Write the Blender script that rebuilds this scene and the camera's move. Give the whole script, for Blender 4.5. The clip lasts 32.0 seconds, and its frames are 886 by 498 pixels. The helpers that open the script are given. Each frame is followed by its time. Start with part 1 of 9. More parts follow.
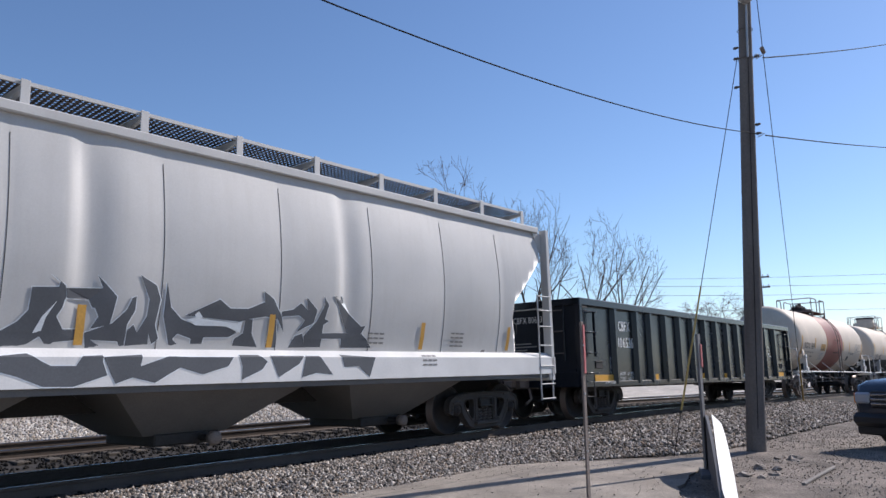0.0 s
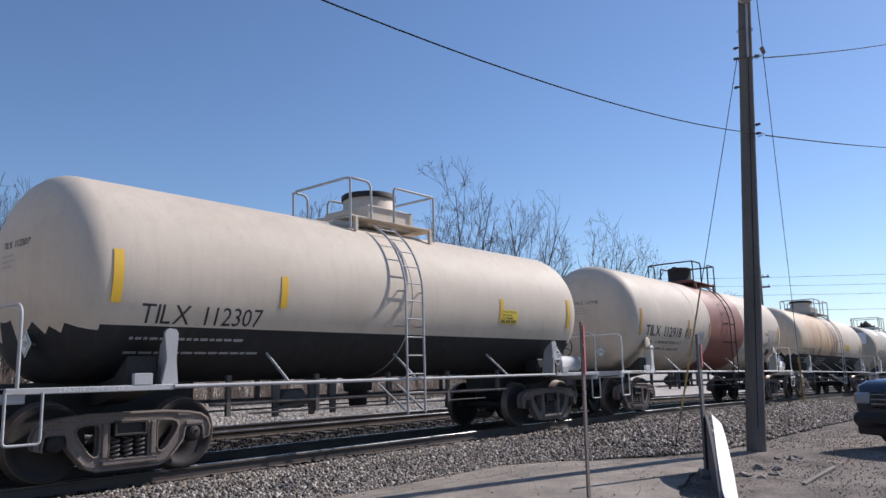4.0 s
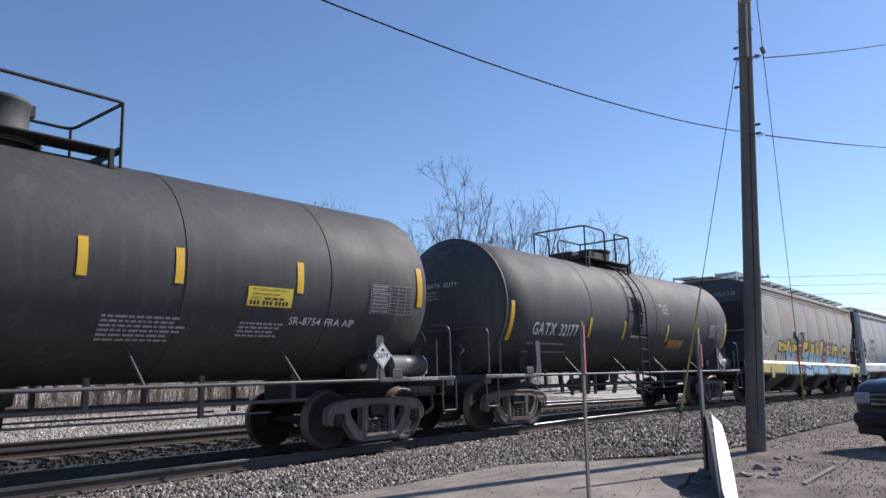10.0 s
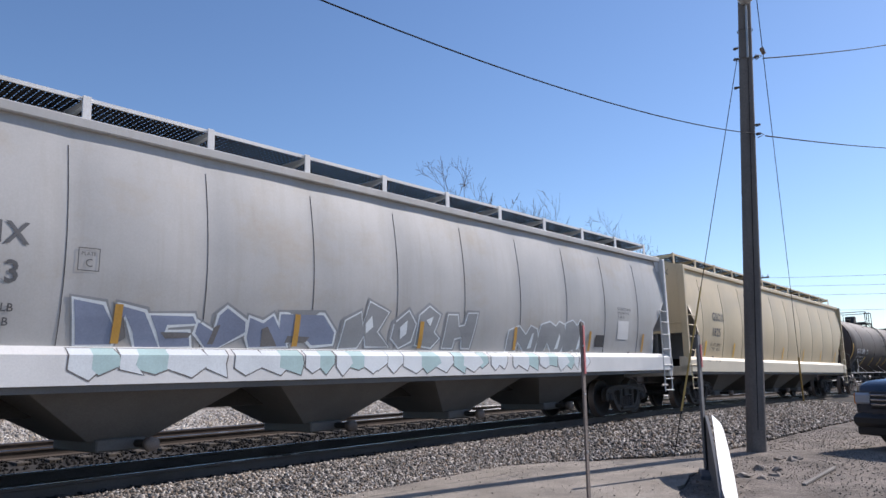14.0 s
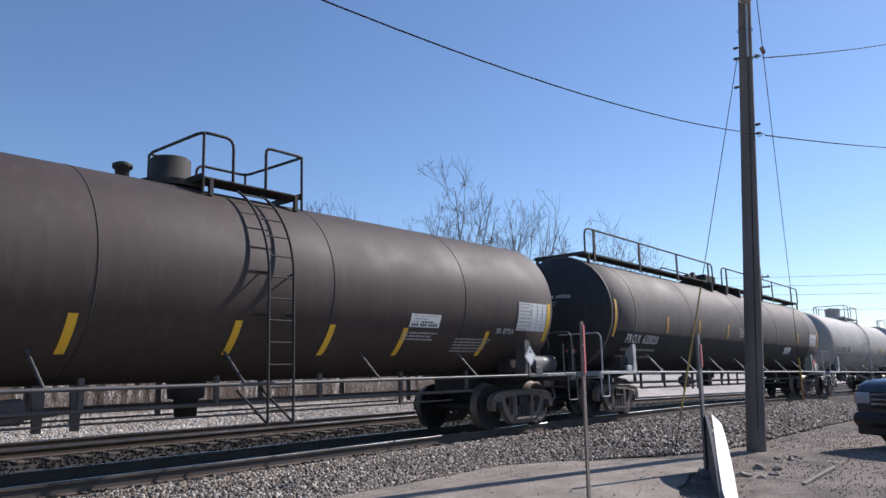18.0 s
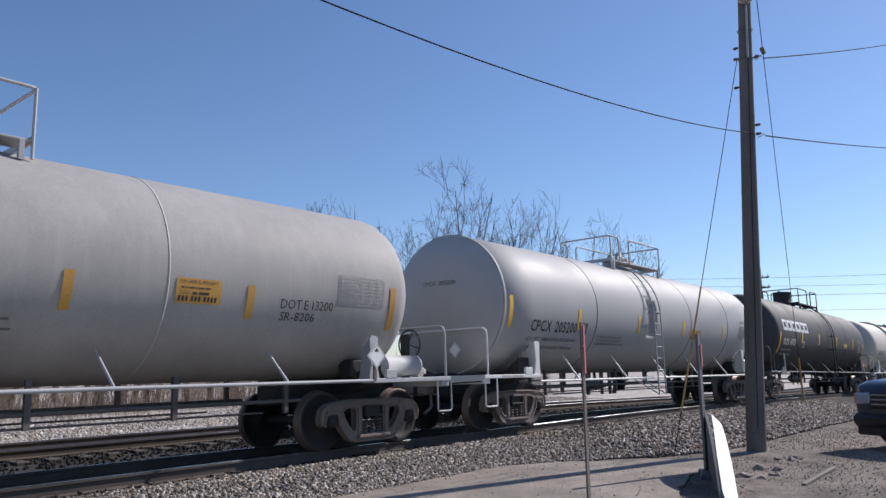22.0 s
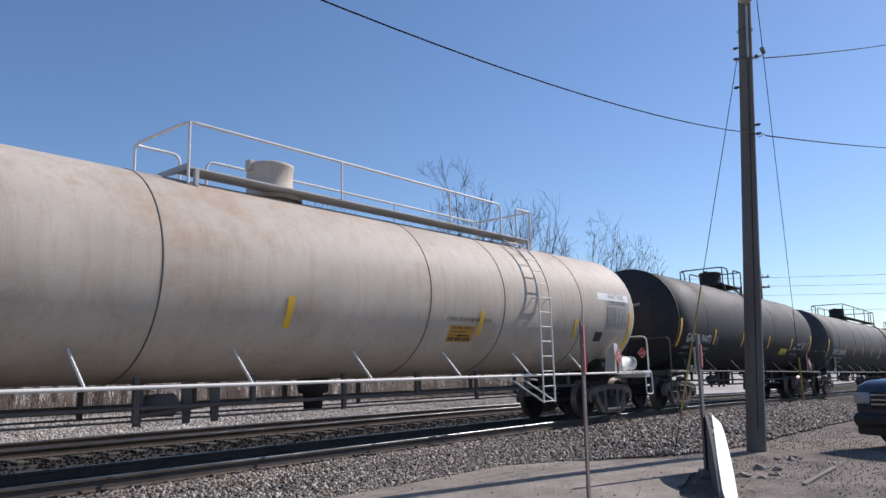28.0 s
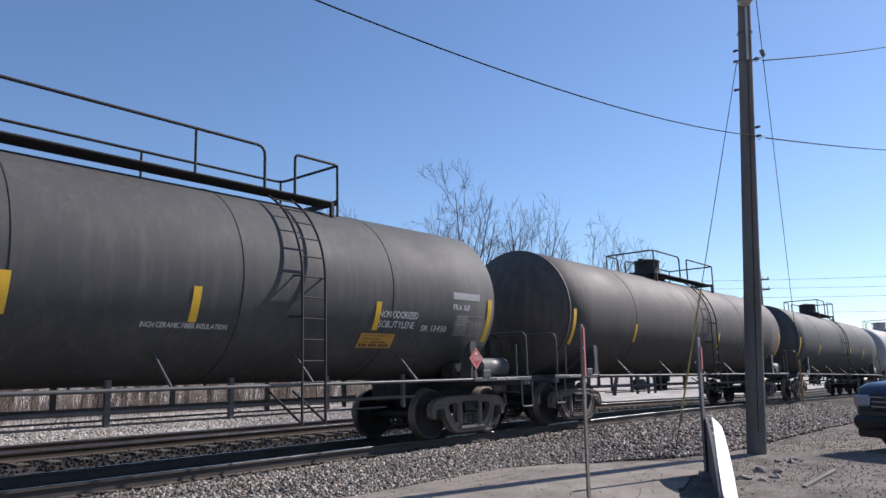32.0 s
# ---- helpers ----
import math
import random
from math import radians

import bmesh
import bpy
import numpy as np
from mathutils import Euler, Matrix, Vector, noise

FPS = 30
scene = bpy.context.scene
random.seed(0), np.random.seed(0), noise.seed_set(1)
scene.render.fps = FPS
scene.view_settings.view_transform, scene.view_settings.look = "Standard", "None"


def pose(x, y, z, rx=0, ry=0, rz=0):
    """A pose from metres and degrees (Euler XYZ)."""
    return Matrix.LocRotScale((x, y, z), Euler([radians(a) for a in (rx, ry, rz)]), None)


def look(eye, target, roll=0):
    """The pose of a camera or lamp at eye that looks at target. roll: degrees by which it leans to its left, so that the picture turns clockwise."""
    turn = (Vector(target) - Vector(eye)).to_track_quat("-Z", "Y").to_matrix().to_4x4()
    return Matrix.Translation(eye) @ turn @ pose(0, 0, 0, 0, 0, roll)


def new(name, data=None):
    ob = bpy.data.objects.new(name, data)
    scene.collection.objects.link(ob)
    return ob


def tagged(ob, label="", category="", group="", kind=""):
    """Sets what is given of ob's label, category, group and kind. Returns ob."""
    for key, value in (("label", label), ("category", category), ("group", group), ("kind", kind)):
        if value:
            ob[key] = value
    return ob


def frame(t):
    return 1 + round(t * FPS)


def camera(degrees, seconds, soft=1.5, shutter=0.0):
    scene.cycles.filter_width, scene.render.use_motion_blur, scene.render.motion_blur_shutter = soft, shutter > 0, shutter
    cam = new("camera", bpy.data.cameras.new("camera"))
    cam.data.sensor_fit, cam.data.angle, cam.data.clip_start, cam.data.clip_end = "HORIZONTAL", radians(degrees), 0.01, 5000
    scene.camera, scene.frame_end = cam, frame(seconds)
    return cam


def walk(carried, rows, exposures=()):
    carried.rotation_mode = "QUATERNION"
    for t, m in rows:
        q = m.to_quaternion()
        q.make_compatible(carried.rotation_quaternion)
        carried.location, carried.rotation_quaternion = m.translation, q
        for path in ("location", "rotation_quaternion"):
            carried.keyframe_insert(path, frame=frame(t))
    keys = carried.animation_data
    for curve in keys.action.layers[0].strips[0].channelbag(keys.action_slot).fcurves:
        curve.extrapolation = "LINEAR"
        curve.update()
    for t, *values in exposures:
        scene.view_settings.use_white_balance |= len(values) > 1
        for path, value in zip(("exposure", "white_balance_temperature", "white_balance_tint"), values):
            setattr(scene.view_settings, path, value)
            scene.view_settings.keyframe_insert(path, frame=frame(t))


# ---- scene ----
# The near track runs along x; its rail tops are at z = 0 by the crossing, and the train rolls towards -x.
SPEED = 11.33
CANT = 1.0
RAIL = -0.03
EYE = Vector((0.0, -10.13, 1.247))
FORE = Vector((0.759129, 0.631709, 0.157055))
UP = Vector((-0.110994, -0.112123, 0.987476))


def view(pitch=0.0, yaw=0.0):
    """The camera's pose, nodded up by pitch and turned left by yaw, in degrees."""
    side = FORE.cross(UP)
    m = Matrix((side, UP, -FORE)).transposed().to_4x4()
    return Matrix.Translation(EYE) @ m @ pose(0, 0, 0, pitch, yaw, 0)


cam = camera(61.416, 32.0)
PATH = [(0.0, view()), (11.5, view()), (12.5, view(0.04)), (15.5, view(0.04)), (18.0, view()), (19.5, view(0.03)), (23.0, view(0.03)),
        (24.0, view()), (28.5, view(0.02)), (30.0, view(0.06)), (30.6, view(0.12)), (32.0, view(0.19))]
# the camera meters darker while pale cars pass and brighter for the black ones
METER = ((0.0, 0.20), (1.0, 0.12), (2.0, 0.0), (3.0, 0.02), (6.0, 0.09), (8.0, 0.10), (9.0, 0.18), (10.0, 0.24), (13.0, 0.26), (15.0, 0.24), (18.0, 0.23), (20.0, 0.21), (21.5, 0.10), (22.5, 0.06),
         (24.0, 0.15), (25.0, 0.15), (26.0, 0.01), (28.5, 0.12), (30.0, 0.25), (32.0, 0.23))
walk(cam, PATH, exposures=[(t, stops, 5980, 15) for t, stops in METER])

# ---- light ----
SUN_TURN, SUN_HIGH = -17.0, 37.0
SUN_WAY = Vector((math.cos(radians(SUN_HIGH)) * math.cos(radians(SUN_TURN)),
                  math.cos(radians(SUN_HIGH)) * math.sin(radians(SUN_TURN)), math.sin(radians(SUN_HIGH))))
world = bpy.data.worlds.new("sky")
scene.world = world
world.use_nodes = True
wn = world.node_tree
sky = wn.nodes.new("ShaderNodeTexSky")
sky.sky_type = "NISHITA"
sky.sun_disc = False
sky.sun_elevation = radians(SUN_HIGH)
sky.sun_rotation = radians(90 - SUN_TURN)
sky.air_density, sky.dust_density, sky.ozone_density = 1.0, 0.18, 3.9
wn.nodes["Background"].inputs["Strength"].default_value = 0.107
wn.links.new(sky.outputs[0], wn.nodes["Background"].inputs[0])
sun = new("sun", bpy.data.lights.new("sun", "SUN"))
sun.data.energy, sun.data.angle, sun.data.color = 4.9, radians(0.53), (1.0, 0.91, 0.79)
sun.matrix_world = look(SUN_WAY * 60, (0, 0, 0))

# ---- materials ----
def ramp(nt, src, stops):
    n = nt.nodes.new("ShaderNodeValToRGB")
    n.color_ramp.elements[0].position, n.color_ramp.elements[0].color = stops[0][0], (*stops[0][1], 1)
    n.color_ramp.elements[1].position, n.color_ramp.elements[1].color = stops[-1][0], (*stops[-1][1], 1)
    for at, col in stops[1:-1]:
        e = n.color_ramp.elements.new(at)
        e.color = (*col, 1)
    nt.links.new(src, n.inputs[0])
    return n.outputs[0]


def noise_of(nt, coords, scale, detail=4, rough=0.6, stretch=(1, 1, 1)):
    m = nt.nodes.new("ShaderNodeMapping")
    m.inputs["Scale"].default_value = stretch
    nt.links.new(coords, m.inputs[0])
    n = nt.nodes.new("ShaderNodeTexNoise")
    n.inputs["Scale"].default_value, n.inputs["Detail"].default_value, n.inputs["Roughness"].default_value = scale, detail, rough
    nt.links.new(m.outputs[0], n.inputs["Vector"])
    return n.outputs["Fac"]


def mixed(nt, fac, a, b, mode="MIX"):
    n = nt.nodes.new("ShaderNodeMix")
    n.data_type, n.blend_type = "RGBA", mode
    for sock, v in ((n.inputs[0], fac), (n.inputs[6], a), (n.inputs[7], b)):
        if isinstance(v, (float, int)):
            sock.default_value = v
        elif isinstance(v, tuple):
            sock.default_value = (*v, 1)
        else:
            nt.links.new(v, sock)
    return n.outputs[2]


def material(name, base, rough=0.6, metal=0.0, grain=0.12, patch=0.18, scale=1.0, bump=0.15, streak=None, streak_amount=0.0,
             stain=None, stain_amount=0.0, fine=40.0, spec=0.4, runs=()):
    """A procedural surface: base colour, grain and patches, vertical streaks and stains of other colours, rough bump."""
    m = bpy.data.materials.new(name)
    m.use_nodes = True
    nt = m.node_tree
    b = nt.nodes["Principled BSDF"]
    co = nt.nodes.new("ShaderNodeTexCoord").outputs["Object"]
    big = noise_of(nt, co, 0.9 * scale, 5, 0.6)
    small = noise_of(nt, co, fine * scale, 3, 0.7)
    dark, light = tuple(c * (1 - patch) for c in base), tuple(min(1, c * (1 + patch)) for c in base)
    col = ramp(nt, big, [(0.3, dark), (0.7, light)])
    g = ramp(nt, small, [(0.25, (1 - grain,) * 3), (0.75, (1 + grain,) * 3)])
    col = mixed(nt, 1.0, col, g, "MULTIPLY")
    if streak:
        s = noise_of(nt, co, 3.0 * scale, 4, 0.65, (2.2, 2.2, 0.12))
        f = ramp(nt, s, [(0.48, (0,) * 3), (0.75, (streak_amount,) * 3)])
        col = mixed(nt, f, col, streak)
    if stain:
        s = noise_of(nt, co, 0.55 * scale, 6, 0.7, (1, 1, 1.6))
        f = ramp(nt, s, [(0.52, (0,) * 3), (0.68, (stain_amount,) * 3)])
        col = mixed(nt, f, col, stain)
    for x0, wide, tone, amount in runs:
        # rust that has run down the side from fittings near x0
        sep = nt.nodes.new("ShaderNodeSeparateXYZ")
        nt.links.new(co, sep.inputs[0])
        d = nt.nodes.new("ShaderNodeMath")
        d.operation = "SUBTRACT"
        nt.links.new(sep.outputs["X"], d.inputs[0])
        d.inputs[1].default_value = x0
        a = nt.nodes.new("ShaderNodeMath")
        a.operation = "ABSOLUTE"
        nt.links.new(d.outputs[0], a.inputs[0])
        k = nt.nodes.new("ShaderNodeMath")
        k.operation = "DIVIDE"
        nt.links.new(a.outputs[0], k.inputs[0])
        k.inputs[1].default_value = wide
        near = ramp(nt, k.outputs[0], [(0.3, (1,) * 3), (1.0, (0,) * 3)])
        s = noise_of(nt, co, 4.0, 5, 0.7, (1.6, 1.0, 0.10))
        f = mixed(nt, 1.0, near, ramp(nt, s, [(0.38, (0,) * 3), (0.62, (amount,) * 3)]), "MULTIPLY")
        col = mixed(nt, f, col, tone)
    nt.links.new(col, b.inputs["Base Color"])
    r = ramp(nt, big, [(0.2, (max(0.05, rough - 0.1),) * 3), (0.8, (min(1, rough + 0.1),) * 3)])
    nt.links.new(r, b.inputs["Roughness"])
    b.inputs["Metallic"].default_value = metal
    b.inputs["Specular IOR Level"].default_value = spec
    if bump:
        bp = nt.nodes.new("ShaderNodeBump")
        bp.inputs["Strength"].default_value, bp.inputs["Distance"].default_value = bump, 0.01
        nt.links.new(small, bp.inputs["Height"])
        nt.links.new(bp.outputs[0], b.inputs["Normal"])
    return m


# ---- mesh tools ----
class Shape:
    """Points and faces gathered piece by piece; smooth faces are marked."""

    def __init__(self):
        self.v, self.f, self.s = [], [], []

    def add(self, verts, faces, smooth=False):
        k = len(self.v)
        self.v.extend([tuple(p) for p in verts])
        self.f.extend([tuple(i + k for i in f) for f in faces])
        self.s.extend([smooth] * len(faces))
        return self

    def box(self, x0, x1, y0, y1, z0, z1, b=0.0):
        c, h = ((x0 + x1) / 2, (y0 + y1) / 2, (z0 + z1) / 2), (abs(x1 - x0) / 2, abs(y1 - y0) / 2, abs(z1 - z0) / 2)
        return self.block(Matrix.Translation(c), h, b)

    def block(self, m, h, b=0.0):
        """A block of half sizes h at the pose m, its edges cut by b."""
        if b <= 0:
            vs = [m @ Vector((sx * h[0], sy * h[1], sz * h[2])) for sx in (-1, 1) for sy in (-1, 1) for sz in (-1, 1)]
            return self.add(vs, [(0, 1, 3, 2), (4, 6, 7, 5), (0, 4, 5, 1), (2, 3, 7, 6), (0, 2, 6, 4), (1, 5, 7, 3)])
        b = min(b, min(h) * 0.9)
        vs, at = [], {}
        for sx in (-1, 1):
            for sy in (-1, 1):
                for sz in (-1, 1):
                    for a in range(3):
                        at[sx, sy, sz, a] = len(vs)
                        vs.append(Vector([s * (h[i] - (0 if i == a else b)) for i, s in enumerate((sx, sy, sz))]))
        fs = []
        for a in range(3):
            o = [i for i in range(3) if i != a]
            for s in (-1, 1):
                ring = []
                for p, q in ((-1, -1), (1, -1), (1, 1), (-1, 1)):
                    k = [0, 0, 0]
                    k[a], k[o[0]], k[o[1]] = s, p, q
                    ring.append(at[(*k, a)])
                fs.append(ring)
            for p in (-1, 1):
                for q in (-1, 1):
                    ring = []
                    for e, w in ((-1, 0), (1, 0), (1, 1), (-1, 1)):
                        k = [0, 0, 0]
                        k[a], k[o[0]], k[o[1]] = e, p, q
                        ring.append(at[(*k, o[w])])
                    fs.append(ring)
        for sx in (-1, 1):
            for sy in (-1, 1):
                for sz in (-1, 1):
                    fs.append([at[sx, sy, sz, a] for a in range(3)])
        good = []
        for f in fs:
            mid = sum((vs[i] for i in f), Vector()) / len(f)
            n = (vs[f[1]] - vs[f[0]]).cross(vs[f[2]] - vs[f[0]])
            good.append(f if n.dot(mid) > 0 else f[::-1])
        return self.add([m @ p for p in vs], good)

    def tube(self, path, r, n=8, closed=False, cap=True):
        """A round bar along a path; r is one radius or one for each point."""
        pts = [Vector(p) for p in path]
        rs = r if isinstance(r, (list, tuple)) else [r] * len(pts)
        k = len(pts)
        ways = []
        for i in range(k):
            a, b = (pts[i - 1] if i or closed else pts[i]), (pts[(i + 1) % k] if i < k - 1 or closed else pts[i])
            ways.append((b - a).normalized())
        side = ways[0].orthogonal().normalized()
        vs = []
        for p, w, q in zip(pts, ways, rs):
            side = (side - w * side.dot(w))
            side = side.normalized() if side.length > 1e-6 else w.orthogonal().normalized()
            o = w.cross(side)
            vs += [p + q * (math.cos(2 * math.pi * j / n) * side + math.sin(2 * math.pi * j / n) * o) for j in range(n)]
        fs = []
        for i in range(k if closed else k - 1):
            for j in range(n):
                a, b, c = i * n, ((i + 1) % k) * n, (j + 1) % n
                fs.append((a + j, a + c, b + c, b + j))
        self.add(vs, fs, True)
        if cap and not closed:
            self.add(vs[:n], [tuple(range(n))[::-1]])
            self.add(vs[-n:], [tuple(range(n))])
        return self

    def lathe(self, profile, m=None, n=32, arc=None):
        """Turned about x: profile of (x, radius)."""
        m = m or Matrix()
        vs = []
        for x, r in profile:
            for j in range(n):
                a = 2 * math.pi * j / n
                vs.append(m @ Vector((x, r * math.cos(a), r * math.sin(a))))
        fs = []
        for i in range(len(profile) - 1):
            for j in range(n):
                k = (j + 1) % n
                fs.append((i * n + j, (i + 1) * n + j, (i + 1) * n + k, i * n + k))
        self.add(vs, fs, True)
        for e, turn in ((0, 1), (len(profile) - 1, -1)):
            if profile[e][1] > 1e-4:
                self.add(vs[e * n:(e + 1) * n], [tuple(range(n))[::turn]])
        return self

    def slab(self, outline, axis, a, b):
        """An outline in the plane across axis, thickened from a to b along it."""
        def at(p, q, d):
            return {"x": (d, p, q), "y": (p, d, q), "z": (p, q, d)}[axis]
        n = len(outline)
        va, vb = [at(*p, a) for p in outline], [at(*p, b) for p in outline]
        turn = sum(outline[i][0] * outline[(i + 1) % n][1] - outline[(i + 1) % n][0] * outline[i][1] for i in range(n))
        flip = (turn > 0) ^ (b > a) ^ (axis == "y")
        fs = [tuple(range(n)), tuple(range(2 * n - 1, n - 1, -1))]
        fs += [(i, n + i, n + (i + 1) % n, (i + 1) % n) for i in range(n)]
        fs = [f if not flip else f[::-1] for f in fs]
        return self.add(va + vb, [f[::-1] for f in fs])

    def mesh(self, name):
        me = bpy.data.meshes.new(name)
        me.from_pydata(self.v, [], self.f)
        me.polygons.foreach_set("use_smooth", self.s)
        me.update()
        return me


def part(name, shape, mat, parent=None, label="", at=None):
    """One mesh object under a thing or a part."""
    me = shape.mesh(name) if isinstance(shape, Shape) else shape
    if not me.materials:
        me.materials.append(mat)
    ob = new(name, me)
    if parent:
        ob.parent = parent
    if at is not None:
        ob.matrix_basis = at
    return tagged(ob, label) if label else ob


def thing(name, label, category, group="", at=None, kind=""):
    ob = new(name)
    ob.empty_display_size = 0.2
    if at is not None:
        ob.matrix_basis = at
    return tagged(ob, label, category, group, kind)


_glyphs = {}


def cut_glyphs():
    """Flat outlines of the characters that are used, in a plain and a bold weight."""
    cu = bpy.data.curves.new("writing", "FONT")
    ob = new("writing", cu)
    for bold in (0.0, 0.004):
        for ch in "ABCDEFGHIJKLMNOPQRSTUVWXYZ0123456789-/.":
            cu.body, cu.resolution_u, cu.offset = ch, 2, bold * 4
            bpy.context.view_layer.update()
            me = bpy.data.meshes.new_from_object(ob.evaluated_get(bpy.context.evaluated_depsgraph_get()))
            vs, fs = [(v.co.x, v.co.y) for v in me.vertices], [tuple(p.vertices) for p in me.polygons]
            x0, x1 = min(v[0] for v in vs), max(v[0] for v in vs)
            _glyphs[ch, bold] = [(x - x0, z) for x, z in vs], fs, x1 - x0
            bpy.data.meshes.remove(me)
    bpy.data.objects.remove(ob)
    bpy.data.curves.remove(cu)


cut_glyphs()


def letters(body, height, bold=0.0):
    """Points and faces of a line of writing, its capitals height high, from x = 0, standing on z = 0; and its width."""
    k = height / 0.69
    x, vs, fs = 0.0, [], []
    for ch in body:
        if ch == " ":
            x += 0.22
            continue
        v, f, w = _glyphs[ch, 0.004 if bold else 0.0]
        n = len(vs)
        pad = max(0.0, 0.36 - w) / 2 if ch in "1234567890" else 0.0
        vs += [((x + pad + p) * k, q * k) for p, q in v]
        w += 2 * pad
        fs += [tuple(i + n for i in t) for t in f]
        x += w + 0.085
    return vs, fs, (x - 0.085) * k

# ---- ground and tracks ----
def fall(x):
    """How far the line drops beyond the crossing."""
    if x < 16:
        return 0.0
    if x < 28:
        return -0.017 * (x - 16) ** 2 / 24
    if x < 50:
        return -0.102 - 0.017 * (x - 28)
    return -0.476 - 0.1 * (1 - math.exp(-(x - 50) / 6))


ground_mat = material("dirt", (0.20, 0.172, 0.148), 0.95, grain=0.7, patch=0.45, scale=1.6, bump=1.0, fine=22, stain=(0.10, 0.085, 0.072), stain_amount=0.65, spec=0.1)
meadow_mat = material("dry_grass", (0.44, 0.40, 0.35), 0.95, grain=0.4, patch=0.35, bump=0.8, fine=30, stain=(0.56, 0.53, 0.50), stain_amount=0.7, spec=0.1)
# Near-black bed: the shade in gaps between stones is put into its colour.
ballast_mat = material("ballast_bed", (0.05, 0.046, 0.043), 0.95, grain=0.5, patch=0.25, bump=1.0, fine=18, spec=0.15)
lot_mat = material("old_asphalt", (0.285, 0.25, 0.212), 0.9, grain=0.45, patch=0.25, scale=1.4, bump=0.9, fine=45, stain=(0.20, 0.18, 0.16), stain_amount=0.6, spec=0.2)
rail_top = material("polished_rail", (0.22, 0.225, 0.23), 0.24, 1.0, grain=0.1, bump=0.05)
rail_rust = material("rusty_rail", (0.10, 0.08, 0.068), 0.85, 0.2, grain=0.3, patch=0.3, bump=0.5, fine=60)
tie_mat = material("creosoted_wood", (0.10, 0.085, 0.07), 0.9, grain=0.4, patch=0.3, bump=0.6, fine=30)
LOT = -0.42


def ground_height(x, y):
    drop = fall(x)
    if y < -2.3:
        base = LOT - 0.03
    elif y < 8.0:
        base = -0.62
    else:
        base = -0.50 + 0.02 * min(12, y - 8)
    return base + drop


def build_ground():
    xs = [-1500, -400, -120, -60] + [i * 1.5 for i in range(-20, 50)] + [80, 110, 160, 400, 1500]
    ys = [-1200, -300, -80, -40, -25, -18, -14, -12, -10, -9, -8, -7, -6, -5, -4, -3, -2.35, -2.2, 7.6, 8.2, 9, 10, 11, 12, 14, 16, 18, 22, 28, 40, 60, 100, 200, 500, 1500]
    vs = []
    for x in xs:
        for y in ys:
            z = ground_height(x, y)
            near = abs(x) < 80 and -12 < y < 60
            if near and not (-2.4 < y < 8.1):
                z += 0.035 * noise.noise((x * 0.7, y * 0.7, 1.0)) + 0.02 * noise.noise((x * 2.1, y * 2.1, 4.0))
            vs.append((x, y, z))
    n = len(ys)
    s = Shape()
    fs = [(i * n + j, (i + 1) * n + j, (i + 1) * n + j + 1, i * n + j + 1) for i in range(len(xs) - 1) for j in range(n - 1)]
    s.add(vs, fs, True)
    me = s.mesh("ground")
    me.materials.append(ground_mat)
    me.materials.append(meadow_mat)
    for p in me.polygons:
        p.material_index = 1 if p.center.y > 8.0 else 0
    tagged(new("ground", me), "bare grey-brown dirt and dry grassy ground", "ground", kind="structure")


def build_lot():
    edge = [(-30, -2.6), (-8, -2.45), (0, -2.4), (4, -2.36), (6.7, -2.3), (7.6, -2.16), (8.5, -2.08), (9.5, -2.08), (10.5, -2.18), (11.2, -2.45), (11.8, -2.82), (12.1, -3.3),
            (12.45, -3.8), (13.1, -4.3), (13.6, -4.75), (13.2, -5.05), (12.3, -5.3), (11.1, -5.55), (10.0, -5.85), (9.3, -6.15), (8.4, -6.8), (7.9, -8.2), (8.2, -12), (9, -30), (-30, -30)]
    rng = random.Random(4)
    fine = []
    for (x0, y0), (x1, y1) in zip(edge, edge[1:] + edge[:1]):
        k = max(1, int(math.hypot(x1 - x0, y1 - y0) / 0.25)) if -2 < x0 < 14 and y0 > -12 else 1
        fine += [(x0 + (x1 - x0) * i / k + (rng.uniform(-0.05, 0.05) if k > 1 else 0), y0 + (y1 - y0) * i / k + (rng.uniform(-0.05, 0.05) if k > 1 else 0)) for i in range(k)]
    s = Shape()
    s.slab(fine, "z", LOT - 0.2, LOT)
    part("pavement", s, lot_mat)
    tagged(bpy.data.objects["pavement"], "worn cracked grey asphalt apron with a broken edge", "pavement", kind="structure")


def rail_shape(y, z, x0, x1, cant):
    """A flat-bottomed rail that follows the fall of the line."""
    prof = [(-0.07, -0.17), (0.07, -0.17), (0.07, -0.16), (0.012, -0.14), (0.012, -0.045), (0.036, -0.035), (0.036, -0.008), (0.028, 0.0), (-0.028, 0.0), (-0.036, -0.008),
            (-0.036, -0.035), (-0.012, -0.045), (-0.012, -0.14), (-0.07, -0.16)]
    xs = [x0] + [x for x in range(-60, 80, 2) if x0 < x < x1] + [x1]
    s = Shape()
    n = len(prof)
    vs = [(x, y + p, z + q + fall(x)) for x in xs for p, q in prof]
    fs = [(i * n + j, i * n + (j + 1) % n, (i + 1) * n + (j + 1) % n, (i + 1) * n + j) for i in range(len(xs) - 1) for j in range(n)]
    s.add(vs, fs)
    me = s.mesh("rail")
    me.materials.append(rail_rust)
    me.materials.append(rail_top)
    for p in me.polygons:
        if p.index % n in (6, 7, 8):
            p.material_index = 1
    return me


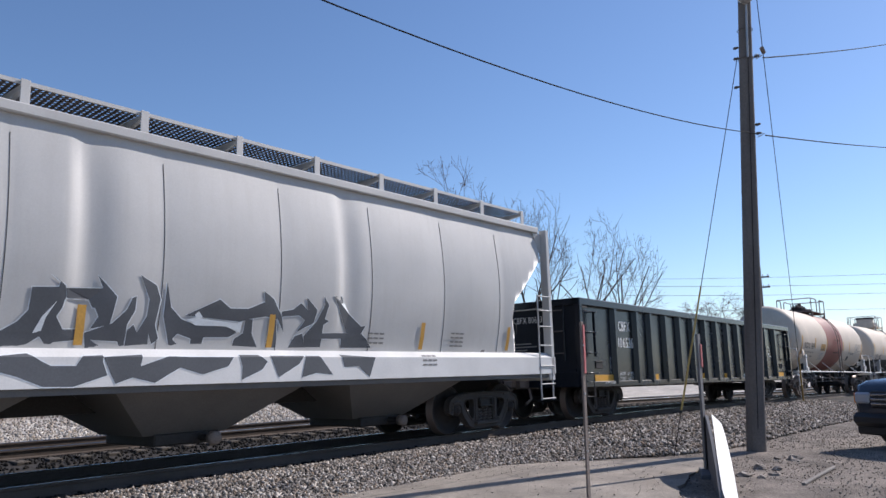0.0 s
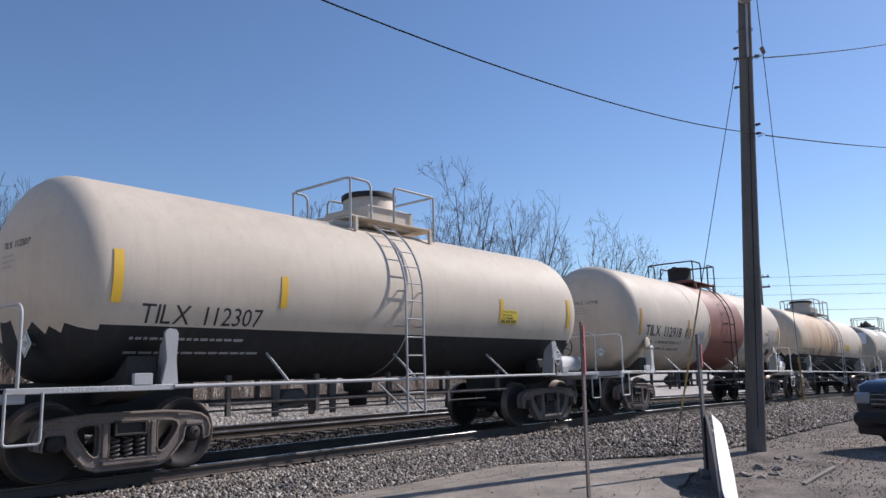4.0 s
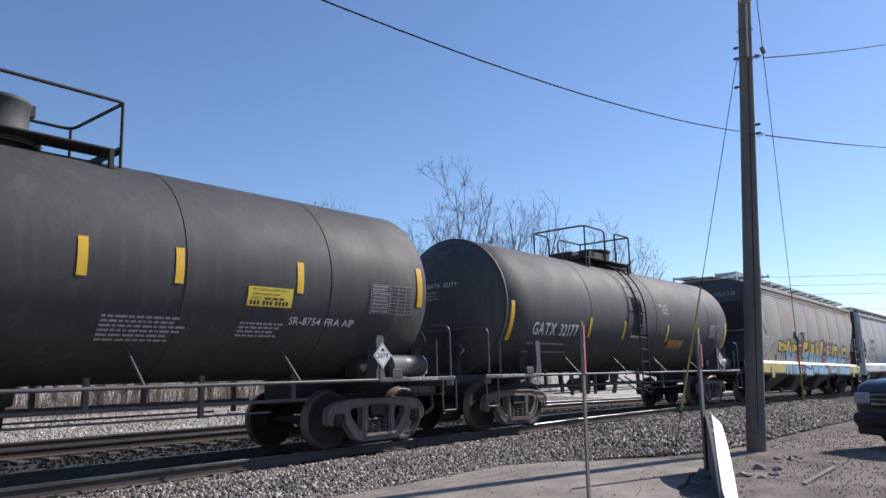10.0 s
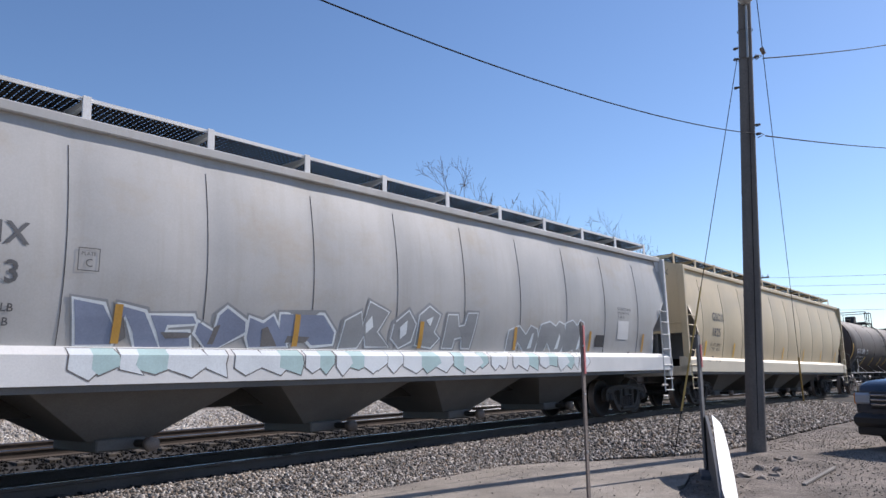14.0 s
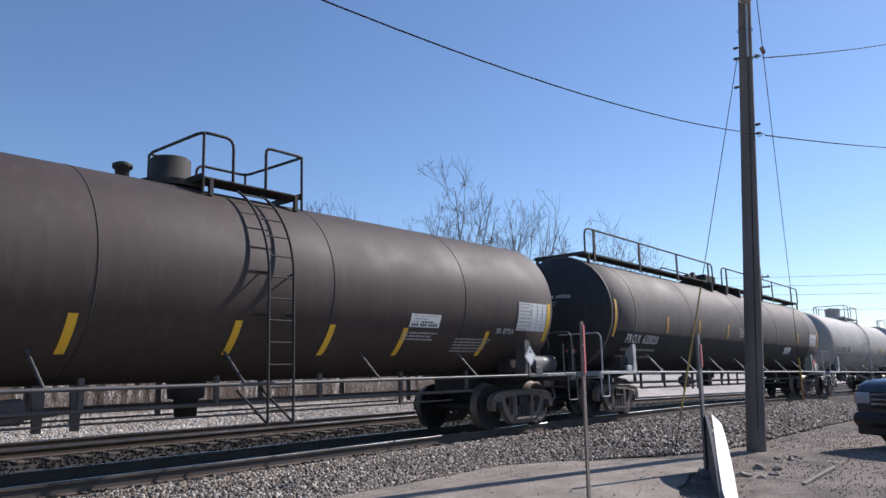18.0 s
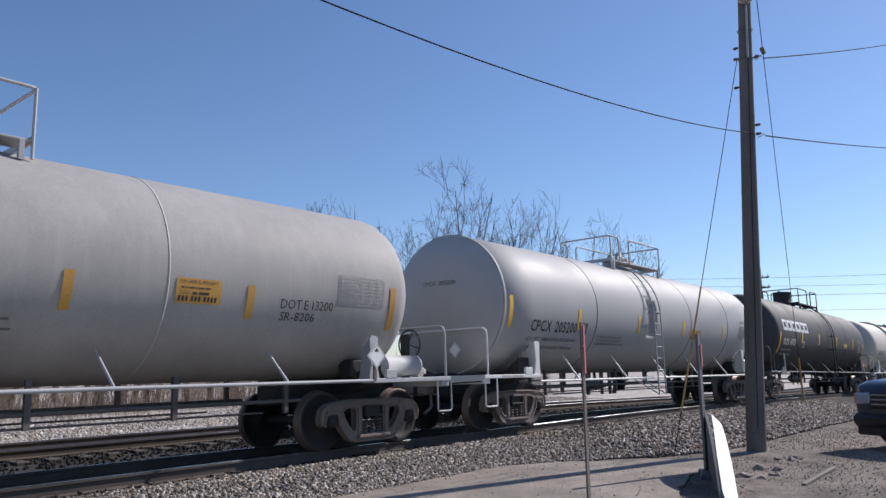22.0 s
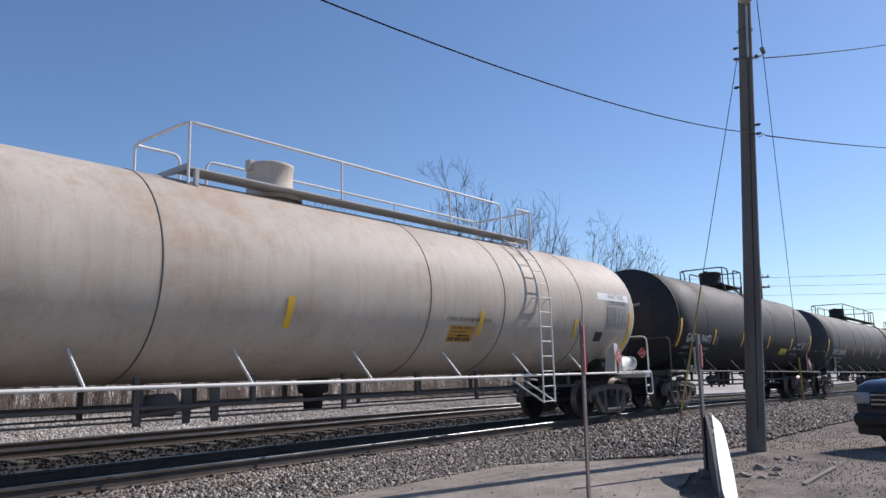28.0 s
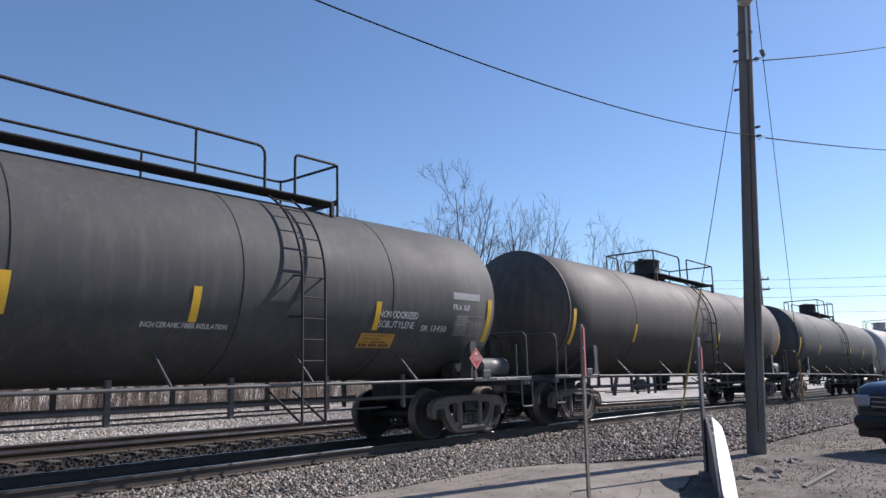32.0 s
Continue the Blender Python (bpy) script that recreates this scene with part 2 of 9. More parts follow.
def build_tracks():
    for name, y0, z0, cant, label in (("near_track", 0.0, RAIL, CANT, "busy railway track, rails polished on top"), ("far_track", 5.1, -0.06, 0.0, "second railway track with rusty rails")):
        t = thing(name, label, "track", kind="structure")
        for y in (-0.755, 0.755):
            part("rail", rail_shape(y0 + y, z0 - y * math.sin(radians(cant)), -420, 480, cant), rail_rust, t)
        tie = Shape().box(-0.115, 0.115, -1.3, 1.3, -0.34, -0.172, 0.012).mesh("tie")
        for i in range(96):
            x = -3.0 + i * 0.53
            part("tie", tie, tie_mat, t, at=pose(x, y0, z0 + fall(x), -cant, 0, 0))
        rest = Shape()
        for i in range(-760, 880):
            x = -3.0 + i * 0.53
            if not 0 <= i < 96:
                rest.box(x - 0.115, x + 0.115, y0 - 1.3, y0 + 1.3, z0 + fall(x) - 0.34, z0 + fall(x) - 0.172)
        tagged(part("distant_ties", rest, tie_mat, t), kind="stuff")


def bed_height(x, y):
    """Top of the stone bed across the line."""
    pts = [(-2.5, -0.47), (-2.3, -0.42), (-1.65, -0.20), (-1.3, -0.17), (-0.9, -0.185), (0, -0.21), (1.3, -0.25), (2.1, -0.36), (2.6, -0.40), (3.2, -0.36), (3.9, -0.25), (4.4, -0.235),
           (5.1, -0.26), (6.4, -0.24), (7.2, -0.42), (8.0, -0.53), (8.3, -0.60)]
    for (a, za), (b, zb) in zip(pts, pts[1:]):
        if y <= b:
            return za + (zb - za) * (y - a) / (b - a) + fall(x)
    return pts[-1][1] + fall(x)


def toe(x):
    """Where the foot of the bed meets the ground on the near side: it spreads beyond the apron."""
    return -2.35 - 2.2 * max(0.0, min(1.0, (x - 10.8) / 4.0)) - 0.1 * max(0.0, min(20.0, x - 13)) * 0.2


def near_bed(x, y):
    k = toe(x) / -2.35
    return bed_height(x, y / k if y < -1.65 * 1 and k > 1 else y) if y > -1.65 else bed_height(x, -1.65 - (-1.65 - y) / max(1e-3, (-1.65 - toe(x))) * 0.7)


def build_bed():
    xs = [-450, -100, -40] + [i * 0.5 for i in range(-30, 110)] + [60, 75, 100, 200, 480]
    cols = [i / 14 for i in range(15)]
    vs = []
    ys2 = [-1.3, -1.0, -0.6, -0.2, 0.3, 0.8, 1.2, 1.6, 2.1, 2.6, 3.1, 3.6, 4.1, 4.6, 5.1, 5.6, 6.1, 6.6, 7.2, 7.7, 8.3]
    for x in xs:
        row = [toe(x) - 0.1 + c * (-1.65 - toe(x) + 0.1) for c in cols] + ys2
        for y in row:
            z = near_bed(x, y) if y <= -1.65 else bed_height(x, y)
            vs.append((x, y, z + 0.015 * noise.noise((x * 3, y * 3, 0)) - 0.012))
    n = len(cols) + len(ys2)
    fs = [(i * n + j, (i + 1) * n + j, (i + 1) * n + j + 1, i * n + j + 1) for i in range(len(xs) - 1) for j in range(n - 1)]
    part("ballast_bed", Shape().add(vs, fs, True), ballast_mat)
    tagged(bpy.data.objects["ballast_bed"], "grey crushed-stone bed under the tracks", "ballast", kind="structure")


def build_cracks():
    """Thin dark cracks that wander over the apron."""
    rng = random.Random(77)
    crack_mat = material("crack_dirt", (0.07, 0.06, 0.052), 0.95, grain=0.3, patch=0.3, bump=0.3)
    runs = (((6.6, -2.75), (7.6, -2.85), (8.6, -2.95), (9.9, -3.05), (11.0, -3.0), (12.0, -3.15)), ((9.9, -3.05), (9.75, -3.45), (10.1, -3.75), (10.6, -4.0)), ((5.6, -3.4), (6.8, -3.7), (7.4, -4.3), (7.3, -5.2)))
    for run in runs:
        pts = []
        for (xa, ya), (xb, yb) in zip(run, run[1:]):
            pts += [(xa + (xb - xa) * k / 8 + rng.uniform(-0.03, 0.03), ya + (yb - ya) * k / 8 + rng.uniform(-0.03, 0.03)) for k in range(8)]
        s = Shape()
        left, right = [], []
        for (xa, ya), (xb, yb) in zip(pts, pts[1:]):
            d = Vector((xb - xa, yb - ya)).normalized()
            w = rng.uniform(0.004, 0.014)
            left.append((xa - d.y * w, ya + d.x * w, LOT + 0.003))
            right.append((xa + d.y * w, ya - d.x * w, LOT + 0.003))
        n = len(left)
        s.add(left + right, [(k, n + k, n + k + 1, k + 1) for k in range(n - 1)])
        tagged(part("crack", s, crack_mat), "thin dark crack across the worn asphalt", "crack", "cracks in the apron", "structure")


build_ground()
build_lot()
build_cracks()
build_bed()
build_tracks()

# ---- train ----
black_steel = material("sooty_steel", (0.045, 0.042, 0.04), 0.75, 0.3, grain=0.3, patch=0.3, bump=0.3)
brown_steel = material("brown_cast_steel", (0.175, 0.143, 0.123), 0.9, 0.0, grain=0.3, patch=0.35, bump=0.5, fine=50)
dusty_steel = material("dusty_steel", (0.115, 0.102, 0.094), 0.9, 0.0, grain=0.25, patch=0.3, bump=0.4)
dark_trim = material("dark_trim_paint", (0.085, 0.085, 0.086), 0.5, grain=0.15, patch=0.25, bump=0.1, streak=(0.16, 0.15, 0.14), streak_amount=0.4)
wheel_steel = material("wheel_steel", (0.035, 0.031, 0.03), 0.7, 0.3, grain=0.2, patch=0.25, bump=0.2)
tread_steel = material("worn_rim", (0.15, 0.115, 0.095), 0.55, 0.6, grain=0.1, bump=0.05)
white_paint = material("white_rail_paint", (0.72, 0.70, 0.66), 0.55, grain=0.1, patch=0.12, bump=0.1)
grey_paint = material("grey_rail_paint", (0.42, 0.42, 0.42), 0.6, grain=0.1, patch=0.15, bump=0.1)
yellow_tape = material("yellow_reflective_tape", (0.80, 0.48, 0.04), 0.45, grain=0.08, patch=0.1, bump=0.05)
amber_tape = material("faded_amber_tape", (0.52, 0.285, 0.055), 0.55, grain=0.15, patch=0.15, bump=0.05)
gold_tape = material("golden_reflective_tape", (0.66, 0.33, 0.025), 0.45, grain=0.1, patch=0.12, bump=0.05)
pale_ink = material("white_stencil", (0.70, 0.70, 0.68), 0.6, grain=0.15, patch=0.1, bump=0.0)
dark_ink = material("black_stencil", (0.035, 0.035, 0.04), 0.6, grain=0.15, patch=0.1, bump=0.0)
grey_ink = material("worn_grey_stencil", (0.36, 0.36, 0.36), 0.7, grain=0.2, patch=0.2, bump=0.0)
yellow_sign = material("yellow_sign", (0.78, 0.60, 0.06), 0.5, grain=0.1, patch=0.1, bump=0.0)
red_sign = material("red_placard", (0.55, 0.08, 0.07), 0.5, grain=0.1, patch=0.1, bump=0.0)
white_sign = material("white_placard", (0.78, 0.78, 0.76), 0.5, grain=0.06, patch=0.06, bump=0.0)

WHEEL_R = 0.457
TRUCKS = []


def wheelset_mesh():
    s = Shape()
    for side in (-1, 1):
        y = side * 0.755
        prof = [(-0.07, 0.12), (-0.07, 0.16), (-0.02, 0.19), (-0.01, 0.35), (-0.06, 0.385), (-0.06, 0.445), (-0.055, 0.457), (0.06, 0.462), (0.068, 0.485), (0.085, 0.485), (0.09, 0.45), (0.09, 0.39),
                (0.04, 0.36), (0.03, 0.18), (0.09, 0.15), (0.09, 0.09)]
        m = Matrix.Translation((0, y, 0)) @ Matrix.Rotation(radians(-90 * side), 4, "Z")
        s.lathe(prof, m, 36)
        cap = Matrix.Translation((0, side * 1.0, 0)) @ Matrix.Rotation(radians(90 * side), 4, "Z")
        s.lathe([(-0.13, 0.10), (0.02, 0.115), (0.05, 0.11), (0.09, 0.075), (0.095, 0.0)], cap, 16)
        for k in range(3):
            a = 2 * math.pi * k / 3
            s.block(Matrix.Translation((0.045 * math.cos(a), side * 1.09, 0.045 * math.sin(a))), (0.014, 0.014, 0.014))
    s.tube([(0, -1.0, 0), (0, 1.0, 0)], 0.075, 12)
    me = s.mesh("wheelset")
    me.materials.append(wheel_steel)
    me.materials.append(tread_steel)
    for p in me.polygons:
        r = math.hypot(p.center.x, p.center.z)
        if 0.44 < r < 0.475:
            p.material_index = 1
    return me


def side_frame_mesh():
    """A cast three-piece truck's side frame: one arched casting with two rounded windows, a spring pocket and two jaws, in the plane y = 0."""
    half = [(0.5, 0.255), (0.82, 0.225), (0.98, 0.195), (1.08, 0.135), (1.125, 0.03), (1.11, -0.09), (1.04, -0.125), (1.025, 0.03), (0.98, 0.065), (0.80, 0.065), (0.755, 0.03), (0.735, -0.10), (0.66, -0.20), (0.53, -0.345), (0.40, -0.395)]
    outer = half + [(-x, z) for x, z in half[::-1]]
    eye = [(0.375, 0.13), (0.43, 0.155), (0.58, 0.145), (0.645, 0.115), (0.665, 0.06), (0.63, -0.02), (0.50, -0.20), (0.44, -0.245), (0.385, -0.23), (0.365, -0.16), (0.365, 0.07)]
    pocket = [(-0.255, 0.14), (-0.225, 0.165), (0.225, 0.165), (0.255, 0.14), (0.255, -0.285), (-0.255, -0.285)]
    loops = [outer, eye, [(-x, z) for x, z in eye[::-1]], pocket]
    t = 0.055
    bm = bmesh.new()
    rings = []
    for loop in loops:
        vs = [bm.verts.new((x, -t, z)) for x, z in loop]
        rings.append(vs)
        for i in range(len(vs)):
            bm.edges.new((vs[i - 1], vs[i]))
    bmesh.ops.triangle_fill(bm, use_beauty=True, use_dissolve=False, edges=bm.edges[:])
    bm.verts.index_update()
    front = [tuple(v.index for v in f.verts) for f in bm.faces]
    pts = [v.co.copy() for v in bm.verts]
    n = len(pts)
    s = Shape()
    walls = []
    for vs in rings:
        ids = [v.index for v in vs]
        walls += [(ids[i - 1], ids[i], n + ids[i], n + ids[i - 1]) for i in range(len(ids))]
    bm.free()
    s.add([tuple(p) for p in pts] + [(p.x, t, p.z) for p in pts], front + [tuple(n + i for i in f[::-1]) for f in front] + walls)
    # raised flanges round the casting and its windows
    for loop, r in ((outer, 0.024), (eye, 0.018), ([(-x, z) for x, z in eye], 0.018), (pocket, 0.016)):
        for y in (-t, t):
            s.tube([(x, y, z) for x, z in loop], r, 5, closed=True)
    for e in (-1, 1):
        s.box(e * 0.889 - 0.13, e * 0.889 + 0.13, -0.085, 0.085, 0.06, 0.115, 0.012)
        s.box(e * 0.31 - 0.035, e * 0.31 + 0.035, -0.085, 0.085, -0.26, 0.15, 0.012)
        s.box(e * 0.74 - 0.10, e * 0.74 + 0.10, -0.075, 0.075, 0.185, 0.235, 0.01)
    s.box(-0.36, 0.36, -0.13, 0.13, -0.345, -0.29, 0.012)
    return s.mesh("side_frame")


def spring_mesh():
    s = Shape()
    path = [(0.05 * math.cos(a), 0.05 * math.sin(a), 0.25 * a / (2 * math.pi * 4.5)) for a in [i * math.pi / 5 for i in range(46)]]
    s.tube(path, 0.014, 5)
    return s.mesh("spring")


WHEELSET, SIDE_FRAME, SPRING = wheelset_mesh(), side_frame_mesh(), spring_mesh()
_b = Shape().box(-0.19, 0.19, -1.06, 1.06, -0.03, 0.14, 0.02)
for _e in (-1, 1):
    for _z in (-0.03, 0.12):
        _b.box(-0.21, 0.21, _e * 1.06, _e * 1.11, _z, _z + 0.03, 0.006)
    for _x in (-0.21, 0.18):
        _b.box(_x, _x + 0.03, _e * 1.06, _e * 1.11, 0.0, 0.12, 0.006)
BOLSTER = _b.mesh("bolster")
ADAPTER = Shape().box(-0.10, 0.10, -0.08, 0.08, 0.0, 0.06, 0.01).mesh("bearing_adapter")


def truck(car, x, frame_mat):
    """A three-piece truck under a car at x; returns its wheelsets."""
    t = part("truck", BOLSTER, black_steel, car, "", pose(x, 0, 0.52))
    sets = []
    for side in (-1, 1):
        part("side_frame", SIDE_FRAME if frame_mat is brown_steel else SIDE_FRAME_DARK, frame_mat, t, at=pose(0, side * 1.0, -0.02))
        for dx in (-0.16, 0.0, 0.16):
            part("spring", SPRING, dusty_steel, t, at=pose(dx, side * 1.02, -0.30))
    for dx in (-0.889, 0.889):
        w = part("wheelset", WHEELSET, wheel_steel, t, at=pose(dx, 0, WHEEL_R - 0.52))
        sets.append((w, dx))
    TRUCKS.append((car, sets))
    return t


SIDE_FRAME_DARK = side_frame_mesh()


def coupler_mesh():
    s = Shape()
    s.box(-0.5, 0.05, -0.09, 0.09, 0.76, 0.96, 0.02)
    s.slab([(0.05, -0.12), (0.30, -0.16), (0.42, -0.05), (0.34, 0.02), (0.40, 0.16), (0.25, 0.20), (0.05, 0.14)], "z", 0.73, 1.0)
    s.tube([(0.0, 0.15, 0.72), (0.15, 0.3, 0.5), (0.38, 0.3, 0.38)], 0.03, 6)
    s.tube([(-0.15, -1.15, 0.78), (-0.12, -0.4, 0.80), (0.1, -0.2, 0.85)], 0.014, 5)
    return s.mesh("coupler")


COUPLER = coupler_mesh()


def arc_strip(r, zc, x0, x1, a0, a1, n=10, lift=0.006):
    """A strip bent round the near side of a tank, from angle a0 to a1 above the level, between x0 and x1."""
    s = Shape()
    vs = []
    for i in range(n + 1):
        a = radians(a0 + (a1 - a0) * i / n)
        vs += [(x0, -(r + lift) * math.cos(a), zc + (r + lift) * math.sin(a)), (x1, -(r + lift) * math.cos(a), zc + (r + lift) * math.sin(a))]
    fs = [(2 * i, 2 * i + 1, 2 * i + 3, 2 * i + 2) for i in range(n)]
    return s.add(vs, fs, True)


def cut_rows(vs, fs, step):
    """Splits flat writing at level lines, so that it can be bent."""
    bm = bmesh.new()
    bv = [bm.verts.new((v[0], v[1], 0)) for v in vs]
    for f in fs:
        try:
            bm.faces.new([bv[i] for i in f])
        except ValueError:
            pass
    z0, z1 = min(v[1] for v in vs), max(v[1] for v in vs)
    z = z0 + step
    while z < z1 - 1e-3:
        bmesh.ops.bisect_plane(bm, geom=bm.verts[:] + bm.edges[:] + bm.faces[:], plane_co=(0, z, 0), plane_no=(0, 1, 0))
        z += step
    bm.verts.index_update()
    out = [(v.co.x, v.co.y) for v in bm.verts], [tuple(v.index for v in f.verts) for f in bm.faces]
    bm.free()
    return out


def write_tank(car, body, x, z, height, r, zc, ink, bold=0.0, squeeze=1.0, lift=0.005, name="lettering"):
    """A line of writing on the near side of a tank, its foot at height z."""
    vs, fs, w = letters(body, height, bold)
    if height > 0.14:
        vs, fs = cut_rows(vs, fs, 0.09)
    a0 = math.asin(max(-1, min(1, (z - zc) / r)))
    s = Shape()
    s.add([(x + v[0] * squeeze, -(r + lift) * math.cos(a0 + v[1] / r), zc + (r + lift) * math.sin(a0 + v[1] / r)) for v in vs], fs)
    return part(name, s, ink, car)


def write_head(car, body, x, y, z, height, ink):
    """Writing on the leading head of a tank, facing -x."""
    vs, fs, w = letters(body, height)
    s = Shape().add([(x, y + w / 2 - v[0], z + v[1]) for v in vs], fs)
    return part("end_lettering", s, ink, car)


def bars_tank(car, x, z, wide, rows, height, r, zc, ink, rng, gap=1.7, name="fine_print", lift=0.008):
    """Rows of unreadable print as bars of word length."""
    s = Shape()
    for i in range(rows):
        zz = z - i * height * gap
        a0 = math.asin(max(-1, min(1, (zz - zc) / r)))
        xx = x
        while xx < x + wide * rng.uniform(0.75, 1.0):
            w = rng.uniform(1.5, 6) * height * 0.8
            vs = []
            for q in (0, height):
                a = a0 + q / r
                vs += [(xx, -(r + lift) * math.cos(a), zc + (r + lift) * math.sin(a)), (xx + w, -(r + lift) * math.cos(a), zc + (r + lift) * math.sin(a))]
            s.add(vs, [(0, 1, 3, 2)])
            xx += w + height * 0.7
    return part(name, s, ink, car)


def panel_tank(car, x0, x1, z0, z1, r, zc, mat, name="sign", label="", lift=0.007):
    a0, a1 = (math.degrees(math.asin(max(-1, min(1, (z - zc) / r)))) for z in (z0, z1))
    return part(name, arc_strip(r, zc, x0, x1, a0, a1, 6, lift), mat, car, label)

# ---- tank cars ----
CARS = []
HEAD_TIP = {}
ALONG = 1.037


def pipe_corner(a, b, c, r=0.15, n=4):
    """Points round the bend at b on the way from a to c."""
    a, b, c = Vector(a), Vector(b), Vector(c)
    p, q = b + (a - b).normalized() * r, b + (c - b).normalized() * r
    return [p.lerp(b, t).lerp(b.lerp(q, t), t) for t in [i / n for i in range(n + 1)]]


def paint_by(me, mats, rule):
    for m in mats:
        me.materials.append(m)
    for p in me.polygons:
        p.material_index = rule(p.center)


def ladder_tank(car, x, r, zc, top_y, mat):
    """A ladder from the platform over the bulge of the tank down to the step."""
    q = r + 0.13
    a0, a1 = math.acos(top_y / q), 0.05
    pts = [(-q * math.cos(a0 + (a1 - a0) * i / 12), zc + q * math.sin(a0 + (a1 - a0) * i / 12)) for i in range(13)] + [(-q, 1.07), (-q, 0.5)]
    lad = part("ladder", Shape().tube([(x - 0.22, y, z) for y, z in pts], 0.02, 6), mat, car)
    part("stile", Shape().tube([(x + 0.22, y, z) for y, z in pts], 0.02, 6), mat, lad)
    run, last = 0.12, 0.0
    for (ya, za), (yb, zb) in zip(pts, pts[1:]):
        d = math.hypot(yb - ya, zb - za)
        while run < last + d:
            k = (run - last) / d
            y, z = ya + (yb - ya) * k, za + (zb - za) * k
            part("rung", Shape().tube([(x - 0.22, y, z), (x + 0.22, y, z)], 0.012, 5), mat, lad)
            run += 0.31
        last += d
    for z in (zc + 0.05, zc - 0.55):
        a = math.asin((z - zc) / r)
        for e in (-0.22, 0.22):
            part("standoff", Shape().tube([(x + e, -q, z), (x + e * 1.3, -r * math.cos(a) + 0.02, z + 0.02)], 0.015, 5), mat, lad)
    for e in (-0.22, 0.22):
        part("foot_brace", Shape().tube([(x + e, -q, 0.52), (x + e, -0.85, 0.98)], 0.02, 5), mat, lad)
    return lad


def platform_tank(car, xa, xb, xl, r, zc, deck_mat, rail_mat, high=0.88):
    """The deck round the manway with its railing, open where the ladder comes up."""
    z = zc + r + 0.06
    w = 0.78
    deck = part("platform", Shape().box(xa, xb, -w, -0.36, z - 0.03, z, 0.008), deck_mat, car)
    part("platform_far_side", Shape().box(xa, xb, 0.36, w, z - 0.03, z, 0.008), deck_mat, deck)
    for x in (xa + 0.02, xb - 0.02):
        part("toe_plate", Shape().box(x - 0.02, x + 0.02, -w, w, z - 0.05, z + 0.04), deck_mat, deck)
    for e in (-1, 1):
        for x in (xa + 0.15, xb - 0.15):
            part("deck_bracket", Shape().box(x - 0.03, x + 0.03, e * w - 0.03, e * w + 0.03, z - 0.28, z - 0.03), deck_mat, deck)
    t = z + high
    if xb - xa > 12:
        # a long walkway: one rail along the near edge on flat posts
        m = (xa + xb) / 2
        top = None
        for x0, x1 in ((xa, m - 0.75), (m + 0.15, xb)):
            path = [(x0, -w, z)] + pipe_corner((x0, -w, z), (x0, -w, t), (x1, -w, t), 0.25) + pipe_corner((x0, -w, t), (x1, -w, t), (x1, -w, z), 0.2) + [(x1, -w, z)]
            ob = part("railing" if top is None else "rail_loop", Shape().tube(path, 0.026, 7), rail_mat, top or car)
            top = top or ob
            x = x0 + 0.5
            while x < x1 - 0.2:
                part("post", Shape().box(x - 0.05, x + 0.05, -w - 0.02, -w + 0.01, z - 0.2, t), rail_mat, top)
                x += 2.72
        for x in (m - 1.3, m + 0.1, m + 1.5):
            part("gusset_plate", Shape().slab([(-w - 0.16, z - 0.03), (-0.3, z - 0.03), (-0.3, z - 0.12), (-w, z - 0.50), (-w - 0.16, z - 0.46)], "x", x - 0.05, x + 0.05), deck_mat, deck)
        part("valve_cover", Shape().box(m - 0.55, m + 0.45, -0.45, 0.45, z - 0.05, z + 0.38, 0.03), deck_mat, deck)
        part("rail_loop", Shape().tube([(m - 1.6, w, z)] + pipe_corner((m - 1.6, w, z), (m - 1.6, w, t), (m + 1.6, w, t), 0.2) + pipe_corner((m - 1.6, w, t), (m + 1.6, w, t), (m + 1.6, w, z), 0.2) + [(m + 1.6, w, z)], 0.024, 7), rail_mat, top)
        for k in range(int((xb - xa) / 0.12)):
            x = xa + 0.06 + k * 0.12
            part("deck_slat", Shape().box(x - 0.02, x + 0.02, -w, -0.36, z, z + 0.025), deck_mat, deck)
        return deck
    gap0, gap1 = xl - 0.30, xl + 0.30
    rails = []
    b = 0.16
    if gap0 - xa > 0.5:
        back = xa + min(0.8, (gap0 - xa) * 0.7)
        rails.append([(back, w, z)] + pipe_corner((back, w, z), (back, w, t), (xa, w, t), b) + pipe_corner((back, w, t), (xa, w, t), (xa, -w, t), b) + pipe_corner((xa, w, t), (xa, -w, t), (gap0, -w, t), b)
                     + pipe_corner((xa, -w, t), (gap0, -w, t), (gap0, -w, z), b) + [(gap0, -w, z)])
    else:
        rails.append([(xa, w, z)] + pipe_corner((xa, w, z), (xa, w, t), (xa, -w, t), b) + pipe_corner((xa, w, t), (xa, -w, t), (xa, -w, z), b) + [(xa, -w, z)])
        back = xa
    far = min(back + 0.5, xb - 0.3)
    if xb - gap1 > 0.3:
        rails.append([(gap1, -w, z)] + pipe_corner((gap1, -w, z), (gap1, -w, t), (xb, -w, t), 0.1) + pipe_corner((gap1, -w, t), (xb, -w, t), (xb, w, t), 0.1) + pipe_corner((xb, -w, t), (xb, w, t), (far, w, t), b)
                     + pipe_corner((xb, w, t), (far, w, t), (far, w, z), b) + [(far, w, z)])
    else:
        rails.append([(xb, -w, z)] + pipe_corner((xb, -w, z), (xb, -w, t), (xb, w, t), b) + pipe_corner((xb, -w, t), (xb, w, t), (far, w, t), b) + pipe_corner((xb, w, t), (far, w, t), (far, w, z), b) + [(far, w, z)])
    top = None
